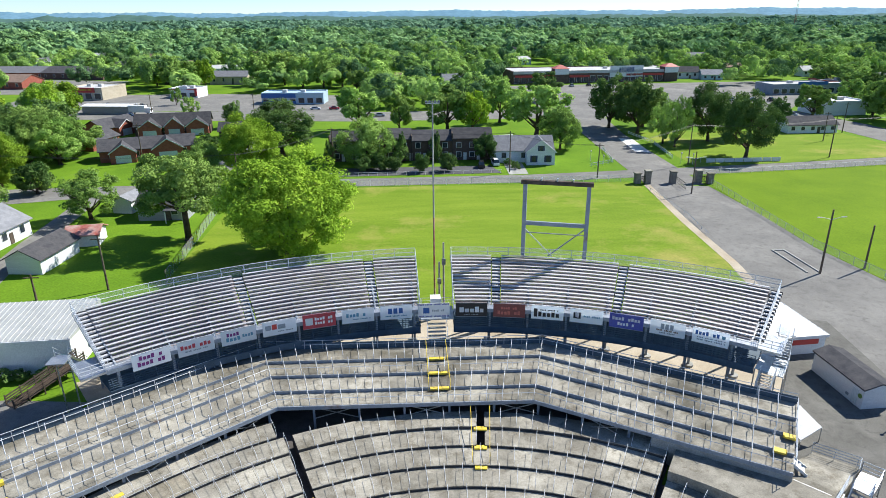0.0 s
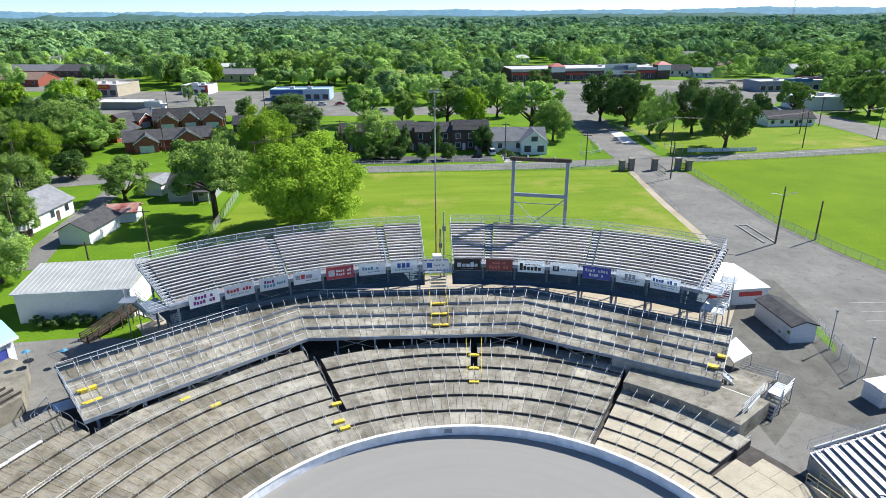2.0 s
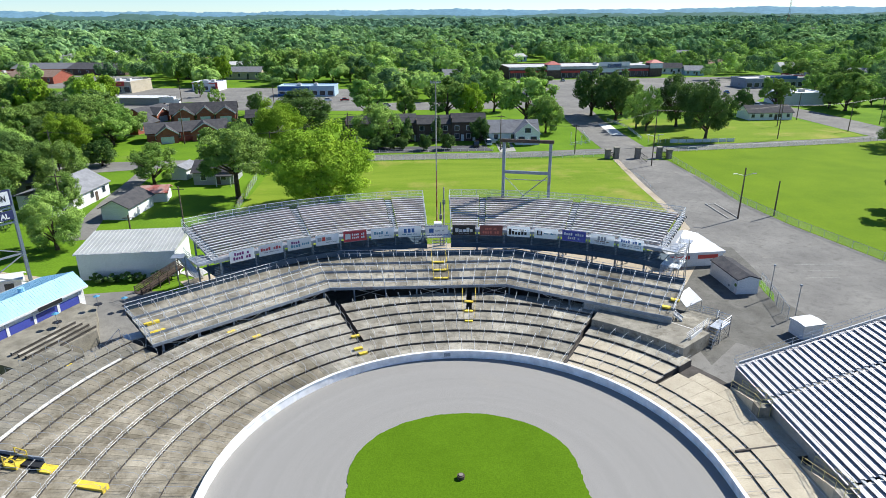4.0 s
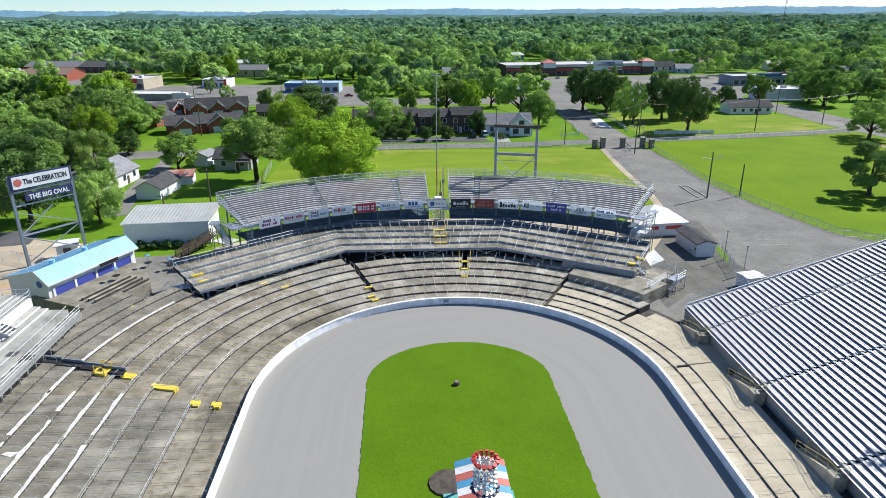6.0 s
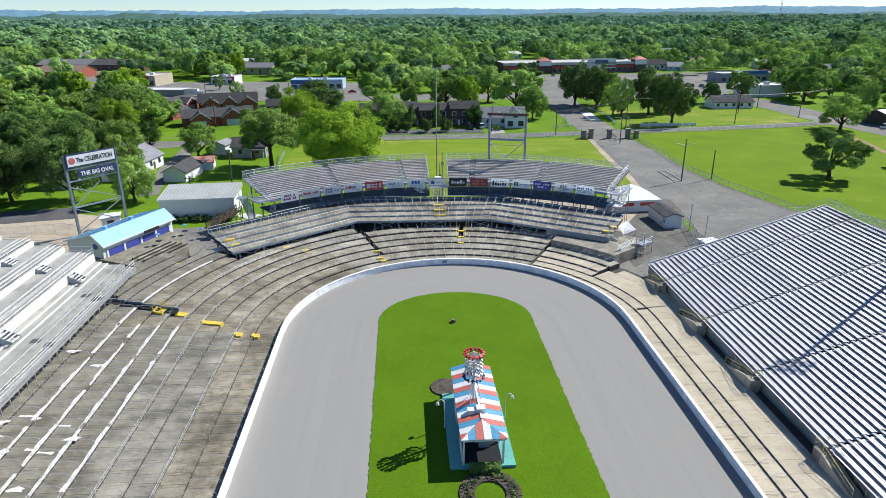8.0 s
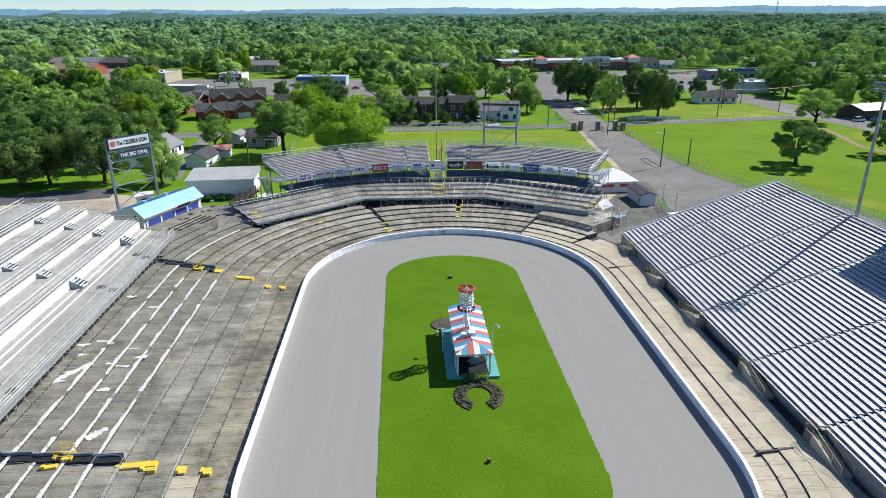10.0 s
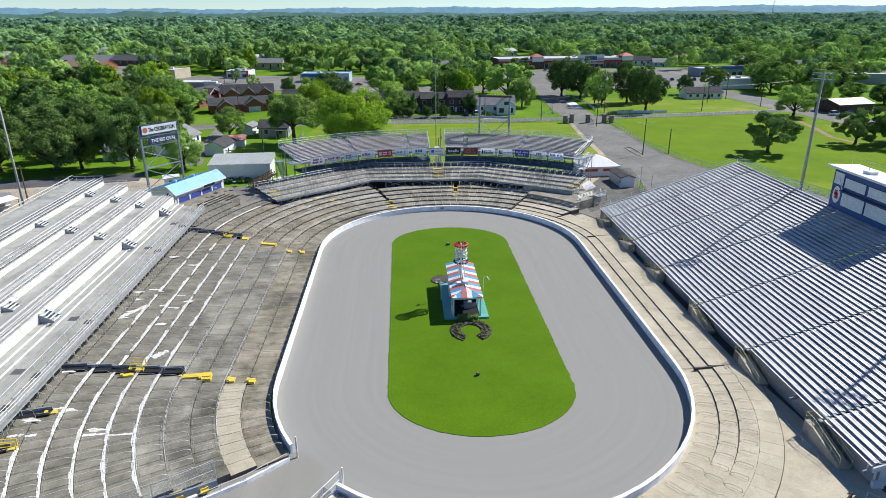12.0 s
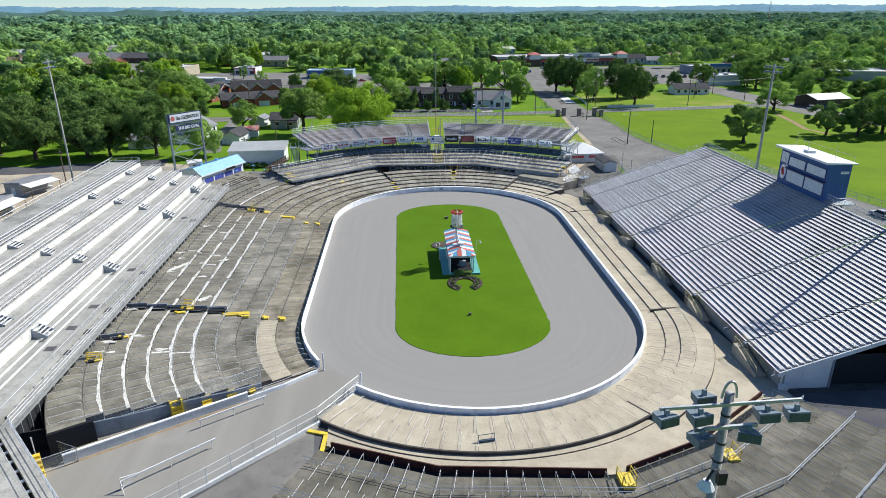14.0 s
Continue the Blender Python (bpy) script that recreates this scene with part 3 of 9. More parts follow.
# ---- the ring ----
def oval(r, lx=21.0, rn=None, n=40):
    pts = [(r * math.cos(math.pi * i / n), lx + (rn or r) * math.sin(math.pi * i / n)) for i in range(n + 1)]
    return pts + [(-x, -y) for x, y in pts]


sheet("track", oval(23.2), 0.0, "track", "smooth raked grey footing of the oval show ring", "track", 0.2)
random.seed(3)
edge = [(x + random.uniform(-0.05, 0.05) - 0.1, y + random.uniform(-0.05, 0.05) + 0.4) for x, y in oval(10.45, 23.6, 8.6, 60)]
dense = []
for p, q in zip(edge, edge[1:] + edge[:1]):
    n = max(1, int((Vector(q) - Vector(p)).length / 0.3))
    dense += [(p[0] + (q[0] - p[0]) * i / n + (random.uniform(-0.09, 0.09) if n > 3 else 0), p[1] + (q[1] - p[1]) * i / n) for i in range(n)]
sheet("infield_grass", dense, 0.05, "grass_ring", "mown green grass infield of the show ring", "grass", 0.1)
sheet("gate_road", [(-15.5, -36), (-19.5, -32), (-26.5, -37.0), (-44.5, -45.0), (-60, -62), (-46, -68), (-28.6, -54), (-18.4, -45)], 0.004, "footing", "grey road leading out of the ring", "road", 0.2)

wall = thing("ring_wall", "low white painted wall round the show ring", "wall", kind="structure")
def wall_run(points, name="wall_panel"):
    """Panels 0.22 thick and 1 m high between consecutive points, with a cap."""
    for p, q in zip(points, points[1:]):
        d = (Vector(q) - Vector(p)).normalized()
        n = Vector((-d.y, d.x)) * 0.11
        a, c = Vector(p), Vector(q)
        part(name, Build().prism([tuple(a - n), tuple(c - n), tuple(c + n), tuple(a + n)], 0, 0.95)
             .prism([tuple(a - n * 1.5), tuple(c - n * 1.5), tuple(c + n * 1.5), tuple(a + n * 1.5)], 0.95, 1.02), "wall_white", wall)
ring = [ring_point(22.9, a, "n") for a in range(0, 181, 6)] + [ring_point(22.9, y, "w") for y in np.linspace(21, -21, 10)[1:-1]]
ring += [ring_point(22.9, a, "s") for a in np.linspace(180, 211.5, 6)]
wall_run([tuple(float(c) for c in p) for p in ring])
ring = [ring_point(22.9, a, "s") for a in np.linspace(230, 360, 23)] + [ring_point(22.9, y, "e") for y in np.linspace(-21, 21, 10)[1:]]
wall_run([tuple(float(c) for c in p) for p in ring])
part("name_plate", Build().box(-0.65, 0.1, 43.70, 43.79, 0.32, 0.74), "ink_grey", wall, "small grey plate on the white wall")

def rail_run(pts, z, h, parent, material="pipe", rungs=2, step=2.4, r=0.03, name="railing"):
    """A pipe railing along 3D-flat pts at height z: posts and rails in one mesh."""
    b = Build()
    for p, _ in along(pts, step):
        b.tube((p.x, p.y, z), (p.x, p.y, z + h), r, 4)
    for p, q in zip(pts, pts[1:]):
        for k in range(rungs):
            zz = z + h * (1 - k / rungs)
            b.tube((*p, zz), (*q, zz), r, 4)
    return part(name, b, material, parent)


# ---- terraces ----
E9 = [23.35, 26.4, 28.8, 31.2, 33.6, 36.0, 38.4, 40.8, 43.2, 45.6, 47.2]
Z9 = [0.20, 0.45, 0.70, 0.95, 1.20, 1.50, 1.75, 2.00, 2.25, 2.45]
GAP = 0.012


def rail_mesh(r0, r1, z, h=0.7):
    """A low pipe divider from the front to the back of a row, along +x."""
    b = Build()
    b.tube((r0 + 0.08, 0, z), (r0 + 0.08, 0, z + h - 0.2), 0.02, 4)
    b.tube((r1 - 0.25, 0, z), (r1 - 0.25, 0, z + h), 0.02, 4)
    b.tube((r0 + 0.08, 0, z + h - 0.2), (r0 + 0.5, 0, z + h), 0.02, 4)
    b.tube((r0 + 0.5, 0, z + h), (r1 - 0.25, 0, z + h), 0.02, 4)
    return b


class Terrace:
    """Rows of slabs and box dividers; slabs of the near rows are parts of their own, the rest is joined."""
    def __init__(self, name, label, slab, base, singles=(), rail_h=0.7):
        self.rail_h = rail_h
        self.root = thing(name, label, "terrace", kind="structure")
        self.slab, self.base, self.singles = slab, base, singles
        self.rest, self.rails, self.core = Build(), Build(), Build()

    def arc(self, cy, r0, r1, z, a0, a1, row, width=1.55, side="n", rails=True):
        n = max(1, round(radians(a1 - a0) * (r0 + r1) / 2 / width))
        da = (a1 - a0) / n
        g = math.degrees(GAP / r0)
        me = rm = None
        for i in range(n):
            a = a0 + da * i
            self.core.sector(0, cy, r0 + 0.04, r1 + 0.04, a, a + da, -0.05, z - 0.03)
            if row in self.singles:
                if me is None:
                    me = Build().sector(0, 0, r0, r1 - 0.03, g, da - g, z - 0.07, z, 1).mesh("slab")
                    rm = rail_mesh(r0, r1, z, self.rail_h).mesh("box_rail")
                o = part("slab", me, self.slab, self.root)
                o.location, o.rotation_euler = (0, cy, 0), (0, 0, radians(a))
                if rails:
                    o = part("box_rail", rm, "pipe", self.root)
                    o.location, o.rotation_euler = (0, cy, 0), (0, 0, radians(a))
            else:
                self.rest.sector(0, cy, r0, r1 - 0.03, a + g, a + da - g, z - 0.07, z + random.uniform(-0.008, 0.008), 1)
                if rails:
                    c, s = math.cos(radians(a)), math.sin(radians(a))
                    rb = rail_mesh(r0, r1, z, self.rail_h)
                    self.rails.add([(x * c - y * s, cy + x * s + y * c, h) for x, y, h in rb.v], rb.f)

    def straight(self, sign, r0, r1, z, y0, y1, row, width=1.55, rails=True):
        n = max(1, round(abs(y1 - y0) / width))
        if row in self.singles:
            L = abs(y1 - y0) / n
            me = Build().box(*sorted((sign * r0, sign * (r1 - 0.03))), GAP, L - GAP, z - 0.07, z).mesh("slab")
        for i in range(n):
            p, q = y0 + (y1 - y0) * i / n, y0 + (y1 - y0) * (i + 1) / n
            lo, hi = min(p, q), max(p, q)
            x0, x1 = sorted((sign * r0, sign * (r1 - 0.03)))
            if row in self.singles:
                part("slab", me, self.slab, self.root).location = (0, lo, random.uniform(-0.008, 0.008))
            else:
                self.rest.box(x0, x1, lo + GAP, hi - GAP, z - 0.07, z + random.uniform(-0.008, 0.008))
            x0, x1 = sorted((sign * (r0 + 0.04), sign * (r1 + 0.04)))
            self.core.box(x0, x1, lo, hi, -0.05, z - 0.03)
            if rails:
                rb = rail_mesh(r0, r1, z, self.rail_h)
                self.rails.add([(v[0] * sign, lo + v[1], v[2]) for v in rb.v], rb.f)

    def done(self):
        # Dark core: shade on the row risers is put into its colour.
        part("footing_block", self.core, self.base, self.root)
        if self.rest.v:
          tagged(part("slab_row", self.rest, self.slab, self.root), kind="stuff")
        if self.rails.v:
          tagged(part("box_rails", self.rails, "pipe", self.root), kind="stuff")


def wall_angle(r):
    """Where a row of that radius meets the wall beside the gate road."""
    line = [Vector(p) for p in ((-19.3, -33.3), (-26.5, -37.5), (-33.5, -41.2), (-37.5, -43.5), (-44.6, -46.4), (-48.0, -47.6))]
    best = 209.0
    for p, q in zip(line, line[1:]):
        for i in range(40):
            v = p.lerp(q, i / 40) + Vector((0, 21))
            if abs(v.length - r) < 0.15:
                best = math.degrees(math.atan2(v.y, v.x)) % 360
    return best


random.seed(5)
north = Terrace("terrace_north", "weathered grey concrete box-seat terrace with pipe dividers", "concrete_grey", "joint_shade", singles=(0, 1, 2, 3, 4, 5, 6, 12, 13))
for k in range(6):
    cuts = [c for c, rmin in ((84.2, 35.8), (112.0, 31.0)) if E9[k + 1] > rmin]
    stops = [57.3] + [v for c in cuts for v in (c - 22 / E9[k], c + 22 / E9[k])] + [126]
    for a0, a1 in zip(stops[::2], stops[1::2]):
        north.arc(21, E9[k], E9[k + 1], Z9[k], a0, a1, k)
north.arc(21, E9[6], E9[7], Z9[6], 113.5, 150, 6)
north.arc(21, E9[3], E9[4], Z9[3], 34, 56.3, 13)
north.done()
tagged(part("platform_northeast", Build().sector(0, 21, 33.64, 39.6, 36, 56.3, 0, 1.9, 8), "concrete_grey"), "raised grey concrete platform with a plain front wall", "platform", kind="structure")
west = Terrace("terrace_west", "dark weathered concrete terrace with worn white row edges", "concrete_dark", "joint_shade", singles=(5, 6, 7, 8, 9, 10, 11, 12))
nwest = Terrace("terrace_northwest", "weathered brown-grey concrete terrace rounding the ring's corner", "concrete_brown", "joint_shade", singles=(0, 1, 2, 3, 4, 5))
for k in range(10):
    (nwest if k < 8 else west).arc(21, E9[k], E9[k + 1], Z9[k], 126 if k < 6 else 150 if k == 6 else 146, 180, k)
for k in range(2):
    nwest.straight(-1, E9[k], E9[k + 1], Z9[k], 21, -21, k)
    if k != 1:
        nwest.arc(-21, E9[k], E9[k + 1], Z9[k], 180, wall_angle((E9[k] + E9[k + 1]) / 2), k, side="s")
nwest.done()
mwest = Terrace("terrace_west_middle", "stained grey concrete terrace rows with pipe dividers", "concrete_mid", "joint_shade", singles=(2, 3, 4))
for k in range(2, 5):
    mwest.straight(-1, E9[k], E9[k + 1], Z9[k], 21, -21, k)
    mwest.arc(-21, E9[k], E9[k + 1], Z9[k], 180, wall_angle((E9[k] + E9[k + 1]) / 2), k, side="s")
mwest.done()
for k in range(5, 10):
    west.straight(-1, E9[k], E9[k + 1], Z9[k], 21, -21, k)
    west.arc(-21, E9[k], E9[k + 1], Z9[k], 180, wall_angle((E9[k] + E9[k + 1]) / 2), k, side="s")
for k, r in enumerate((47.2, 49.4)):
    west.arc(21, r, r + 2.2, 2.68 + 0.2 * k, 152, 170, 10 + k)
west.arc(-21, 47.2, 50.5, 2.6, 183, 211.5, 12, side="s")
west.done()
for k in (5, 6, 7, 8, 9):
    edge_line = Build()
    r, z = E9[k], Z9[k]
    ph = random.uniform(0, 6)
    y = 21.5 if k < 9 else -30.0
    while y > -21:
        w = 0.26 + 0.09 * math.sin(y * 0.9 + ph) + 0.05 * math.sin(y * 2.7 + 2 * ph)
        if math.sin(y * 0.55 + ph * 3) + 0.5 * math.sin(y * 1.9) < 1.15:
            edge_line.box(-r - w, -r + 0.02, max(y - 0.5, -21), y, z - 0.1, z + 0.018)
        y -= 0.5
    a, last = 180.0 if k < 9 else 196.0, wall_angle(r) - 0.3
    while a < last:
        w = 0.25 + 0.08 * math.sin(a * 0.7 + ph) + 0.04 * math.sin(a * 2.1 + ph)
        edge_line.sector(0, -21, r - 0.02, r + w, a, min(a + 0.7, last), z - 0.1, z + 0.018, 1)
        a += 0.7
    if k == 8:
        edge_line.sector(0, 21, r - 0.02, r + 0.3, 150, 180, z - 0.1, z + 0.018, 14)
    tagged(part("row_edge", edge_line, "worn_white"), "worn white paint along a terrace edge", "row edge", kind="structure")
for r, z in ((28.7, 0.45), (33.5, 0.95), (35.9, 1.2), (38.3, 1.5)):
    lr = thing("row_rail", "thin low pipe rail along a terrace row", "railing", group="row rails", kind="structure")
    pts = [ring_point(r, a, "n") for a in range(116 if r > 30 else 124, 180, 4)] + [(-r, 21), (-r, -21)] + [ring_point(r, a, "s") for a in range(185, 208, 5)]
    rail_run(pts, z, 0.62, lr, rungs=2, step=3.1, r=0.014)
tan = Terrace("terrace_east", "tan concrete steps beside the show ring with pipe dividers", "concrete_tan", "joint_shade", singles=(0, 1, 2, 3), rail_h=0.32)
EE, ZE = [23.35, 25.3, 27.0, 30.6], [0.12, 0.30, 0.46]
EN, ZN = [23.35, 26.3, 29.1], [0.36, 0.46]
ES, ZS = [23.35, 25.5, 27.3, 29.1, 31.2], [0.12, 0.28, 0.44, 0.46]
for k in range(3):
    tan.arc(21, EE[k], EE[k + 1], ZE[k], 0, 33.5 if k == 2 else 56.3, k, 1.9, side="e", rails=k < 2)
    tan.straight(1, EE[k], EE[k + 1], ZE[k], -21, 21, k, 1.9, rails=k < 2)
tan.arc(-21, E9[1], E9[2], Z9[1], 180, wall_angle(27.6), 1, 1.55, side="s")
tan.arc(21, 27.0, 28.76, ZE[2], 34.5, 56.3, 3, 1.9, side="e")
tan.arc(21, 28.8, 31.16, 0.7, 34.5, 56.3, 3, 1.9, side="e")
tan.arc(21, 30.6, 32.6, ZE[2], 4, 31, 3, 1.9, side="e", rails=False)
for k in range(2):
    tan.arc(-21, EN[k], EN[k + 1], ZN[k], 230.5, 303.3, k, 1.7, side="s")
for k in range(4):
    tan.arc(-21, ES[k], ES[k + 1], ZS[k] - 0.02, 303.6, 360, k, 1.9, side="s", rails=k < 3)
tan.done()
tagged(part("ring_margin", Build().box(22.9, 23.6, -21, 21, -0.05, 0.07).sector(0, 21, 22.9, 23.6, 0, 57, -0.05, 0.07, 30).sector(0, -21, 22.9, 23.6, 232, 360, -0.05, 0.07, 60), "concrete_tan"), "tan concrete gutter behind the ring wall", "gutter", kind="structure")
SLINE = [(30.2, -42.8), (19.2, -50.6), (9.8, -54.3), (-6.2, -53.0), (-17.4, -48.6)]   # front of the southern stand, its left is outward
rim = [(29.3 * math.cos(radians(a)), -21 + 29.3 * math.sin(radians(a))) for a in range(234, 305, 4)]
tagged(part("south_walkway", Build().prism(rim + offset_line(SLINE, -0.9), -0.05, 0.12), "concrete_tan"), "plain tan walkway behind the tan terrace", "walkway", kind="structure")
# The riser faces away from the sun; that shade is in its tone.
tagged(part("terrace_riser", Build().sector(0, -21, 29.1, 29.28, 231, 303.3, -0.05, 0.475, 30).sector(0, -21, 30.0, 30.08, 233, 303, 0.1, 0.2, 28), "joint_shade"), "dark back riser of the tan terrace", "riser", kind="structure")
bend = [(31.16 * math.cos(radians(a)), -21 + 31.16 * math.sin(radians(a))) for a in range(304, 361, 4)]
sheet("apron_southeast", bend + [(33, -43), (29.5, -43), (19, -50.2), (10.5, -53.6), (8.9, -53.6), (15.9, -46.0)], 0.125,
      "concrete_tan", "plain tan concrete walkway between the stands", "walkway", 0.6)

# drain grooves across the tan rows
for p, q in (((14.4, -42.9), (16.8, -46.4)), ((25.0, -21.5), (28.8, -21.1)), ((25.3, 24.3), (29.8, 24.8)), ((16.8, -46.4), (17.6, -46.2))):
    tagged(part("drain_groove", Build().prism(strip([p, q], 0.18), 0.0, 0.49), "joint_shade"), "narrow dark drain groove across the tan walkway", "drain", kind="structure")
yl = thing("yellow_edge", "yellow painted edges at the corner of the tan terrace", "painted edge")
for p, q in (((-19.2, -45.2), (-17.2, -45.9)), ((-17.3, -46.0), (-17.5, -49.4)), ((-18.0, -49.9), (-17.1, -50.3))):
    part("edge_strip", Build().prism(strip([p, q], 0.42), 0.0, 0.17), "yellow", yl)
fo = thing("drink_frame", "small dark metal frame standing on the tan terrace", "frame", at=(-1.5, -48.4, 0.46), turn=8)
for x in (-0.8, 0.8):
    part("post", Build().tube((x, 0, 0), (x, 0, 0.7), 0.035, 5), "steel_dark", fo)
part("top_bar", Build().tube((-0.8, 0, 0.7), (0.8, 0, 0.7), 0.035, 5), "steel_dark", fo)
part("panel", Build().box(-0.8, 0.8, -0.3, -0.1, 0.0, 0.25), "steel_dark", fo)


def row_height(x, y):
    r = -x if y > -21 else math.hypot(x, y + 21)
    return Z9[max([k for k in range(10) if E9[k] <= r] + [0])]


random.seed(23)
for (x0, y0), (x1, y1), w in (((-39.4, -31.2), (-34.8, -30.9), 0.34), ((-45.2, -27.6), (-42.4, -27.1), 0.4), ((-45.6, -6.9), (-43.2, -3.4), 0.9), ((-41.8, -3.2), (-39.2, -3.6), 0.4), ((-45.0, 1.8), (-42.9, 1.6), 0.36),
                              ((-45.8, -31.9), (-43.4, -31.5), 0.36), ((-38.2, -16.4), (-36.9, -14.8), 0.9), ((-40.9, 0.6), (-39.6, 0.5), 0.3)):
    n = 12
    b = Build()
    for i in range(n):
        p, q = Vector((x0, y0)).lerp(Vector((x1, y1)), i / n), Vector((x0, y0)).lerp(Vector((x1, y1)), (i + 1) / n)
        z = row_height(*((p + q) / 2))
        ww = w * random.uniform(0.5, 1.2)
        b.prism(strip([tuple(p), tuple(q)], ww), z - 0.05, z + 0.024)
    tagged(part("paint_streak", b, "worn_white"), "ragged streak of white sealant across a terrace row", "patch")

# ---- north deck ----
def sweep(pts, profile, name, material, parent, label="", caps=True):
    """A stepped body: profile of (distance to the left of pts, height), closed down to z = bottom."""
    lines = [offset_line(pts, d) for d, z in profile]
    b = Build()
    n, m = len(pts), len(profile)
    verts = [(*lines[j][i], profile[j][1]) for i in range(n) for j in range(m)]
    faces = [(i * m + j, i * m + j + 1, (i + 1) * m + j + 1, (i + 1) * m + j) for i in range(n - 1) for j in range(m - 1)]
    b.add(verts, faces)
    if caps:
        b.f.append(tuple(range(m)))
        b.f.append(tuple((n - 1) * m + j for j in range(m))[::-1])
    return part(name, b, material, parent, label)


DECK = [(28.2, 46.9), (9.1, 58.8), (-15.7, 59.4), (-34.6, 44.6)]
DECK = DECK[::-1]          # west to east: left of it is outward (north)
deck = thing("box_seat_deck", "raised concrete box-seat deck on grey steel columns", "deck", kind="structure")
DROWS = [(0.0, 2.80), (2.35, 3.10), (4.75, 3.40), (7.15, 3.70), (9.7, 3.70)]
for k in range(4):
    d0, z = DROWS[k]
    d1 = DROWS[k + 1][0]
    lo, hi = offset_line(DECK, d0), offset_line(DECK, d1 - 0.03)
    for i in range(len(DECK) - 1):
        p0, p1, q0, q1 = Vector(lo[i]), Vector(lo[i + 1]), Vector(hi[i]), Vector(hi[i + 1])
        n = max(1, round((p1 - p0).length / 1.6))
        rb = Build()
        for j in range(n):
            g = 0.012 / (p1 - p0).length
            f0, f1 = j / n + g, (j + 1) / n - g
            quad = [p0.lerp(p1, f0), p0.lerp(p1, f1), q0.lerp(q1, f1), q0.lerp(q1, f0)]
            part("slab", Build().prism([tuple(c) for c in quad], z - 0.22, z), "concrete_grey", deck)
            a, c = p0.lerp(p1, j / n), q0.lerp(q1, j / n)
            d = (c - a).normalized()
            a2, c2 = a + d * 0.08, c - d * 0.25
            m2 = a + d * 0.6
            rb.tube((*a2, z), (*a2, z + 0.5), 0.03, 4).tube((*c2, z), (*c2, z + 0.8), 0.03, 4)
            rb.tube((*a2, z + 0.5), (*m2, z + 0.8), 0.03, 4).tube((*m2, z + 0.8), (*c2, z + 0.8), 0.03, 4)
        tagged(part("box_rails", rb, "pipe", deck), kind="stuff")
    rail_run(offset_line(DECK, d0 + 0.5), z, 0.55, deck, rungs=1, step=3.2) if k in (0, 2) else None
    if k:
        fr, bk2 = offset_line(DECK, d0 - 0.07), offset_line(DECK, d0 - 0.006)
        rs = Build()
        for i in range(len(DECK) - 1):
            rs.prism([fr[i], fr[i + 1], bk2[i + 1], bk2[i]], z - 0.32, z + 0.012)
        part("riser", rs, "steel_blue", deck)
# Dark backing of the slabs, toned for joints and underside shade.
sweep(DECK, [(0.15, 2.5), (0.15, 2.58), (9.6, 3.3), (9.6, 3.1)], "deck_slab", "joint_shade", deck)
# fascia, columns, bracing
fas = Build()
for line, z0, z1 in ((offset_line(DECK, 0.0), 2.45, 2.84),):
    for p, q in zip(line, line[1:]):
        fas.beam((*p, (z0 + z1) / 2), (*q, (z0 + z1) / 2), 0.12, z1 - z0)
part("fascia_beam", fas, "steel_blue", deck)
for d in (0.3, 5.0, 9.2):
    for p, _ in along(offset_line(DECK, d), 4.4, 1.2):
        part("column", Build().box(p.x - 0.1, p.x + 0.1, p.y - 0.1, p.y + 0.1, 0, 2.5 + d * 0.07), "steel_blue", deck)
cols = [p for p, _ in along(offset_line(DECK, 0.3), 4.4, 1.2)]
for p, q in list(zip(cols, cols[1:]))[::2]:
    part("brace", Build().beam((*p, 1.2), (*q, 2.5), 0.07, 0.07).beam((*p, 2.5), (*q, 1.2), 0.07, 0.07), "galvanised", deck)
rail_run(offset_line(DECK, 9.6), 3.7, 1.05, deck, rungs=2, step=2.0, r=0.035)
fr, bk2 = offset_line(DECK, 9.62), offset_line(DECK, 9.68)
for i in range(len(DECK) - 1):
    part("guard_panel", Build().prism([fr[i], fr[i + 1], bk2[i + 1], bk2[i]], 3.7, 4.45), "steel_dark", deck)
for end in (0, -1):
    e = [offset_line(DECK, d)[end] for d in (0.2, 2.3, 4.7, 7.1, 9.6)]
    rail_run(e, 3.4, 1.0, deck, rungs=2, step=2.0, r=0.035)
# closed front under the eastern end
ee = [Vector(DECK[2]).lerp(Vector(DECK[3]), f) for f in (0.5, 1.0)]
part("front_wall", Build().prism([tuple(ee[0]), tuple(ee[1]), (ee[1].x + 0.15, ee[1].y + 0.2), (ee[0].x + 0.15, ee[0].y + 0.2)], 0, 2.45), "concrete_pale", deck)
# back edge wall
bk = Build()
line = offset_line(DECK, 9.75)
for p, q in zip(line, line[1:]):
    bk.beam((*p, 3.6), (*q, 3.6), 0.15, 0.6)
part("back_kerb", bk, "concrete_grey", deck)
# yellow steps of the middle aisle
ya = thing("aisle_steps", "yellow painted steps and handrails through the deck", "steps")
for d, z in ((2.2, 3.1), (4.6, 3.4), (7.0, 3.7)):
    y = 59.0 + d
    part("step", Build().box(-0.9, 1.0, y - 0.2, y + 0.2, z - 0.16, z + 0.02), "yellow", ya)
for x in (-1.05, 1.1):
    part("handrail", Build().tube((x, 61, 3.9), (x, 66, 4.5), 0.028, 5).tube((x, 61, 2.9), (x, 61, 3.9), 0.028, 5).tube((x, 66, 3.5), (x, 66, 4.5), 0.028, 5)
         .tube((x, 63.5, 3.2), (x, 63.5, 4.2), 0.028, 5).tube((x, 66, 4.5), (x, 68.5, 4.6), 0.028, 5), "yellow", ya)
ys = thing("terrace_steps", "yellow painted steps between terrace rows", "steps")
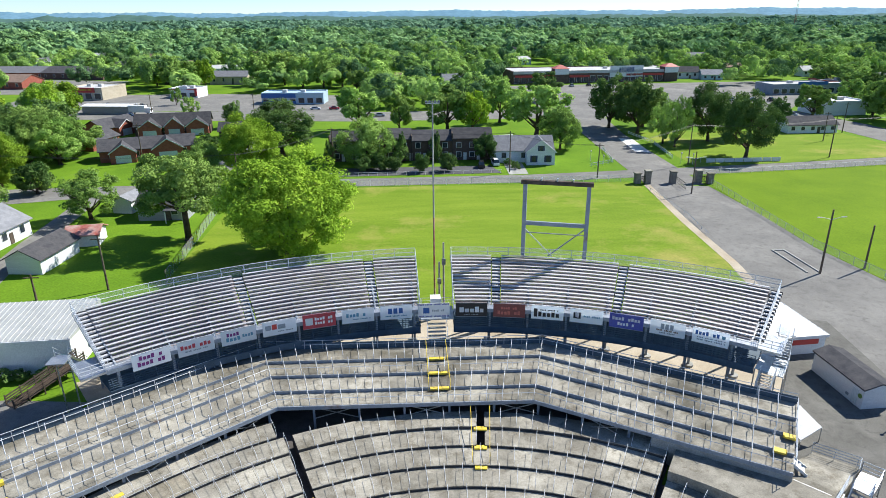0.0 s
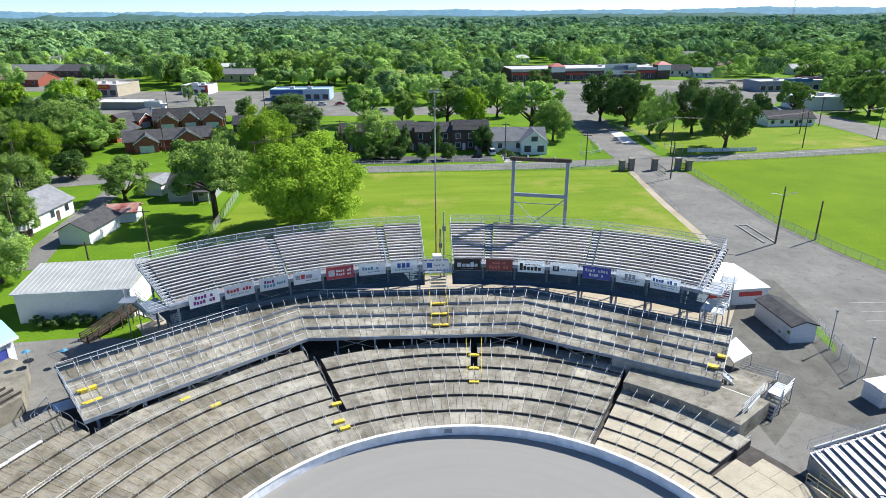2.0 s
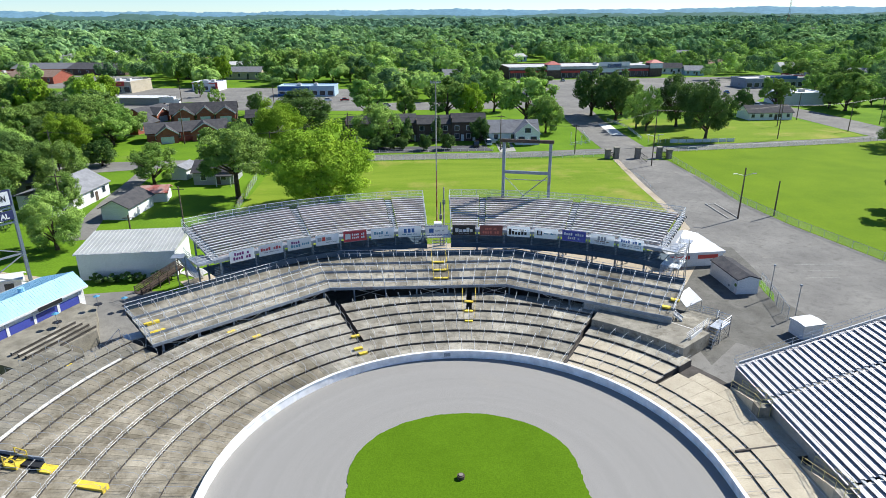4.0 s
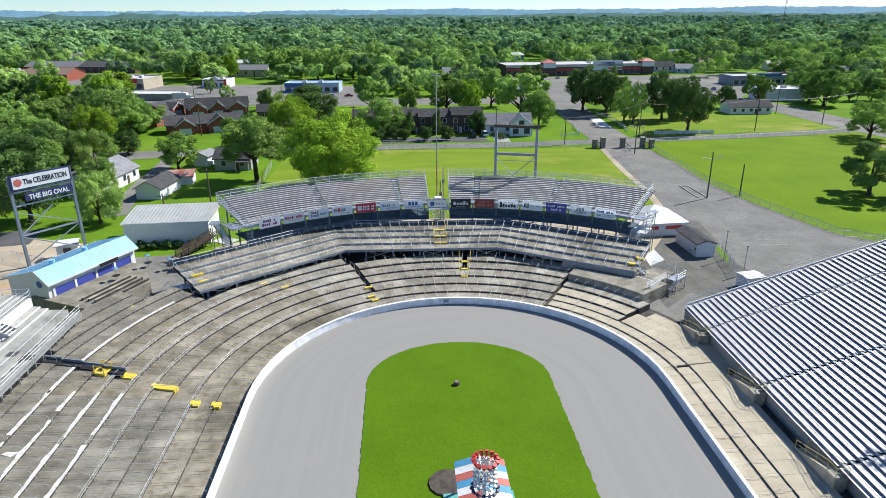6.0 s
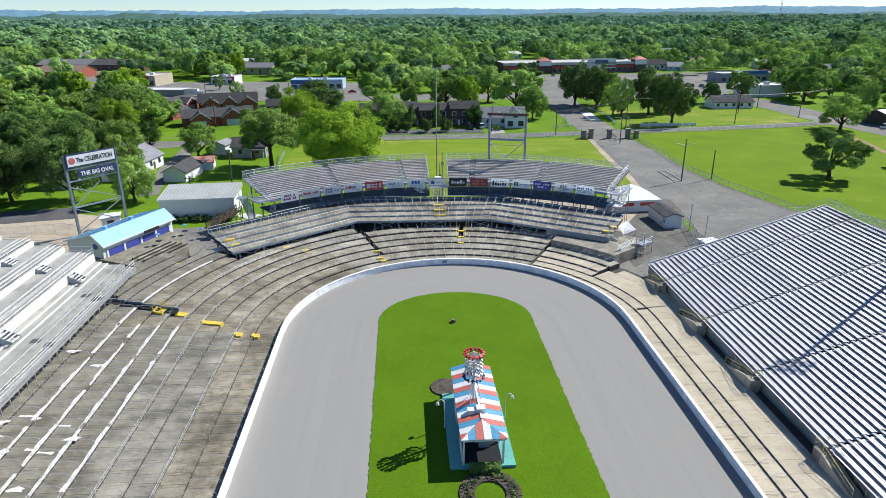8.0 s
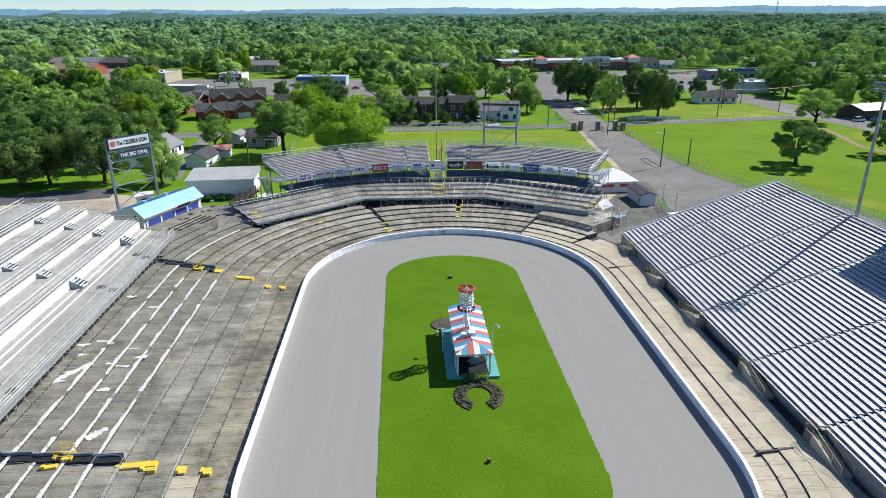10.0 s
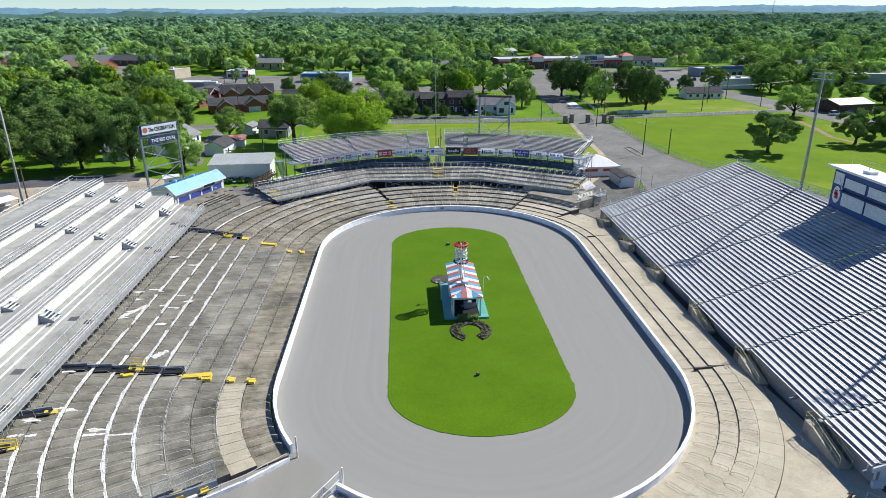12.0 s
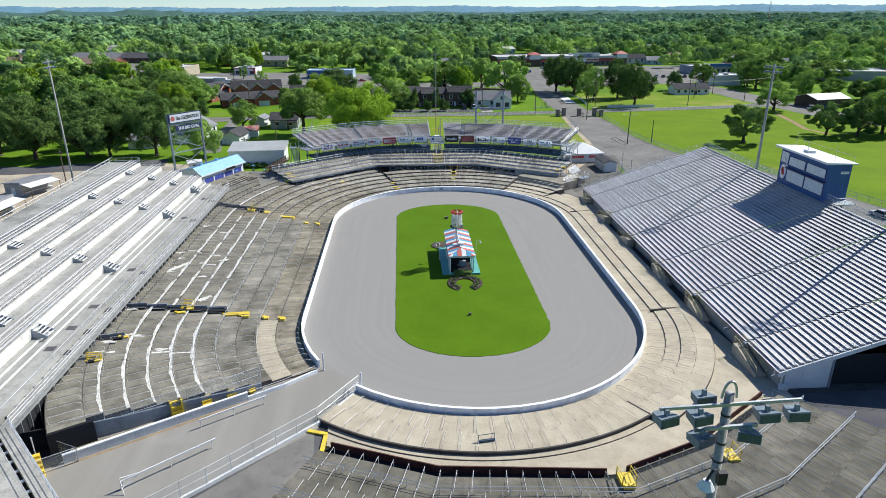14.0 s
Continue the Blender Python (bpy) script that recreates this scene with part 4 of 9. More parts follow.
for k, r in enumerate((31.2, 33.6, 36.0)):
    z = Z9[k + 3]
    part("step", Build().sector(0, 21, r - 0.4, r + 0.1, 83.2, 85.2, z - 0.24, z - 0.08, 1), "yellow", ys)
for a in (82.8, 85.6):
    x0, y0 = ring_point(31.5, a, "n")
    x1, y1 = ring_point(38.2, a, "n")
    part("handrail", Build().tube((x0, y0, 1.6), (x1, y1, 2.5), 0.028, 5).tube((x0, y0, 0.9), (x0, y0, 1.6), 0.028, 5).tube((x1, y1, 1.6), (x1, y1, 2.5), 0.028, 5), "yellow", ys)
for r, a, z in ((27.2, 113.8, 0.7), (29.9, 112.6, 0.95), (36.2, 130.7, 1.5), (39.0, 133.5, 1.8), (26.3, 113.2, 0.45)):
    x, y = ring_point(r, a, "n")
    tagged(part("painted_step", Build().turned(x, y, 1.05, 0.45, z - 0.2, z + 0.02, a - 90), "yellow"), "small yellow painted concrete step", "step")

# ---- upper north stand ----
CY = 21.0
R0, TREAD, ZF, RISE, NROW = 51.35, 0.645, 7.0, 0.175, 14
stand = thing("upper_grandstand", "raised aluminium bleacher stand on steel columns, curved, with a gap in the middle", "grandstand", kind="structure")


def arc_pts(r, a0, a1, n):
    return [(r * math.cos(radians(a0 + (a1 - a0) * i / n)), CY + r * math.sin(radians(a0 + (a1 - a0) * i / n))) for i in range(n + 1)]


def gap_angle(x, r):
    return math.degrees(math.acos(x / r))


SECTIONS = [(51.9, 66.5), (67.7, 81.4), (82.6, "r"), ("l", 96.8), (98.0, 111.7), (112.9, 127.4)]
AISLES = [51.2, 67.1, 82.0, 97.4, 112.3, 128.0]
for i in range(NROW):
    r, z = R0 + TREAD * i, ZF + RISE * i
    for a0, a1 in SECTIONS:
        a0 = gap_angle(-1.75, r) if a0 == "l" else a0
        a1 = gap_angle(2.55, r) if a1 == "r" else a1
        n = max(1, round((a1 - a0) / 3))
        part("seat_plank", Build().sector(0, CY, r + 0.30, r + 0.60, a0, a1, z + 0.31, z + 0.355, n), "seat_upper", stand)
        part("foot_plank", Build().sector(0, CY, r - 0.03, r + 0.56, a0, a1, z - 0.05, z, n).sector(0, CY, r + 0.56, r + 0.60, a0, a1, z - 0.05, z + 0.12, n), "foot_plank", stand)
    for a in AISLES:
        part("aisle_step", Build().sector(0, CY, r - 0.02, r + 0.34, a - 0.5, a + 0.5, z - 0.16, z, 1), "seat_bright", stand)
        # Near-black blocks give the gaps between aisle steps their shade.
        part("aisle_gap", Build().sector(0, CY, r + 0.40, r + 0.62, a - 0.56, a + 0.56, z - 0.2, z + 0.02, 1), "void_shade", stand)
RB, ZB = R0 + TREAD * NROW, ZF + RISE * NROW
halves = [(51.0, gap_angle(2.5, 56)), (gap_angle(-1.7, 56), 128.6)]
for a0, a1 in halves:
    n = round((a1 - a0) / 3)
    part("front_walk", Build().sector(0, CY, R0 - 1.15, R0 - 0.04, a0, a1, ZF - 0.12, ZF - 0.02, n), "galvanised", stand)
    part("front_channel", Build().sector(0, CY, R0 - 1.22, R0 - 1.15, a0, a1, ZF - 0.42, ZF + 0.02, n), "steel_blue", stand)
    rail_run(arc_pts(R0 - 1.15, a0, a1, n), ZF, 1.05, stand, rungs=3, step=2.0, r=0.03)
    rail_run(arc_pts(RB + 0.12, a0, a1, n), ZB, 1.15, stand, rungs=2, step=2.6, r=0.035, name="back_rail")
    scr = Build()
    pts = arc_pts(RB + 0.12, a0, a1, n)
    for p, q in zip(pts, pts[1:]):
        scr.add([(*p, ZB - 0.4), (*q, ZB - 0.4), (*q, ZB + 1.12), (*p, ZB + 1.12)], [(0, 1, 2, 3)])
    part("back_screen", scr, "fence_mesh", stand)
    # lower ring beam and its railing
    # darker steel: the shade below the seats is in its colour
    part("ring_beam", Build().sector(0, CY, R0 - 1.2, R0 - 1.0, a0, a1, 4.0, 4.75, n), "steel_dark", stand)
    part("concourse_floor", Build().sector(0, CY, R0 - 1.0, R0 + 3.2, a0, a1, 4.6, 4.74, n), "steel_dark", stand)
    rail_run(arc_pts(R0 - 1.1, a0, a1, n), 4.75, 1.2, stand, "steel_dark", rungs=5, step=2.0, r=0.035)
    part("mid_beam", Build().sector(0, CY, R0 + 4.3, R0 + 4.5, a0, a1, 7.3, 7.7, n), "steel_blue", stand)
    part("rear_beam", Build().sector(0, CY, RB - 0.5, RB - 0.3, a0, a1, 8.6, 9.0, n), "steel_blue", stand)
    for x_end in (a0, a1):
        p0, p1 = arc_pts(R0 - 1.1, x_end, x_end, 1)[0], arc_pts(RB + 0.1, x_end, x_end, 1)[0]
        b = Build()
        for k in range(3):
            b.tube((*p0, ZF + 1.05 - k * 0.35), (*p1, ZB + 1.15 - k * 0.38), 0.03, 4)
        for k in range(6):
            f = k / 5
            x, y = p0[0] + (p1[0] - p0[0]) * f, p0[1] + (p1[1] - p0[1]) * f
            b.tube((x, y, ZF + (ZB - ZF) * f), (x, y, ZF + 1.05 + (ZB - ZF + 0.1) * f), 0.03, 4)
        part("end_rail", b, "pipe", stand)
        part("stringer", Build().beam((*p0, ZF - 0.2), (*p1, ZB - 0.2), 0.1, 0.3), "galvanised", stand)
BAN = np.linspace(56.0, 124.0, 15)
for k, a in enumerate(list(BAN - 2.35) + [127.4]):
    a = float(a)
    if 87.2 < a < 91.8:
        continue
    pf, pm, pb = [arc_pts(rr, a, a, 1)[0] for rr in (R0 - 0.9, R0 + 4.4, RB - 0.4)]
    part("column", Build().beam((*pf, 0), (*pf, 6.9), 0.22, 0.22), "steel_blue", stand)
    part("column", Build().beam((*pm, 0), (*pm, 7.4), 0.22, 0.22), "steel_blue", stand)
    part("column", Build().beam((*pb, 0), (*pb, 8.7), 0.22, 0.22), "steel_blue", stand)
    part("raker", Build().beam((*pf, 6.75), (*pb, 8.95), 0.16, 0.3), "steel_blue", stand)
    part("brace", Build().beam((*pf, 1.5), (*pm, 5.6), 0.09, 0.09).beam((*pm, 1.5), (*pf, 4.4), 0.09, 0.09), "galvanised", stand)
    part("footing", Build().disc(*pm, 0.6, -0.02, 0.28, 10), "concrete_pale", stand)

# entry platform in the gap
gapdeck = thing("gap_platform", "grey metal platform and stair in the gap of the stand", "platform", kind="structure")
part("platform", Build().box(-1.5, 2.3, 71.2, 74.5, 5.6, 5.75), "galvanised", gapdeck)
for k in range(6):
    part("step", Build().box(-0.7, 1.3, 68.9 + k * 0.38, 69.3 + k * 0.38, 3.7 + k * 0.3, 3.76 + k * 0.3), "galvanised", gapdeck)
rail_run([(-1.6, 71.2), (-1.6, 74.5), (2.4, 74.5), (2.4, 71.2)], 5.75, 1.1, gapdeck, rungs=3, step=1.2)
for x in (-0.8, 1.4):
    part("handrail", Build().tube((x, 68.8, 4.7), (x, 71.2, 6.7), 0.04, 5).tube((x, 68.8, 3.7), (x, 68.8, 4.7), 0.04, 5), "pipe", gapdeck)
part("equipment_box", Build().box(-0.3, 0.9, 73, 74.2, 5.75, 7.4), "metal_wall", gapdeck, "grey equipment cabinet")


# banners
def banner(ang, ground, marks, label):
    p = arc_pts(R0 - 1.3, ang, ang, 1)[0]
    t = thing("banner", label, "banner", group="banners on the stand", at=(p[0], p[1], 6.05), turn=ang - 90)
    part("board", Build().box(-1.78, 1.78, -0.03, 0.03, 0, 1.72), ground, t)
    for z in (0, 1.68):
        part("trim", Build().box(-1.8, 1.8, -0.045, -0.032, z, z + 0.04), "ink_grey", t)
    for x0, x1, z0, z1, ink in marks:
        w, h = x1 - x0, z1 - z0
        n = round(w / max(h * 0.8, 0.16))
        bar = Build()
        for k in range(n if w > 1.6 * h and h < 0.7 else 1):
            n_ = n if w > 1.6 * h and h < 0.7 else 1
            if n_ > 5 and k % 6 == 4:
                continue
            a, c = x0 + w * k / n_, x0 + w * (k + (0.74 if n_ > 1 else 1)) / n_
            bar.box(a, c, -0.042, -0.03, z0, z1 - (h * 0.22 if n_ > 3 and k % 3 else 0))
        tagged(part("print_bar", bar, ink, t), kind="stuff")
    return t


W, INK = "banner_white", "ink_teal"
sets = [  # east to west
    (W, [(-1.5, 0.9, 0.95, 1.4, "ink_blue"), (-1.3, 1.5, 0.35, 0.5, "ink_grey"), (-1.3, 1.5, 0.62, 0.75, "ink_grey"), (1.05, 1.4, 0.95, 1.3, "ink_teal")], "pale banner with blue printed bars on the stand's rail"),
    (W, [(-0.7, 0.7, 0.75, 1.35, "ink_grey"), (-1.1, 1.1, 0.5, 0.7, "shingle_brown"), (-0.8, 0.8, 0.25, 0.38, "ink_grey")], "pale banner with a brown emblem shape"),
    ("banner_blue", [(-1.5, 1.5, 0.95, 1.35, W), (-0.9, 0.9, 0.35, 0.75, W)], "royal blue banner with white printed bars"),
    (W, [(-1.4, -0.6, 0.5, 1.25, "black"), (-1.2, -0.8, 0.65, 1.28, W), (-0.3, 1.5, 0.75, 0.98, INK)], "pale banner with a dark rounded emblem"),
    (W, [(-1.0, 1.4, 0.35, 0.95, "black"), (-1.5, -1.1, 0.3, 1.3, "black"), (-0.8, 1.2, 1.1, 1.25, "black")], "pale banner with bold black bars"),
    ("banner_maroon", [(-1.3, 1.3, 0.35, 0.8, "red_soft"), (-0.9, 0.9, 1.0, 1.3, "red_soft")], "dark maroon banner with pale red shapes"),
    ("black", [(-1.35, -0.85, 0.55, 1.15, W), (-0.75, -0.25, 0.55, 1.0, W), (-0.15, 0.3, 0.55, 1.0, W), (0.4, 0.85, 0.55, 1.25, W), (0.95, 1.35, 0.55, 1.0, W), (-0.8, 0.8, 0.25, 0.35, "ink_grey")], "black banner with large white printed shapes"),
    (W, [(-1.72, 1.72, 1.5, 1.66, "banner_blue"), (-1.72, 1.72, 0.06, 0.22, "banner_blue"), (-1.2, -0.5, 0.5, 1.2, "ink_blue"), (-0.2, 1.2, 0.7, 0.95, "ink_grey")], "white banner with a blue border"),
    (W, [(-0.9, 0.9, 0.7, 1.35, "ink_blue"), (-1.2, 1.2, 0.35, 0.5, INK)], "pale banner with a blue oval emblem shape"),
    (W, [(-1.3, 0.9, 0.75, 1.2, INK), (-0.6, 1.4, 0.4, 0.52, INK)], "pale banner with a teal printed line"),
    ("banner_red", [(-1.5, -0.7, 0.45, 1.3, W), (-0.5, 1.5, 0.95, 1.3, W), (-0.5, 1.5, 0.45, 0.8, W)], "red banner with white printed bars"),
    (W, [(-1.5, -0.9, 0.7, 1.25, "ink_grey"), (-0.8, -0.3, 0.7, 1.3, "red"), (-0.2, 0.6, 0.7, 1.2, "ink_grey"), (-0.2, 1.4, 0.35, 0.5, "ink_grey")], "pale banner with a small red emblem"),
    (W, [(-1.2, 0.1, 0.95, 1.35, "ink_purple"), (-1.3, 0.2, 0.4, 0.85, INK), (0.35, 1.5, 0.6, 0.95, INK)], "pale banner with a dark printed line"),
    (W, [(-1.5, 1.5, 0.75, 1.2, "banner_red"), (-1.1, 1.1, 0.4, 0.55, "ink_grey")], "pale banner with a red printed bar"),
    (W, [(-1.1, 1.1, 0.98, 1.42, "ink_purple"), (-1.3, 1.3, 0.35, 0.8, "ink_purple")], "white banner with two purple printed bars"),
]
for a, (g, mk, lb) in zip(BAN, sets):
    banner(float(a), g, mk, lb)


# stair towers beside the stand
def stair_tower(name, x, y, turn, top, label, z0=0.0, run=0.27):
    t = thing(name, label, "stairs", kind="structure", at=(x, y, z0), turn=turn)
    h = top - z0
    n = round(h / 0.19)
    for k in range(n):
        part("tread", Build().box(-0.6, 0.6, k * run, k * run + run * 0.95, (k + 1) * h / n - 0.04, (k + 1) * h / n), "galvanised", t)
    L = n * run
    for sx in (-0.66, 0.66):
        part("stringer", Build().beam((sx, 0, 0.05), (sx, L, h), 0.06, 0.28), "galvanised", t)
        part("handrail", Build().tube((sx, 0, 1.0), (sx, L, h + 1.0), 0.03, 4).tube((sx, 0, 0.55), (sx, L, h + 0.55), 0.025, 4)
             .tube((sx, 0, 0), (sx, 0, 1.0), 0.03, 4).tube((sx, L / 2, h / 2), (sx, L / 2, h / 2 + 1), 0.03, 4).tube((sx, L, h - 0.3), (sx, L, h + 1), 0.03, 4), "pipe", t)
        part("column", Build().tube((sx, L + 0.1, -z0), (sx, L + 0.1, h), 0.07, 5), "galvanised", t)
    part("landing", Build().box(-0.9, 0.9, L, L + 1.6, h - 0.08, h), "galvanised", t)
    return t


stair_tower("stair_west", -37.4, 71.2, 183, 6.9, "grey steel stair up to the stand beside the metal building", 0.0, 0.21)
stair_tower("stair_east", 34.2, 59.9, -34.6, 6.95, "grey steel stair tower at the end of the stand", 4.75)
stair_tower("stair_east_lower", 31.2, 57.5, -42, 4.7, "short lower flight of the grey steel stair", 3.45)
t = thing("stair_landing", "grey metal landing between two stair flights", "platform", kind="structure")
LD = [(31.7, 60.0), (33.5, 58.0), (35.7, 60.8), (33.9, 62.6)]
part("floor_plate", Build().prism(LD, 4.6, 4.72), "metal_wall", t)
rail_run([LD[1], LD[2]], 4.72, 1.1, t, rungs=3, step=1.2)
for x, y in LD:
    part("column", Build().tube((x, y, 0), (x, y, 4.6), 0.07, 6), "galvanised", t)
# end landings
for ang, x0 in ((51.0, 1), (128.6, -1)):
    pts = [arc_pts(R0 - 1.2, ang, ang, 1)[0], arc_pts(R0 + 2.6, ang, ang, 1)[0]]
    d = Vector((math.sin(radians(ang)), -math.cos(radians(ang)))) * x0
    q = [(pts[1][0] + d.x * 2.2, pts[1][1] + d.y * 2.2), (pts[0][0] + d.x * 2.2, pts[0][1] + d.y * 2.2)]
    t = thing("end_landing", "grey metal landing at the end of the stand", "platform", kind="structure")
    part("floor_plate", Build().prism([pts[0], pts[1], q[0], q[1]] if x0 < 0 else [pts[1], pts[0], q[1], q[0]], 6.75, 6.95), "galvanised", t)
    rail_run([pts[0], q[1], q[0]], 6.95, 1.1, t, rungs=3, step=1.2)

# ---- east stand ----
est = thing("east_grandstand", "large steep bleacher stand of bright aluminium planks", "grandstand", kind="structure")
EX, ENROW, ETR, EZ, ERI = 31.2, 38, 0.715, 2.0, 0.236
EYS = [-41.2, -34.3, -20.6, -8.2, 4.6, 17.4, 30.0, 36.6]
for i in range(ENROW):
    x, z = EX + ETR * i, EZ + ERI * i
    for y0, y1 in zip(EYS, EYS[1:]):
        y0, y1 = y0 + 0.24, y1 - 0.24
        if i == 0 and y1 < -20:          # the lowest row stops short of the southern bays
            continue
        part("seat_plank", Build().box(x + 0.29, x + 0.64, y0, y1, z + 0.17, z + 0.215), "seat_bright", est)
        part("foot_plank", Build().box(x - 0.06, x + 0.60, y0 - 0.1, y1 + 0.1, z - 0.05, z).box(x + 0.615, x + 0.635, y0 - 0.1, y1 + 0.1, z - 0.05, z + 0.14), "foot_east", est)
    for y in EYS[1:-1]:
        part("aisle_step", Build().box(x + 0.3, x + 0.66, y - 0.22, y + 0.22, z + 0.02, z + 0.14), "steel_blue", est)
XT, ZT = EX + ETR * ENROW, EZ + ERI * ENROW
part("front_wall", Build().prism([(EX + 0.2, 36.6), (EX + 1.3, -41.2), (EX + 1.55, -41.2), (EX + 0.45, 36.6)], 0, 1.9), "concrete_pale", est)
rail_run([(EX - 0.02, -20.6), (EX - 0.02, 36.6)], 1.95, 0.55, est, rungs=1, step=3.0)
rail_run([(XT + 0.2, -41.2), (XT + 0.2, 36.6)], ZT, 1.1, est, rungs=2, step=2.6, name="back_rail")
scr = Build().add([(XT + 0.2, -41.2, ZT - 0.4), (XT + 0.2, 36.6, ZT - 0.4), (XT + 0.2, 36.6, ZT + 1.1), (XT + 0.2, -41.2, ZT + 1.1)], [(0, 1, 2, 3)])
part("back_screen", scr, "fence_mesh", est)
for y in (-41.4, 36.8):
    part("end_stringer", Build().hexa([(EX + 0.6, y - 0.08, EZ - 0.2), (EX + 0.6, y + 0.08, EZ - 0.2), (EX + 0.6, y + 0.08, EZ + 0.3), (EX + 0.6, y - 0.08, EZ + 0.3)],
                                      [(XT + 0.2, y - 0.08, ZT - 0.45), (XT + 0.2, y + 0.08, ZT - 0.45), (XT + 0.2, y + 0.08, ZT + 0.1), (XT + 0.2, y - 0.08, ZT + 0.1)]), "white_paint", est)
    b = Build()
    for k in range(2):
        b.tube((EX, y, EZ + 1.0 - 0.45 * k), (XT, y, ZT + 1.0 - 0.45 * k), 0.03, 4)
    for k in range(14):
        f = k / 13
        b.tube((EX + (XT - EX) * f, y, EZ + (ZT - EZ) * f), (EX + (XT - EX) * f, y, EZ + (ZT - EZ) * f + 1.0), 0.03, 4)
    part("end_rail", b, "pipe", est)
for y in (-41.1, -30, -17, -4, 9, 22, 36.2):
    for x in (38.0, 45.0, 52.0, 57.8):
        part("column", Build().box(x - 0.13, x + 0.13, y - 0.13, y + 0.13, 0, EZ + (x - EX) * ERI / ETR - 0.5), "steel_blue", est)
    part("raker", Build().beam((EX, y, EZ - 0.35), (XT, y, ZT - 0.35), 0.16, 0.3), "steel_blue", est)
# white skirt wall at the southern end
for x0, x1 in ((EX + 1.2, 34.8), (34.8, 38.2)):
    part("side_panel", Build().hexa([(x0, -41.15, 0), (x1 - 0.03, -41.15, 0), (x1 - 0.03, -41.0, 0), (x0, -41.0, 0)],
                                    [(x, y, EZ + (x - EX) * ERI / ETR - 0.3) for x, y in ((x0, -41.15), (x1 - 0.03, -41.15), (x1 - 0.03, -41.0), (x0, -41.0))]), "white_paint", est)
# Near-black sheet put in for the shade under the bleachers' end.
part("end_shade", Build().prism([(38.2, -40.6), (52, -40.6), (52, -40.5), (38.2, -40.5)], 0, 3.8), "void_shade", est)
part("corner_block", Build().box(EX + 0.95, EX + 2.0, -41.5, -41.16, 0, 0.75), "white_paint", est)
# Near-black wall added under the planks to give the space its shade.
part("back_wall", Build().box(46, 46.2, -40.9, 36, 0, 5.5), "void_shade", est)
for y in EYS[1:-1]:
    v = thing("stand_entry", "concrete entry block with cream handrails at the foot of the stand", "steps", group="entries of the stand", kind="structure")
    g = 1 if y > 0 else -1           # the way the flight runs down
    xa = EX - 1.1 + (17 - y) * 0.012
    xb = xa + 1.25
    part("block", Build().box(xa, xb, *sorted((y - g * 0.9, y + g * 0.2)), 0, 1.6), "concrete_grey", v)
    ramp = [(xa + 0.18, y + g * 0.2, 0), (xb, y + g * 0.2, 0), (xb, y + g * 4.6, 0), (xa + 0.18, y + g * 4.6, 0)]
    ramp = ramp if g > 0 else ramp[::-1]
    part("ramp", Build().hexa(ramp, [(px_, py_, 1.5 - abs(py_ - y - g * 0.2) * 0.25) for px_, py_, _ in ramp]), "concrete_tan", v)
    side = [(xa, y + g * 0.2, 0), (xa + 0.18, y + g * 0.2, 0), (xa + 0.18, y + g * 4.6, 0), (xa, y + g * 4.6, 0)]
    side = side if g > 0 else side[::-1]
    part("side_wall", Build().hexa(side, [(px_, py_, 1.65 - abs(py_ - y - g * 0.2) * 0.25) for px_, py_, _ in side]), "concrete_tan", v)
    for x in (xa + 0.08, xb):
        b = Build().tube((x, y - g * 0.9, 2.55), (x, y + g * 0.2, 2.55), 0.028, 5).tube((x, y + g * 0.2, 2.55), (x, y + g * 4.6, 1.35), 0.028, 5).tube((x, y - g * 0.9, 2.1), (x, y + g * 0.2, 2.1), 0.024, 4)
        b.tube((x, y + g * 0.2, 2.1), (x, y + g * 4.6, 0.95), 0.024, 4)
        for f in (-0.9, 0.2, 1.7, 3.2, 4.6):
            top = 2.55 - max(f - 0.2, 0) * 0.273
            b.tube((x, y + g * f, 0.4), (x, y + g * f, top), 0.028, 5)
        part("handrail", b, "rail_cream", v)
    part("end_rail", Build().tube((xa + 0.08, y - g * 0.9, 2.55), (xb, y - g * 0.9, 2.55), 0.028, 5).tube((xa + 0.08, y - g * 0.9, 2.1), (xb, y - g * 0.9, 2.1), 0.024, 4), "rail_cream", v)
# pipe rails and shadows' makers on the tan rows
rw = thing("row_railing", "thin pipe railing along the tan walkway", "railing", kind="structure")
rail_run([(29.3, -38), (29.3, 30)], 0.46, 0.6, rw, rungs=1, step=2.4, r=0.016)

# press box
pb = thing("press_box", "two-storey blue press box with white roof atop the stand", "press box", at=(57.9, 0.8, 10.6))
part("wall", Build().box(0, 3.7, -6.6, 6.6, 0, 6.3), "blue_box", pb)
for k in range(40):
    y = -6.5 + k * 0.333
    part("rib", Build().box(-0.03, -0.004, y - 0.03, y + 0.03, 0.02, 6.2), "blue_box", pb)
part("roof", Build().hexa([(-0.9, -7.2, 6.3), (4.2, -7.2, 6.3), (4.2, 7.3, 6.3), (-0.9, 7.3, 6.3)], [(-0.9, -7.2, 6.62), (4.2, -7.2, 6.42), (4.2, 7.3, 6.42), (-0.9, 7.3, 6.62)]), "white_paint", pb, "white membrane roof")
for k, (y0, y1, z0, z1) in enumerate(((4.2, 6.2, 3.9, 5.7), (-0.6, 3.8, 3.8, 5.2), (-6.0, -1.2, 3.8, 5.2), (-0.9, 3.9, 1.0, 2.9), (-6.0, -1.3, 1.0, 2.9))):
    w = part("window", Build().box(-0.06, 0.02, y0 - 0.1, y1 + 0.1, z0 - 0.1, z1 + 0.1), "navy", pb)
    part("shutter", Build().box(-0.1, -0.05, y0, y1, z0, z1), "shade_panel", w, "pale closed shutter")
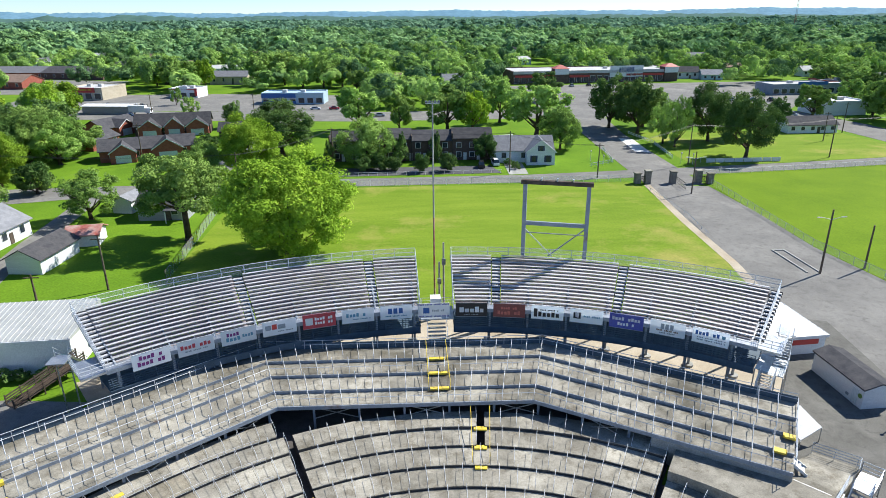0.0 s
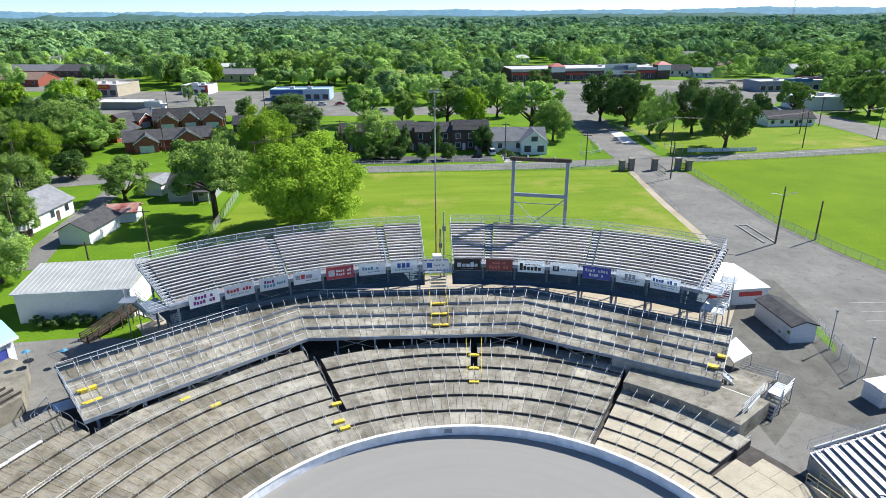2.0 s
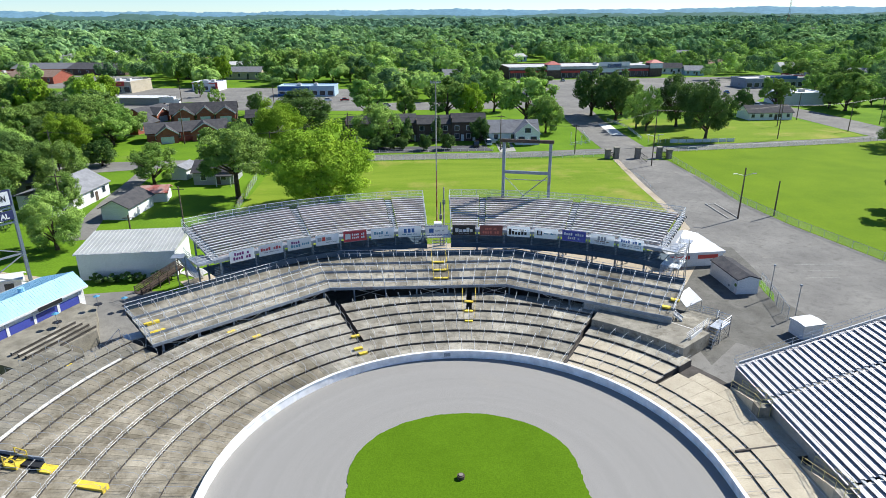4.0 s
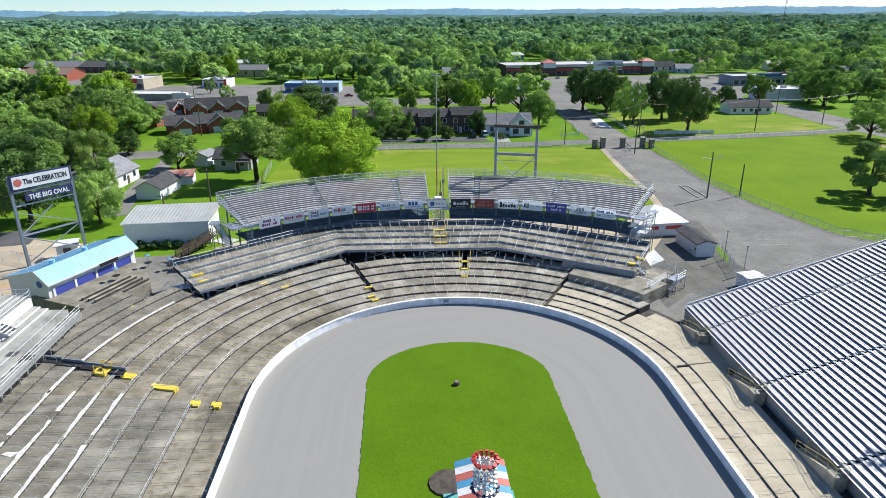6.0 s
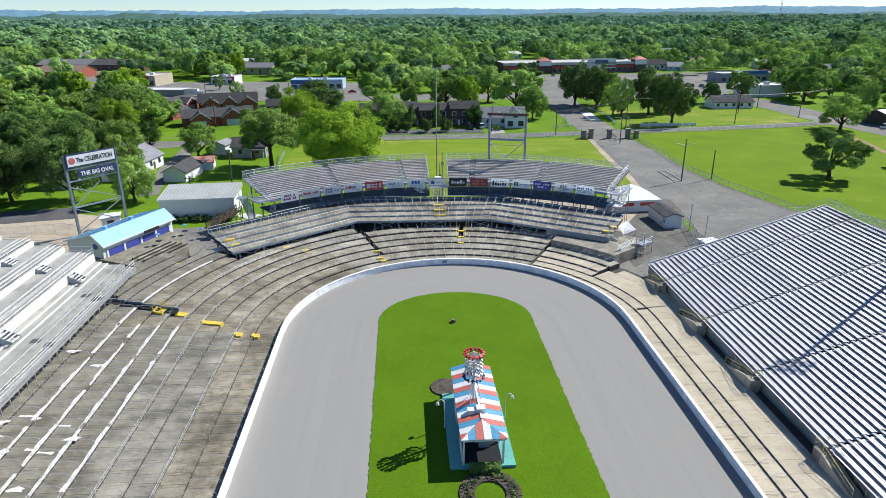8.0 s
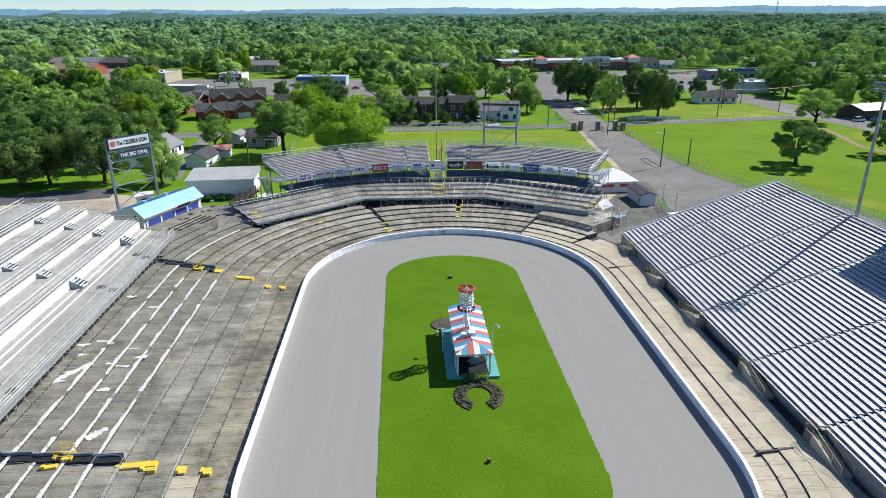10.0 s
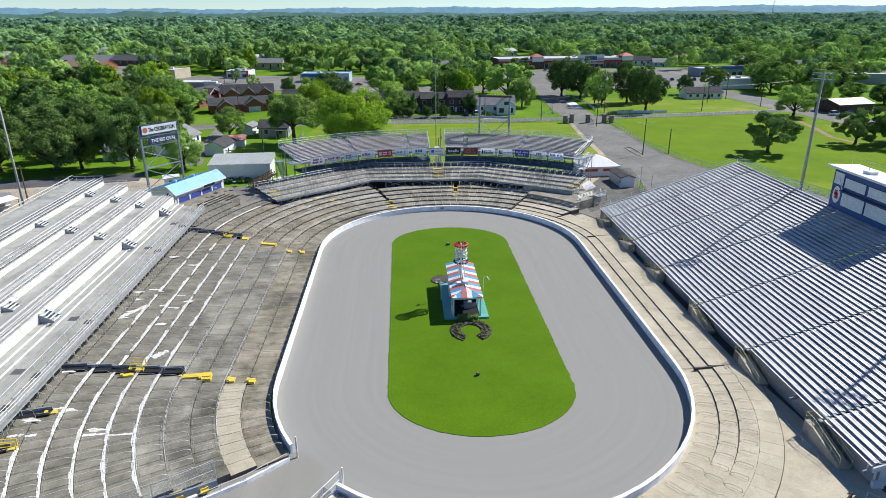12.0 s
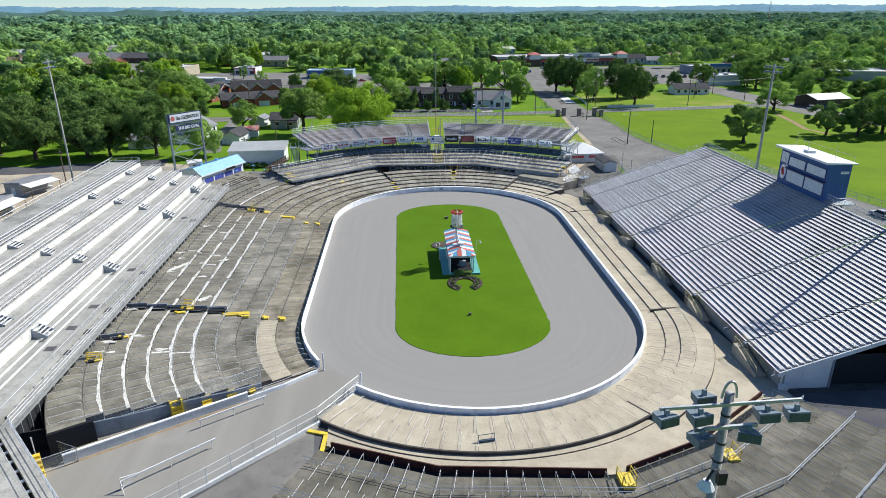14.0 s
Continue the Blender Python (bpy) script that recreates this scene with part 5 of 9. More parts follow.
part("ledge", Build().box(-0.5, 0, -6.4, 4.2, 3.15, 3.3), "navy", pb)
b = Build()
b.add([(-0.07, 5.2 + 0.85 * math.cos(k * math.pi / 10), 2.3 + 1.3 * math.sin(k * math.pi / 10)) for k in range(20)], [tuple(range(20))])
part("emblem", b, "white_paint", pb, "white oval emblem with a red shape")
part("emblem_mark", Build().box(-0.1, -0.08, 4.8, 5.5, 1.7, 2.6).box(-0.1, -0.08, 5.0, 5.7, 2.2, 3.0), "red", pb)
part("brace", Build().beam((-0.1, 4.1, 3.3), (-0.9, 4.1, 5.2), 0.12, 0.12), "white_paint", pb)
for x, y, z, r in ((1, -6, 9.3, 0.03), (2, 6, 9.0, 0.03), (1, 1, 8.2, 0.05)):
    part("antenna", Build().tube((x, y, 6.4), (x, y, z), r, 4), "galvanised", pb)
part("roof_unit", Build().box(0.6, 1.9, 0.2, 1.6, 6.5, 6.95), "metal_wall", pb)
part("roof_rail", Build().tube((3.8, -6.6, 7.4), (3.8, 6.6, 7.4), 0.025, 4).tube((3.8, -6.6, 6.4), (3.8, -6.6, 7.4), 0.025, 4).tube((3.8, 6.6, 6.4), (3.8, 6.6, 7.4), 0.025, 4), "pipe", pb)
part("side_deck", Build().box(0.6, 3.8, -9.0, -6.6, 0.2, 0.35), "galvanised", pb)
part("side_deck_rail", Build().tube((0.6, -9, 1.4), (3.8, -9, 1.4), 0.04, 4).tube((0.6, -9, 0.3), (0.6, -9, 1.4), 0.04, 4).tube((3.8, -9, 0.3), (3.8, -9, 1.4), 0.04, 4)
     .tube((0.6, -9, 0.85), (3.8, -9, 0.85), 0.03, 4).tube((0.6, -9, 1.4), (0.6, -6.6, 1.4), 0.04, 4).tube((3.8, -9, 1.4), (3.8, -6.6, 1.4), 0.04, 4), "pipe", pb)
part("side_light", Build().box(2.0, 3.2, -6.9, -6.6, 4.7, 5.1), "white_paint", pb)
for x, y in ((0.3, -6.4), (3.5, -6.4), (3.5, 6.4)):
    part("post", Build().box(x - 0.12, x + 0.12, y - 0.12, y + 0.12, -10.6, 0), "steel_blue", pb)

# ---- west stand ----
wst = thing("west_grandstand", "wide pale concrete stand with white risers and pipe rails", "grandstand", kind="structure")
WLINE = [(-32.6, -62.2), (-45.6, -47.8), (-46.7, 36.8)]       # left of it (north-going) is west
RIS = [(5.75, 4.98, 6.1), (9.7, 6.6, 7.3), (13.8, 7.75, 8.4), (18.0, 8.85, 9.5)]      # distance, foot and top of the white risers
prof = [(0.7, 0.0), (0.7, 3.3), (0.15, 3.3), (0.15, 3.85), (1.25, 3.85), (1.25, 3.4), (1.65, 3.4), (1.65, 4.35), (4.0, 4.4), (4.0, 4.65), (4.9, 4.65), (4.9, 4.9), (5.75, 4.95), (5.75, 6.1)]
for (d0, _, top), (d1, foot, top2) in zip(RIS, RIS[1:]):
    prof += [(d0 + 0.9, top), (d0 + 0.9, top + (foot - top) * 0.45), (d0 + 1.6, top + (foot - top) * 0.45), (d0 + 1.6, foot - 0.05), (d1, foot), (d1, top2)]
prof += [(18.9, 9.5), (18.9, 9.65), (19.6, 9.65), (19.6, 9.72), (24.1, 9.75), (24.1, 9.9), (24.3, 9.9), (24.3, 0)]
sweep(WLINE, prof, "stand_body", "concrete_pale", wst)


def lined(d0, d1, z0, z1, name, material, y_from=None):
    a, c = offset_line(WLINE, d0), offset_line(WLINE, d1)
    b = Build()
    for i in range(len(WLINE) - 1):
        b.prism([a[i], a[i + 1], c[i + 1], c[i]], z0, z1)
    return part(name, b, material, wst)


# Near-black sheet stands in for the shade under the open front.
lined(0.6, 0.69, 0.0, 3.28, "undercroft_shade", "void_shade")
b = Build()
for p, _ in along(offset_line(WLINE, 0.3), 1.6, 0.4):
    b.box(p.x - 0.05, p.x + 0.05, p.y - 0.05, p.y + 0.05, 0, 3.3)
part("front_posts", b, "galvanised", wst)
lined(0.09, 0.146, 3.5, 3.87, "edge_channel", "galvanised")
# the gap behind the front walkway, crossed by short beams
# its shade is a near-black sheet on the floor
lined(1.26, 1.64, 3.38, 3.404, "gap_shade", "void_shade")
for (p, _), (q, _) in zip(along(offset_line(WLINE, 1.23), 1.7, 0.3), along(offset_line(WLINE, 1.67), 1.7, 0.3)):
    part("cross_beam", Build().beam((p.x, p.y, 3.80), (q.x, q.y, 3.80), 0.3, 0.1), "galvanised", wst)
for d, z0, z1 in RIS:
    lined(d - 0.05, d - 0.004, z0 + 0.02, z1 + 0.02, "riser_face", "worn_white")
    lined(d - 0.05, d + 0.22, z1 + 0.01, z1 + 0.05, "riser_cap", "worn_white")
for d, z in ((4.0, 4.65), (4.9, 4.9)):
    lined(d - 0.05, d + 0.1, z - 0.16, z + 0.014, "row_edge", "white_paint")
for d, z0, z1 in RIS:
    for k, (e, z) in enumerate(((0.42, z1), (1.05, z1 + 0.12), (1.72, z1 + 0.22))):
        lined(d + e, d + e + 0.2, z + 0.26, z + 0.30, "bench_plank", "foot_bright")
        b = Build()
        for p, _ in along(offset_line(WLINE, d + e + 0.1), 2.0, 0.5):
            b.box(p.x - 0.04, p.x + 0.04, p.y - 0.04, p.y + 0.04, z - 0.2, z + 0.26)
        part("bench_legs", b, "galvanised", wst)
    rail_run(offset_line(WLINE, d + 0.1), z1, 0.95, wst, rungs=2, step=1.9, r=0.026)
    rail_run(offset_line(WLINE, d + 1.4), z1 + 0.15, 0.5, wst, rungs=1, step=1.9, r=0.022)
rail_run(offset_line(WLINE, 0.22), 3.85, 1.1, wst, rungs=3, step=1.6, r=0.035)
rail_run(offset_line(WLINE, 1.75), 4.35, 0.5, wst, rungs=1, step=1.7, r=0.03)
rail_run(offset_line(WLINE, 23.4), 9.75, 1.1, wst, rungs=2, step=2.0, r=0.035)
rail_run(offset_line(WLINE, 24.2), 9.9, 0.5, wst, rungs=1, step=2.0, r=0.035)
for (d0, _, z0), (d1, z1, _) in zip(RIS, RIS[1:] + [(23.4, 9.75, 0)]):
    rail_run([offset_line(WLINE, d)[-1] for d in (d0, d1 - 0.1)], (z0 + z1) / 2 - 0.1, 1.1, wst, rungs=2, step=1.6, r=0.035)
for i, (d, z0, z1) in enumerate(RIS):
    for y in (29.3, 12.5, -12.5, -31.8):
        x = -46.7 + (36.8 - y) * 0.013 - d
        s = thing("stair_block", "small grey metal stair up a white riser", "steps", group="stairs of the stand", at=(x - 0.06, y, z0 - 0.03), turn=90)
        n = 5 if i == 0 else 4
        h = (z1 - z0 + 0.05) / n
        L = 0.36 * n
        for k in range(n):
            part("tread", Build().box(-0.8, 0.8, -L + k * 0.36, -L + 0.24 + k * 0.36, h * (k + 1) - 0.05, h * (k + 1)), "white_paint", s)
        for sx in (-0.84, 0.84):
            # steel-blue sides carry the shade of the stair's flank in their colour
            part("side", Build().hexa([(sx - 0.03, -L, 0), (sx + 0.03, -L, 0), (sx + 0.03, 0, 0), (sx - 0.03, 0, 0)], [(sx - 0.03, -L, h), (sx + 0.03, -L, h), (sx + 0.03, 0, n * h), (sx - 0.03, 0, n * h)]), "steel_blue", s)
            part("handrail", Build().tube((sx, -L, h + 0.8), (sx, 0.3, n * h + 0.8), 0.026, 4).tube((sx, -L, 0), (sx, -L, h + 0.8), 0.026, 4).tube((sx, 0.3, n * h), (sx, 0.3, n * h + 0.8), 0.026, 4), "pipe", s)
# aisle cut-outs in the front rows, their shade laid on as dark plates
for y in (25.7, 13.4, -11.2, -23.4, -29.2, -34.2):
    st_ = thing("front_slots", "dark plates for shaded step slots in the front rows", "steps", group="front steps of the stand")
    part("landing", Build().box(-48.4, -46.9, y - 0.5, y + 0.5, 3.82, 3.90), "asphalt_dark", st_)
    part("flight", Build().box(-49.5, -48.4, y - 0.5, y + 0.5, 4.2, 4.42), "asphalt_dark", st_)

# ---- west terrace aisles with yellow steps ----
def sunken_aisle(x0, x1, y0, y1, z0, z1):
    """A slot, its shade a near-black strip level with the rows, with a low blue-grey wall on its far side, from the
    back of the terrace to its middle.
    """
    t = thing("terrace_aisle", "narrow sunken aisle across the terrace with a blue-grey wall", "aisle", kind="structure")
    n = max(1, round((x1 - x0) / 2.4))
    for k in range(n):
        f0, f1 = k / n, (k + 1) / n
        xa, xb = x0 + (x1 - x0) * f0, x0 + (x1 - x0) * f1
        ya, yb = y0 + (y1 - y0) * f0, y0 + (y1 - y0) * f1
        z = z0 + (z1 - z0) * f0
        part("slot_shade", Build().prism([(xa, ya - 0.42), (xb, yb - 0.42), (xb, yb + 0.42), (xa, ya + 0.42)], z - 0.9, z + 0.012), "void_shade", t)
        part("aisle_wall", Build().prism([(xa + 0.02, ya + 0.42), (xb - 0.02, yb + 0.42), (xb - 0.02, yb + 0.54), (xa + 0.02, ya + 0.54)], z - 0.6, z + 0.34), "steel_blue", t)


sunken_aisle(-47.4, -37.2, 27.6, 25.0, 2.5, 1.8)
sunken_aisle(-46.6, -33.6, -19.9, -19.6, 2.48, 1.3)
sunken_aisle(-46.4, -43.7, -28.7, -28.1, 2.47, 2.3)
sunken_aisle(-48.2, -44.6, -34.9, -33.8, 2.62, 2.5)


def yellow_step(x, y, z, sx, sy, turn, rail=False):
    t = thing("yellow_steps", "yellow painted step block on the terrace", "steps", group="yellow steps", at=(x, y, z), turn=turn)
    up = 0.05 if z > 3 else 0.16             # those on the deck lie nearly flush
    part("block", Build().box(-sx / 2, sx / 2, -sy / 2, sy / 2, -0.25 if z > 3 else -0.5, up), "yellow", t)
    part("lip", Build().box(-sx / 2 - 0.3, -sx / 2, -sy / 2 + 0.1, sy / 2 - 0.1, -0.1, up * 2), "yellow", t)
    if rail:
        for s in (-sy / 2, sy / 2):
            part("handrail", Build().tube((-sx / 2, s, 0), (-sx / 2, s, 1.1), 0.05, 5).tube((sx / 2, s, -0.1), (sx / 2, s, 0.9), 0.05, 5).tube((-sx / 2, s, 1.1), (sx / 2, s, 0.9), 0.05, 5)
                 .tube((-sx / 2, s, 0.6), (sx / 2, s, 0.45), 0.04, 4), "yellow", t)


for x, y, z, sx, sy, tn, rl in ((-39.6, 25.4, 1.9, 1.2, 1.3, -15, True), (-36.6, 24.8, 1.5, 1.1, 1.0, -15, False), (-32.2, 23.0, 1.0, 2.6, 0.8, -15, False), (-28.2, 20.4, 0.5, 0.6, 0.9, 0, False),
                               (-26.0, 20.2, 0.35, 0.6, 0.9, 0, False), (-38.6, -19.3, 1.8, 1.3, 1.2, 4, True), (-39.2, -20.7, 1.8, 1.0, 0.5, 10, False), (-32.1, -20.0, 1.0, 3.2, 0.8, 4, False), (-30.9, -20.5, 0.9, 1.0, 0.6, 4, False),
                               (-28.1, -20.4, 0.5, 0.55, 0.9, 0, False), (-25.9, -20.5, 0.35, 0.6, 0.8, 0, False), (-43.6, -28.0, 2.25, 0.8, 0.6, 14, False), (-44.6, -33.8, 2.4, 1.4, 0.5, 16, True),
                               (-42.8, 41.5, 2.3, 0.8, 0.6, -30, False), (-34.9, 47.6, 3.12, 1.5, 0.5, 38, False), (-36.2, 49.4, 3.42, 1.5, 0.5, 38, False),
                               (30.2, 50.9, 3.42, 0.4, 1.1, 58, False), (28.5, 49.5, 3.12, 0.4, 1.1, 58, False)):
    yellow_step(x, y, z, sx, sy, tn, rl)
random.seed(8)
for x, y in ((-45.4, -7.0), (-44.6, -5.2), (-45.6, 14.2), (-38.5, -1.6), (-41.8, 11.5), (-35.5, -18.7), (-46.0, 0.6), (-45.5, -1.4), (-40.0, -8.3), (-45.8, -20.4), (-44.9, -29.4), (-42.4, -27.3), (-38.5, -30.4)):
    z = Z9[[k for k in range(10) if E9[k] <= -x][-1]] if y > -21 else Z9[[k for k in range(10) if E9[k] <= math.hypot(x, y + 21)][-1]]
    n = 9
    ph = random.uniform(0, 6)
    pts = [(x + (0.8 + 0.35 * math.sin(3 * k + ph)) * math.cos(2 * math.pi * k / n), y + (0.32 + 0.15 * math.sin(2 * k + ph)) * math.sin(2 * math.pi * k / n)) for k in range(n)]
    tagged(part("paint_patch", Build().prism(pts, z - 0.06, z + 0.022), "worn_white"), "ragged patch of white sealant on the terrace", "patch")

# ---- gate road walls ----
gate = thing("gate_walls", "white and blue-grey walls with pipe fences along the gate road", "wall", kind="structure")
LN = [(-19.6, -34.0), (-22.9, -36.8), (-26.5, -39.1), (-30.9, -41.8), (-35.0, -44.4), (-41.5, -48.5)]
part("base_wall", Build().prism(strip(LN[:3], 0.25), 0, 0.4), "wall_white", gate)
# White wall; the shade on its face is put into a blue-grey colour.
part("base_wall", Build().prism(strip(LN[2:], 0.22), 0, 0.88), "shade_panel", gate, "white wall face with its shade in the colour")
part("wall_cap", Build().prism(strip(LN[2:], 0.3), 0.88, 0.98), "wall_white", gate)
BW = [((-25.4, -37.1), 0.8), ((-28.1, -38.9), 1.1), ((-33.6, -41.6), 1.5), ((-37.6, -43.9), 1.85), ((-42.6, -46.1), 2.1)]
for (p, z0), (q, z1) in zip(BW, BW[1:]):
    n = Vector((p[1] - q[1], q[0] - p[0])).normalized() * 0.12
    ends = [[(v[0] - n.x, v[1] - n.y, 0), (v[0] + n.x, v[1] + n.y, 0), (v[0] + n.x, v[1] + n.y, z), (v[0] - n.x, v[1] - n.y, z)] for v, z in ((p, z0), (q, z1))]
    part("back_wall", Build().hexa(ends[0], ends[1]), "steel_blue", gate)
part("walk_strip", Build().prism([(-25.4, -38.2), (-30.8, -41.6), (-34.9, -44.1), (-40.5, -47.6), (-42.6, -46.2), (-37.5, -44.0), (-33.5, -41.7), (-28.0, -39.0)], 0, 0.2), "concrete_mid", gate)
part("dirt_strip", Build().prism([(x + 0.12, y - 0.2) for x, y in LN[2:]] + [(x + 0.28, y - 0.45) for x, y in LN[:1:-1]], -0.03, 0.012), "dirt_brown", gate)
rail_run(LN[:3], 0.4, 0.55, gate, rungs=1, step=2.2)
rail_run([p for p, _ in BW], 0.9, 2.0, gate, rungs=2, step=2.6, r=0.025)
fs = Build()
for (p, z0), (q, z1) in zip(BW, BW[1:]):
    fs.add([(*p, z0), (*q, z1), (*q, 2.9), (*p, 2.9)], [(0, 1, 2, 3)])
part("mesh", fs, "fence_mesh", gate)
# yellow stairs that drop from the terrace to the strip beside the road
for x, y, z, w in ((-33.3, -41.4, 1.65, 0.95), (-30.6, -40.1, 1.25, 1.0), (-28.3, -38.9, 1.05, 1.0), (-26.4, -37.7, 0.8, 0.7)):
    t = thing("yellow_steps", "yellow painted steps cut through the terrace wall", "steps", group="yellow steps", at=(x, y, 0.2), turn=30)
    for k in range(3):
        part("tread", Build().box(-w / 2, w / 2, -0.5 + 0.24 * k, -0.24 + 0.24 * k, 0, (z - 0.2) * (k + 1) / 3), "yellow", t)
    if z > 1.4:
        part("cheek", Build().box(-w / 2 - 0.14, -w / 2, -0.5, 0.3, 0, z).box(w / 2, w / 2 + 0.14, -0.5, 0.3, 0, z), "yellow", t)
LS = [(-14.4, -38.3), (-18.3, -44.2), (-27.5, -53.0), (-40, -64)]
part("base_wall", Build().prism(strip(LS, 0.25), 0, 0.4), "white_paint", gate)
rail_run(LS, 0.4, 1.7, gate, rungs=2, step=2.4)
fs = Build()
for p, q in zip(LS, LS[1:]):
    fs.add([(*p, 0.4), (*q, 0.4), (*q, 2.05), (*p, 2.05)], [(0, 1, 2, 3)])
part("mesh", fs, "fence_mesh", gate)
for x, y in ((-14.2, -38.2), (-18.9, -33.6)):
    part("gate_post", Build().tube((x, y, 0), (x, y, 2.35), 0.09, 8), "white_paint", gate)
for (x0, y0), (x1, y1) in (((-34.6, -52.5), (-27.8, -46.9)), ((-30.3, -43.9), (-24.3, -39.9))):
    t = thing("boom_gate", "long white swing gate pole across the road", "gate")
    part("pole", Build().beam((x0, y0, 0.9), (x1, y1, 0.9), 0.12, 0.16), "white_paint", t)
    if x0 < -34:
        part("end_frame", Build().tube((x0, y0, 0), (x0, y0, 1.3), 0.05, 5).tube((x0, y0, 1.3), (x0 + 1.3, y0 + 1.1, 0.95), 0.04, 5).tube((x0, y0, 0.2), (x0 + 1.3, y0 + 1.1, 0.85), 0.04, 5).tube((x0, y0, 1.1), (x0 + 0.5, y0 - 0.7, 0.0), 0.04, 5), "white_paint", t)
    for f in (0.02, 0.5, 0.95):
        x, y = x0 + (x1 - x0) * f, y0 + (y1 - y0) * f
        part("leg", Build().tube((x, y, 0), (x, y, 0.9), 0.04, 5), "white_paint", t)
t = thing("tunnel_opening", "dark opening under the stand with yellow steps", "opening", kind="structure", at=(-0.6, -1.6, 0))
# Three near-black sheets hold the shade inside the opening.
part("mouth_shade", Build().prism([(-50.0, -44.9), (-43.0, -42.9), (-40.6, -45.6), (-41.4, -47.0), (-47.0, -51.0)][::-1], -0.02, 0.03), "void_shade", t)
part("end_face_shade", Build().prism([(0.6 + r * math.cos(radians(a)), -19.4 + r * math.sin(radians(a))) for r, a in ((46.6, 211.55), (50.6, 211.55), (50.6, 211.7), (46.6, 211.7))], 0, 2.5), "void_shade", t)
part("inside_shade", Build().prism([(-47.0, -45.5), (-43.0, -44.35), (-43.05, -44.2), (-47.05, -45.3)], 0, 2.2), "void_shade", t)
for k in range(5):
    part("step", Build().turned(-42.6 - 0.25 * k, -49.3 + 0.36 * k, 2.3, 0.5, 0.0, 0.28 + 0.3 * k, 30), "yellow", t)
part("step_cheek", Build().turned(-44.6, -48.9, 0.16, 2.4, 0, 1.9, 30), "yellow", t)
part("corner_post", Build().tube((-43.3, -46.8, 0), (-43.3, -46.8, 3.0), 0.06, 6), "pipe", t)
gf = thing("swing_gate", "open chain-link swing gate at the end of the road wall", "gate")
GP = [(-40.2, -48.3), (-43.1, -46.9), (-43.9, -50.6)]
for p, q in ((GP[0], GP[1]), (GP[0], GP[2])):
    part("gate_frame", Build().tube((*p, 0.15), (*q, 0.15), 0.03, 4).tube((*p, 1.6), (*q, 1.6), 0.03, 4).tube((*p, 0), (*p, 1.7), 0.04, 5).tube((*q, 0), (*q, 1.7), 0.04, 5), "pipe", gf)
    part("mesh", Build().add([(*p, 0.15), (*q, 0.15), (*q, 1.6), (*p, 1.6)], [(0, 1, 2, 3)]), "fence_mesh", gf)

# ---- south stand ----
sst = thing("south_stand", "grey concrete box-seat stand with pale pipe dividers", "grandstand", kind="structure")
SR = [(0.9 + 2.4 * k, 1.0 + 0.32 * k) for k in range(9)]
for k in range(8):
    d0, z = SR[k]
    d1 = SR[k + 1][0]
    lo, hi = offset_line(SLINE, d0), offset_line(SLINE, d1 - 0.03)
    rb, sl = Build(), Build()
    for i in range(len(SLINE) - 1):
        if i == 1 and k == 0:
            pass
        p0, p1, q0, q1 = Vector(lo[i]), Vector(lo[i + 1]), Vector(hi[i]), Vector(hi[i + 1])
        n = max(1, round((p1 - p0).length / 1.5))
        for j in range(n):
            g = 0.012 / (p1 - p0).length
            f0, f1 = j / n + g, (j + 1) / n - g
            quad = [tuple(c) for c in (p0.lerp(p1, f0), p0.lerp(p1, f1), q0.lerp(q1, f1), q0.lerp(q1, f0))]
            if k < 4:
                part("slab", Build().prism(quad, z - 0.2, z), "concrete_south", sst)
            else:
                sl.prism(quad, z - 0.2, z)
            a, c = p0.lerp(p1, j / n), q0.lerp(q1, j / n)
            d = (c - a).normalized()
            a2, c2 = a - d * 0.6 if k == 0 else a + d * 0.08, c - d * 0.25
            rb.tube((*a2, z + 0.28), (*c2, z + 0.28), 0.022, 4).tube((*c2, z), (*c2, z + 0.28), 0.022, 4).tube((*a2, z if k else z - 0.6), (*a2, z + 0.28), 0.022, 4)
    if k >= 4:
        tagged(part("slab_row", sl, "concrete_south", sst), kind="stuff")
    tagged(part("box_rails", rb, "white_paint", sst), kind="stuff")
    if k in (1, 3, 5):
        rail_run(lo, z, 0.8, sst, rungs=2, step=3, r=0.035)
# Dark body behind the slabs, toned for joints and the shade below.
sweep(SLINE, [(0.95, 0.0), (0.95, 0.5), (20.0, 2.9), (20.0, 0.0)], "stand_body", "joint_shade", sst)
# Near-black strip lays the trench's shadow on its floor.
fl, bl = offset_line(SLINE, -0.88), offset_line(SLINE, 0.93)
b = Build()
for i in range(len(SLINE) - 1):
    b.prism([fl[i], fl[i + 1], bl[i + 1], bl[i]], -0.03, -0.012)
part("trench_floor", b, "void_shade", sst)
for p in ((9.9, -55.6), (20.5, -53.0)):
    yellow_step(p[0], p[1], 1.2, 1.6, 1.2, 90, True)
part("kerb_edge", Build().prism(strip([(29.6, -42.4), (19.0, -50.0), (10.8, -53.3)], 0.12), -0.03, 0.75), "brick_trim", sst)
part("kerb_edge", Build().prism(strip([(8.9, -53.5), (-6.4, -52.1), (-16.6, -48.0)], 0.12), -0.03, 0.75), "brick_trim", sst)

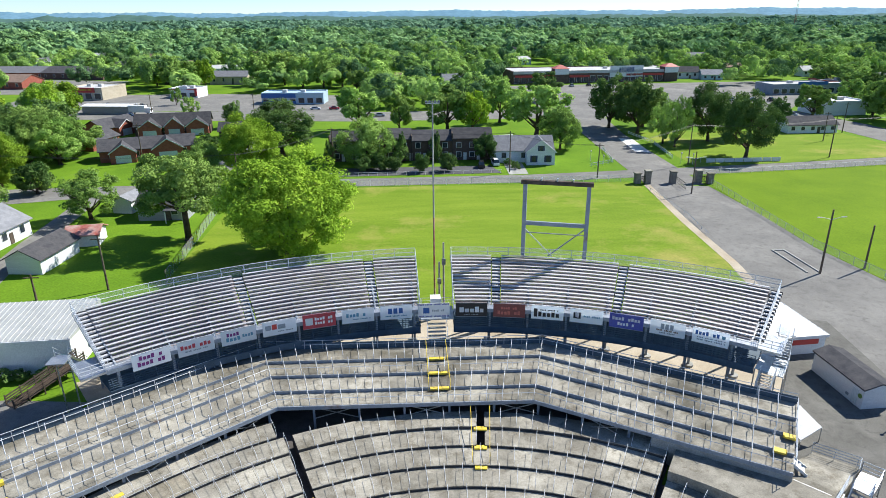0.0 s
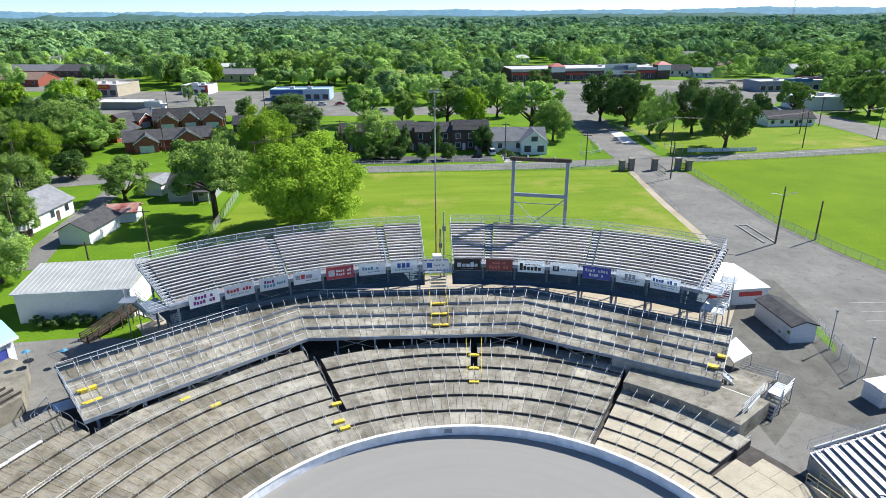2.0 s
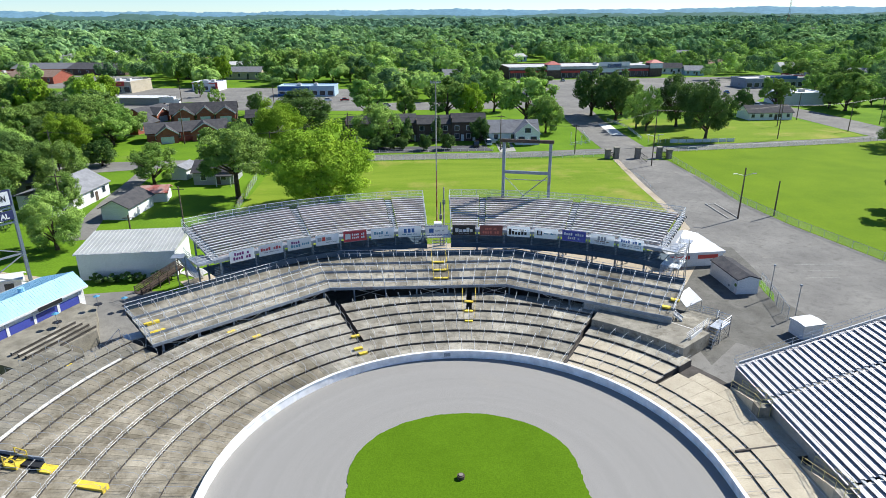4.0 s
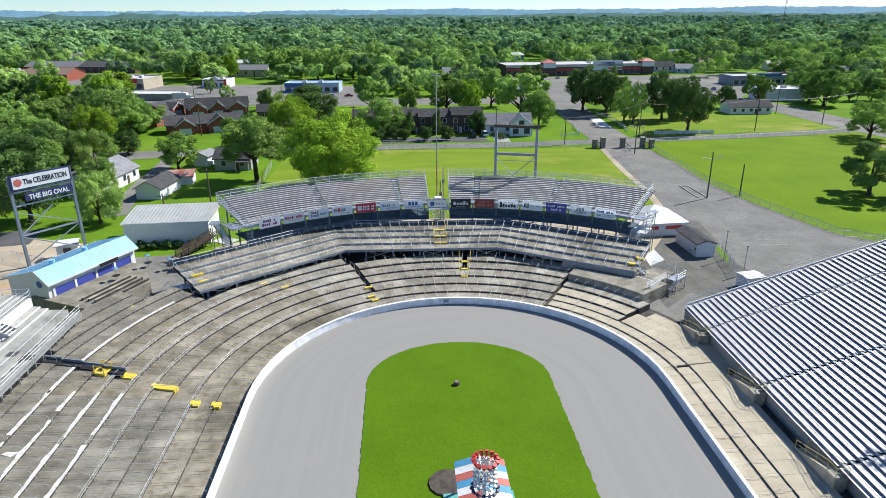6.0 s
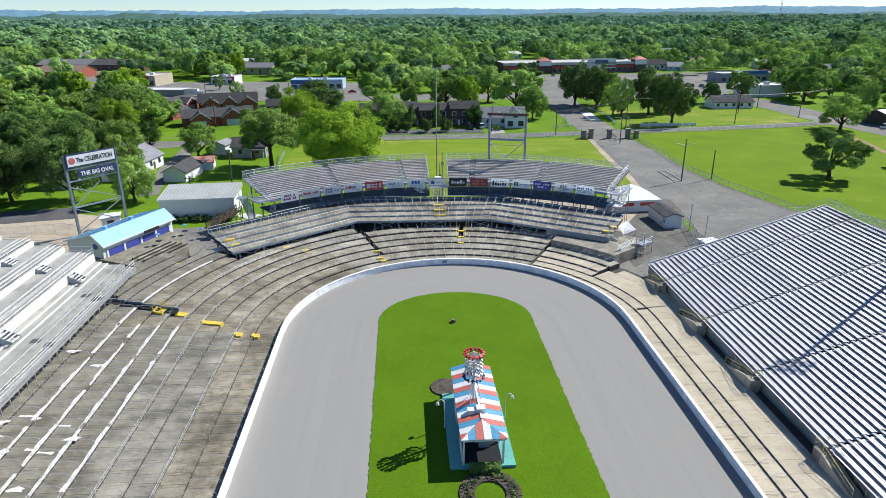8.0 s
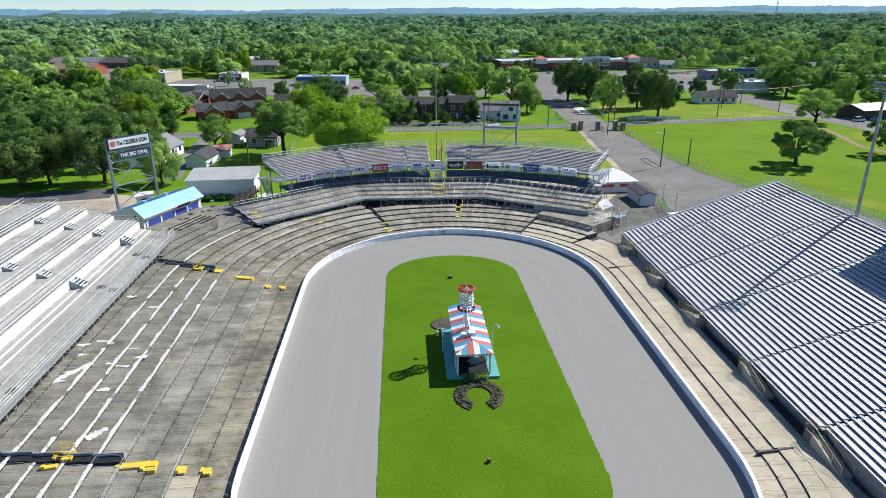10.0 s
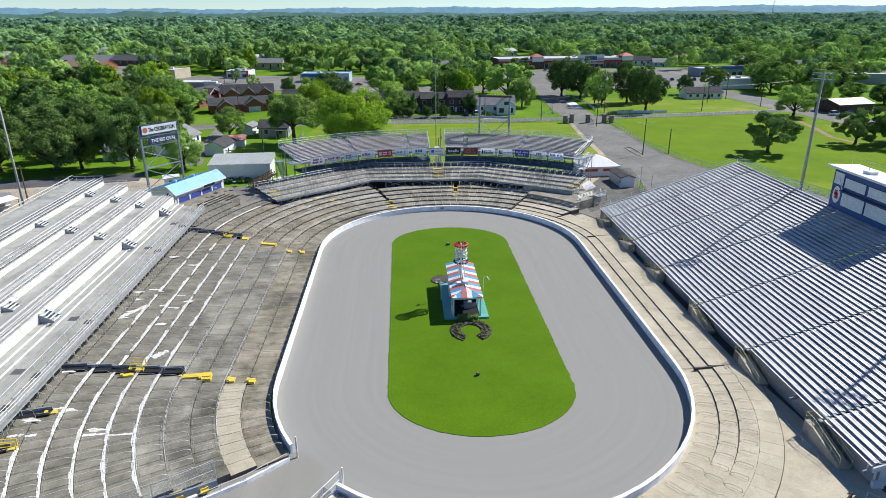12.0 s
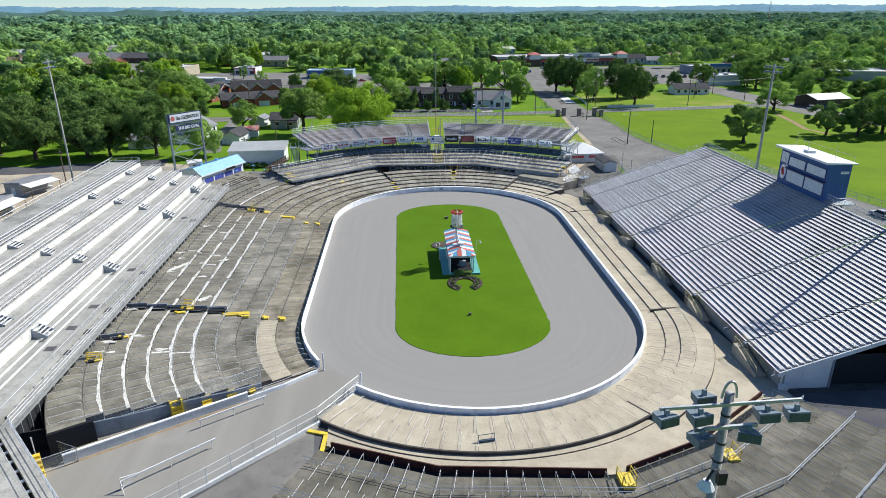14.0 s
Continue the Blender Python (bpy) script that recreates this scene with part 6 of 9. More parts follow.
# ---- light masts ----
def flood(parent, x, y, z, ang, tilt=28, s=1.0):
    b = Build()
    b.hexa([(-0.42 * s, -0.1, -0.2 * s), (0.42 * s, -0.1, -0.2 * s), (0.42 * s, -0.1, 0.2 * s), (-0.42 * s, -0.1, 0.2 * s)],
           [(-0.22 * s, 0.62 * s, -0.14 * s), (0.22 * s, 0.62 * s, -0.14 * s), (0.22 * s, 0.62 * s, 0.14 * s), (-0.22 * s, 0.62 * s, 0.14 * s)])
    o = part("floodlight", b, "flood_grey", parent)
    m = pose(x, y, z, tilt, 0, ang)
    o.matrix_local = m
    g = Build().box(-0.38 * s, 0.38 * s, -0.125, -0.105, -0.17 * s, 0.17 * s)
    l = part("lens", g, "glare_lens", o)
    br = part("bracket", Build().box(-0.05, 0.05, 0.0, 0.1, 0.12 * s, 0.42 * s), "flood_grey", o)


pl = thing("light_pole", "weathered concrete light pole with a cross-arm of floodlights", "light pole", at=(-0.4, -85.4, 0))
part("pole", Build().tube((0, 0, 0), (0, 0, 30.4), 0.2, 10, 0.12), "pole_grey", pl, smooth=True)
b = Build()
for k in range(8):
    a0, a1 = math.pi * k / 8, math.pi * (k + 1) / 8
    b.tube((0.2 * math.cos(a0), 0, 30.25 + 0.5 * math.sin(a0)), (0.2 * math.cos(a1), 0, 30.25 + 0.5 * math.sin(a1)), 0.035, 5)
part("conduit_loop", b, "galvanised", pl)
part("cross_arm", Build().beam((-1.95, -0.2, 30.12), (1.95, -0.1, 30.17), 0.06, 0.09), "galvanised", pl)
part("cross_arm", Build().beam((-0.95, -0.25, 29.45), (0.8, -0.2, 29.5), 0.08, 0.1), "galvanised", pl)
for x in (-1.75, -0.85, 0.95, 1.75):
    flood(pl, x, -0.35, 29.85, 8 - x * 5, -8, 0.7)
flood(pl, -0.45, 0.35, 29.95, 8, -8, 0.7)
flood(pl, -0.75, -0.45, 29.25, 25, -8, 0.7)
flood(pl, 0.5, -0.4, 29.28, -20, -8, 0.7)
part("strap", Build().disc(0, 0, 0.135, 29.7, 29.76, 10).disc(0, 0, 0.138, 28.8, 28.86, 10).disc(0, 0, 0.14, 28.2, 28.26, 10), "black", pl)
part("lamp_arm", Build().tube((0, -0.12, 28.0), (-0.35, -0.45, 28.25), 0.04, 5).tube((-0.35, -0.45, 28.25), (-0.5, -0.5, 28.0), 0.04, 5), "black", pl)
part("lamp_shade", Build().tube((-0.5, -0.5, 28.0), (-0.5, -0.5, 27.75), 0.1, 10, 0.24), "white_paint", pl)
part("junction_box", Build().box(-0.05, 0.2, -0.3, -0.15, 27.6, 28.0), "black", pl)


def tall_mast(name, x, y, h, r, mat_name, label, arms=2):
    t = thing(name, label, "light pole", at=(x, y, 0))
    part("pole", Build().tube((0, 0, 0), (0, 0, h), r, 8, r * 0.6), mat_name, t, smooth=True)
    for k in range(arms):
        z = h - 0.4 - k * 0.9
        part("cross_arm", Build().box(-1.7, 1.7, -0.05, 0.05, z - 0.06, z + 0.06), "galvanised", t)
        for q in (-1.5, -0.7, 0.7, 1.5):
            flood(t, q, -0.2, z - 0.2, 180 if y > 0 else 0, 20, 0.6)
    return t


tall_mast("light_pole", -72.3, 23.4, 31.6, 0.22, "pole_grey", "tall grey light pole behind the concrete stand").rotation_euler.z = radians(90)
for mast_y in (17.0, -19.2):
    tall_mast("light_pole", 59.4, mast_y, 30.2, 0.31, "pole_grey", "tall weathered light pole with floodlights behind the bleachers").rotation_euler.z = radians(-60)
mast = thing("radio_mast", "slender red and white mast with light bars on top", "mast", at=(0.9, 88, 0))
for k in range(9):
    part("section", Build().tube((0, 0, k * 3.1), (0, 0, k * 3.1 + 3.1), 0.13 - k * 0.005, 6), "rusty_roof" if k < 4 else "pole_grey", mast)
for z in (27.6,):
    part("cross_arm", Build().box(-0.9, 0.9, -0.06, 0.06, z - 0.06, z + 0.06), "galvanised", mast)
    for q in (-1.3, -0.6, 0.6, 1.3):
        flood(mast, q * 0.6, -0.2, z + 0.2, 0, 10, 0.4)
for x, y, h in ((1.9, 83.5, 10.5), (1.3, 83.0, 8.0)):
    p = thing("service_pole", "weathered grey service pole behind the gap", "pole", at=(x, y, 0))
    part("pole", Build().tube((0, 0, 0), (0, 0, h), 0.15, 6, 0.11), "pole_grey", p)
    part("meter_box", Build().box(-0.25, 0.25, -0.35, -0.15, h - 3, h - 2.2), "galvanised", p)
frame_t = thing("sign_frame", "tall empty grey steel sign frame behind the stand", "sign frame", at=(12.0, 81.9, 0), turn=-16.6)
FL = 7.72
for x in (0, FL):
    part("post", Build().box(x - 0.24, x + 0.24, -0.24, 0.24, 0, 18.7), "steel_blue", frame_t)
part("top_beam", Build().box(-0.5, FL + 0.5, -0.3, 0.3, 18.5, 19.0), "wood_dark", frame_t)
part("cross_beam", Build().box(0.24, FL - 0.24, -0.16, 0.16, 13.2, 13.7), "steel_blue", frame_t)
part("rod", Build().box(0.24, FL - 0.24, -0.05, 0.05, 12.15, 12.25), "steel_blue", frame_t)
part("brace", Build().beam((0.2, 0, 12.6), (3.7, 0, 9.2), 0.09, 0.11), "galvanised", frame_t)
part("brace", Build().beam((FL - 0.2, 0, 13.0), (3.2, 0, 9.2), 0.12, 0.14), "steel_blue", frame_t)
for x in (2.0, 3.9, 5.8):
    part("bracket", Build().box(x - 0.08, x + 0.08, -0.26, 0.26, 19.0, 19.3), "galvanised", frame_t)

# ---- infield pavilion ----
gz = thing("pavilion", "open pavilion with a red, white and blue striped roof", "pavilion", at=(0, 0, 0.05))
part("base_deck", Build().box(-3.1, 2.95, -6.4, 5.6, 0, 0.28), "teal_floor", gz, "teal painted deck")
for x in (-1.85, 1.8):
    for y in (-6.0, -3.1, 0.0, 2.9, 5.7):
        part("post", Build().box(x - 0.09, x + 0.09, y - 0.09, y + 0.09, 0.0, 3.2), "white_paint", gz)
part("eave_beam", Build().box(-2.05, -1.95, -6.25, 6.0, 2.95, 3.2).box(1.92, 2.02, -6.25, 6.0, 2.95, 3.2).box(-1.95, 1.92, -6.25, -6.15, 2.9, 3.2).box(-1.95, 1.92, 5.9, 6.0, 2.95, 3.2), "white_paint", gz)
inks = ("red_soft", "white_paint", "blue_soft")
ya, yb, xe, zr, ze, hip = -6.35, 6.1, 2.15, 3.8, 3.2, 2.3
n = 15
for k in range(n):
    y0, y1 = ya + (yb - ya) * k / n, ya + (yb - ya) * (k + 1) / n - 0.015
    for s in (-1, 1):
        def ridge_x(y):
            return xe * max(0.0, 1 - (y - ya) / hip)
        top = [(s * ridge_x(y), y, ze + (zr - ze) * (1 - ridge_x(y) / xe)) for y in (y0, y1)]
        low = [(s * xe, y0, ze), (s * xe, y1, ze)]
        quad = [low[0], low[1], top[1], top[0]]
        part("roof_panel", Build().hexa([(a, b2, c - 0.05) for a, b2, c in quad], quad) if s < 0 else Build().hexa([(a, b2, c - 0.05) for a, b2, c in quad[::-1]], quad[::-1]),
             inks[(k + (0 if s < 0 else 1)) % 3], gz)
for k in range(6):
    x0, x1 = -xe + 2 * xe * k / 6, -xe + 2 * xe * (k + 1) / 6 - 0.02
    def hy(x):
        return ya + hip * (1 - abs(x) / xe), ze + (zr - ze) * (1 - abs(x) / xe)
    pts = [(x0, ya, ze), (x1, ya, ze), (x1, *hy(x1)), (x0, *hy(x0))]
    part("roof_panel", Build().hexa([(a, b2, c - 0.05) for a, b2, c in pts], pts), inks[(k + 1) % 3], gz)
part("ridge_cap", Build().beam((0, ya + hip, zr + 0.03), (0, yb, zr + 0.03), 0.16, 0.06), "white_paint", gz)
part("side_panel", Build().box(-2.0, -1.92, -5.6, -3.4, 0.4, 1.7).box(-2.0, -1.92, 0.2, 2.7, 0.4, 1.7), "white_paint", gz)
# Interior shade is put into the dark counter, wall and floor.
part("counter", Build().box(-1.2, 1.2, 2.5, 3.3, 0.28, 1.3), "wood_dark", gz)
part("back_wall", Build().box(-1.85, 1.8, -1.6, -1.5, 0.28, 2.95), "void_shade", gz)
part("inner_shade", Build().box(-1.8, 1.75, -5.9, 5.4, 0.28, 0.31), "void_shade", gz)
part("chair_stack", Build().box(-0.2, 0.9, -3.8, -3.0, 0.31, 1.2), "steel_blue", gz)
part("roof_unit", Build().box(-0.35, 0.5, -3.1, -2.3, 3.65, 4.15).box(-1.2, -0.36, -3.0, -2.4, 3.45, 3.95), "white_paint", gz, "white unit on the roof")
tw = thing("ornament_tower", "white ornamental tower with a red ring on top of the pavilion", "tower", at=(-0.4, -0.7, 3.8))
part("pole", Build().tube((0, 0, 0), (0, 0, 5.2), 0.12, 8), "white_paint", tw)
for k in range(3):
    a = 2 * math.pi * k / 3
    part("leg", Build().tube((0.75 * math.cos(a), 0.75 * math.sin(a), -0.1), (0.2 * math.cos(a), 0.2 * math.sin(a), 2.6), 0.05, 5), "white_paint", tw)


def ring_of_cups(z, r, n, size, material, name):
    """A thin hoop with flared cups standing round it."""
    b = Build()
    for k in range(16):
        a0, a1 = 2 * math.pi * k / 16, 2 * math.pi * (k + 1) / 16
        b.tube((r * math.cos(a0), r * math.sin(a0), z), (r * math.cos(a1), r * math.sin(a1), z), 0.04, 5)
    ring = part(name, b, material, tw)
    for k in range(n):
        a = 2 * math.pi * k / n
        part("cup", Build().tube((r * math.cos(a), r * math.sin(a), z - size), (r * 1.2 * math.cos(a), r * 1.2 * math.sin(a), z + size), size * 0.4, 6, size * 0.85), material, ring)


ring_of_cups(2.45, 0.85, 14, 0.17, "navy", "blue_ring")
for z, r in ((2.9, 0.72), (3.3, 0.66), (3.7, 0.7), (4.1, 0.64), (4.5, 0.66)):
    ring_of_cups(z, r, 11, 0.16, "white_paint", "white_ring")
ring_of_cups(4.95, 0.78, 14, 0.21, "red", "red_ring")
part("finial", Build().tube((0, 0, 5.1), (0, 0, 5.7), 0.05, 6, 0.02), "galvanised", tw)
for x, y in ((3.0, 0.6), (-3.2, 0.0)):
    t = thing("lamp_post", "white lamp post with a curved arm beside the pavilion", "lamp post", at=(x, y, 0.05))
    s = 1 if x > 0 else -1
    part("pole", Build().tube((0, 0, 0), (0, 0, 3.0), 0.05, 6), "white_paint", t)
    part("arm", Build().tube((0, 0, 3.0), (s * 0.25, 0, 3.3), 0.04, 5).tube((s * 0.25, 0, 3.3), (s * 0.6, 0, 3.25), 0.04, 5).tube((s * 0.6, 0, 3.25), (s * 0.7, 0, 3.0), 0.04, 5), "white_paint", t)
    part("globe", Build().tube((s * 0.7, 0, 3.0), (s * 0.7, 0, 2.75), 0.12, 8, 0.2), "white_paint", t)
hs = Build()
random.seed(47)
for k in range(40):
    a0, a1 = radians(-62 + 304 * k / 40), radians(-62 + 304 * (k + 1) / 40)
    q = []
    for a, lo, hi in ((a0, 1.28, 2.5), (a1, 1.28, 2.5)):
        q.append([(0.15 + r * 1.08 * math.cos(a), -9.7 + r * 1.22 * math.sin(a)) for r in (lo, hi)])
    hs.prism([q[0][0], q[0][1], q[1][1], q[1][0]], 0.0, 0.16 + random.uniform(0, 0.07))
    for _ in range(3):                  # lumps of bark
        a, r = random.uniform(a0, a1), random.uniform(1.4, 2.4)
        hs.turned(0.15 + r * 1.08 * math.cos(a), -9.7 + r * 1.22 * math.sin(a), random.uniform(0.1, 0.28), random.uniform(0.08, 0.2), 0.1, 0.24 + random.uniform(0, 0.08), random.uniform(0, 180))
tagged(part("flower_bed", hs, "mulch"), "horseshoe-shaped bed of dark mulch in the grass", "flower bed")
tagged(part("flower_bed", Build().disc(-2.6, 7.2, 1.7, 0.0, 0.2, 14), "mulch"), "round bed of mulch behind the pavilion", "flower bed")
for x, y, s in ((-0.5, 22.9, 0.34), (-0.2, -20.6, 0.2)):
    t = thing("infield_marker", "small dark round marker on the grass", "marker", at=(x, y, 0.05))
    part("body", Build().disc(0, 0, s, 0, 0.35, 10), "wood_dark", t)
    part("top", Build().disc(0, 0, s * 0.6, 0.35, 0.42, 10), "stone", t)

# ---- vegetation ----
def leaf_mesh(name, verts, material):
    """A mesh of loose triangles from an (n, 3, 3) array."""
    n = len(verts)
    me = bpy.data.meshes.new(name)
    me.vertices.add(n * 3)
    me.vertices.foreach_set("co", verts.reshape(-1).astype(np.float32))
    me.loops.add(n * 3)
    me.loops.foreach_set("vertex_index", np.arange(n * 3, dtype=np.int32))
    me.polygons.add(n)
    me.polygons.foreach_set("loop_start", np.arange(0, n * 3, 3, dtype=np.int32))
    me.update(calc_edges=True)
    me.materials.append(M[material])
    return me


def leaf_blades(rng, centres, normals, size, spread=0.5):
    """Uneven three-cornered sprays of leaves at centres, facing roughly along normals."""
    n = len(centres)
    nr = normals / (np.linalg.norm(normals, axis=1, keepdims=True) + 1e-9) + rng.normal(0, spread, (n, 3))
    nr /= np.linalg.norm(nr, axis=1, keepdims=True) + 1e-9
    t = np.cross(nr, rng.normal(0, 1, (n, 3)))
    t /= np.linalg.norm(t, axis=1, keepdims=True) + 1e-9
    bt = np.cross(nr, t)
    s = size * rng.uniform(0.55, 1.45, (n, 1))
    k = rng.uniform(0.75, 1.25, (3, n, 1))
    return np.stack([centres - t * s * k[0] - bt * s * 0.6, centres + t * s * k[1] - bt * s * 0.45 * k[2], centres + bt * s * 1.15 * k[0] + t * s * (k[2] - 1)], axis=1)


def crown_points(rng, n_leaf, lobes=11, clumps=14, tall=1.0, loose=1.0):
    """Leaf places of a crown of unit radius, 0 to 2 * tall high: limbs carry lobes, lobes carry clumps, clumps carry leaves."""
    i = np.arange(lobes)
    uz = np.clip(-0.86 + 1.84 * (i + 0.5) / lobes + rng.normal(0, 0.08, lobes), -0.88, 0.97)
    az = i * 2.399 + rng.normal(0, 0.35, lobes)
    h = np.sqrt(1 - uz ** 2)
    c = np.stack([h * np.cos(az), h * np.sin(az), uz], 1) * (rng.uniform(0.5, 0.76, (lobes, 1)) * loose)
    lr = rng.uniform(0.24, 0.4, lobes)
    c, lr = np.concatenate([c, [[0, 0, 0.05]]]), np.concatenate([lr, [0.5]])
    who = np.repeat(np.arange(lobes + 1), clumps)
    d = rng.normal(0, 1, (len(who), 3)) + c[who] * 0.9 + np.array([0, 0, 0.06])
    d /= np.linalg.norm(d, axis=1, keepdims=True)
    cc = c[who] + d * (lr[who] * rng.uniform(0.62, 1.05, len(who)))[:, None]
    cr = rng.uniform(0.07, 0.17, len(who))
    k = rng.choice(len(who), n_leaf, p=cr ** 2 / (cr ** 2).sum())
    e = rng.normal(0, 1, (n_leaf, 3))
    e /= np.linalg.norm(e, axis=1, keepdims=True)
    p = cc[k] + e * (cr[k] * rng.uniform(0.15, 1.0, n_leaf) ** 0.4)[:, None] * np.array([1.1, 1.1, 1.0])
    nm = e * 0.5 + d[k] * 0.55 + np.array([0.1, 0.05, 0.4])
    p[:, 2] = np.maximum(p[:, 2], -0.95 + 0.08 * np.sin(7 * p[:, 0]) + rng.uniform(-0.05, 0.05, n_leaf))
    p = p * np.array([1, 1, tall])
    p[:, 2] += tall * 0.98
    return p, nm


def tree_prototype(seed, material, n_leaf=32000, size=0.0205, tall=1.0, trunk=0.35, conical=False, lobes=16, loose=1.0):
    """A tree one unit in crown radius, as trunk and crown meshes; trunk is the clear stem's height in units."""
    rng = np.random.default_rng(seed)
    p, nm = crown_points(rng, n_leaf, lobes, tall=tall, loose=loose)
    if conical:
        p[:, :2] *= np.clip(1.15 - 0.42 * p[:, 2:3] / tall, 0.15, 1.1)
    p[:, 2] += trunk
    crown = leaf_mesh("crown", leaf_blades(rng, p, nm, size), material)
    b = Build()
    top = trunk + tall * 1.1
    b.tube((0, 0, -0.02), (0.0, 0.0, 0.06), 0.1, 8, 0.07)
    b.tube((0, 0, 0.06), (0.02, 0.01, trunk + 0.15), 0.07, 7, 0.055)
    b.tube((0.02, 0.01, trunk + 0.15), (0.0, 0.04, top), 0.055, 6, 0.02)
    for k in range(8):
        a = 2 * math.pi * k / 8 + rng.uniform(-0.4, 0.4)
        z0 = trunk + rng.uniform(0.0, 0.5) * tall
        L = rng.uniform(0.5, 0.8)
        mid = (L * 0.5 * math.cos(a), L * 0.5 * math.sin(a), z0 + 0.3 * tall)
        b.tube((0.01, 0.01, z0), mid, 0.036, 5, 0.024)
        b.tube(mid, (L * math.cos(a), L * math.sin(a), z0 + 0.62 * tall), 0.024, 5, 0.008)
    stem = b.mesh("trunk", True)
    stem.materials.append(M["bark"])
    return crown, stem


PROTO = {
    "mid": [tree_prototype(s, "leaf_mid", tall=t, trunk=tr, lobes=n) for s, t, tr, n in ((11, 1.0, 0.08, 18), (12, 1.1, 0.05, 22), (13, 0.98, 0.12, 15))],
    "bright": [tree_prototype(21, "leaf_bright", 56000, 0.0165, 0.85, 0.05, lobes=30)],
    "dark": [tree_prototype(31, "leaf_dark", tall=1.0, trunk=0.1, lobes=20), tree_prototype(32, "leaf_dark", tall=0.97, trunk=0.16, lobes=16)],
    "round": [tree_prototype(41, "leaf_dark", 11000, 0.034, 0.85, 0.06, lobes=18, loose=0.92)],
    "cone": [tree_prototype(51, "leaf_dark", 10000, 0.036, 1.9, 0.05, True, lobes=16)],
    "thin": [tree_prototype(61, "leaf_mid", 17000, 0.0235, 1.1, 0.22, lobes=11, loose=1.12)],
    "high": [tree_prototype(81, "leaf_mid", 30000, 0.0205, 0.66, 0.62, lobes=20, loose=1.1)],
    "field": [tree_prototype(s, "leaf_dark", 24000, 0.0235, 0.8, 0.24, lobes=12, loose=1.08) for s in (71, 72)],
}
WORDS = {"mid": "broad leafy green tree", "bright": "full bright yellow-green tree", "dark": "dark green leafy tree", "round": "dense round dark green tree",
         "cone": "narrow dark green conical tree", "thin": "thin open-crowned green tree", "field": "low spreading green tree", "high": "high-crowned green tree with a bare trunk"}
FULL = {"mid": 2.2, "bright": 1.8, "dark": 2.15, "round": 1.76, "cone": 3.85, "thin": 2.5, "field": 1.86, "high": 1.95}
SMALL = {
    "mid": [tree_prototype(s, "leaf_mid", 8000, 0.042, t, tr, lobes=n) for s, t, tr, n in ((14, 1.0, 0.14, 9), (15, 1.1, 0.1, 11), (16, 0.95, 0.2, 8))],
    "bright": [tree_prototype(23, "leaf_bright", 8000, 0.042, 0.9, 0.1)],
    "dark": [tree_prototype(33, "leaf_dark", 8000, 0.042, 1.0, 0.15), tree_prototype(34, "leaf_dark", 8000, 0.042, 0.9, 0.28, lobes=9)],
    "thin": [tree_prototype(62, "leaf_mid", 5500, 0.04, 1.1, 0.32, lobes=8, loose=1.15)],
}
random.seed(17)


def plant(kind, x, y, r, h, where="on the grass"):
    crown, stem = random.choice(SMALL[kind] if kind in SMALL and (y > 205 or x < -125) else PROTO[kind])
    t = thing("tree", f"{WORDS[kind]} standing {where}", "tree", at=(x, y, -0.06), turn=random.uniform(0, 360))
    for name, me in (("trunk", stem), ("crown", crown)):
        o = part(name, me, "bark", t)
        o.scale = (r * 1.1, r * 1.1, h / FULL[kind] * 1.02)
    return t


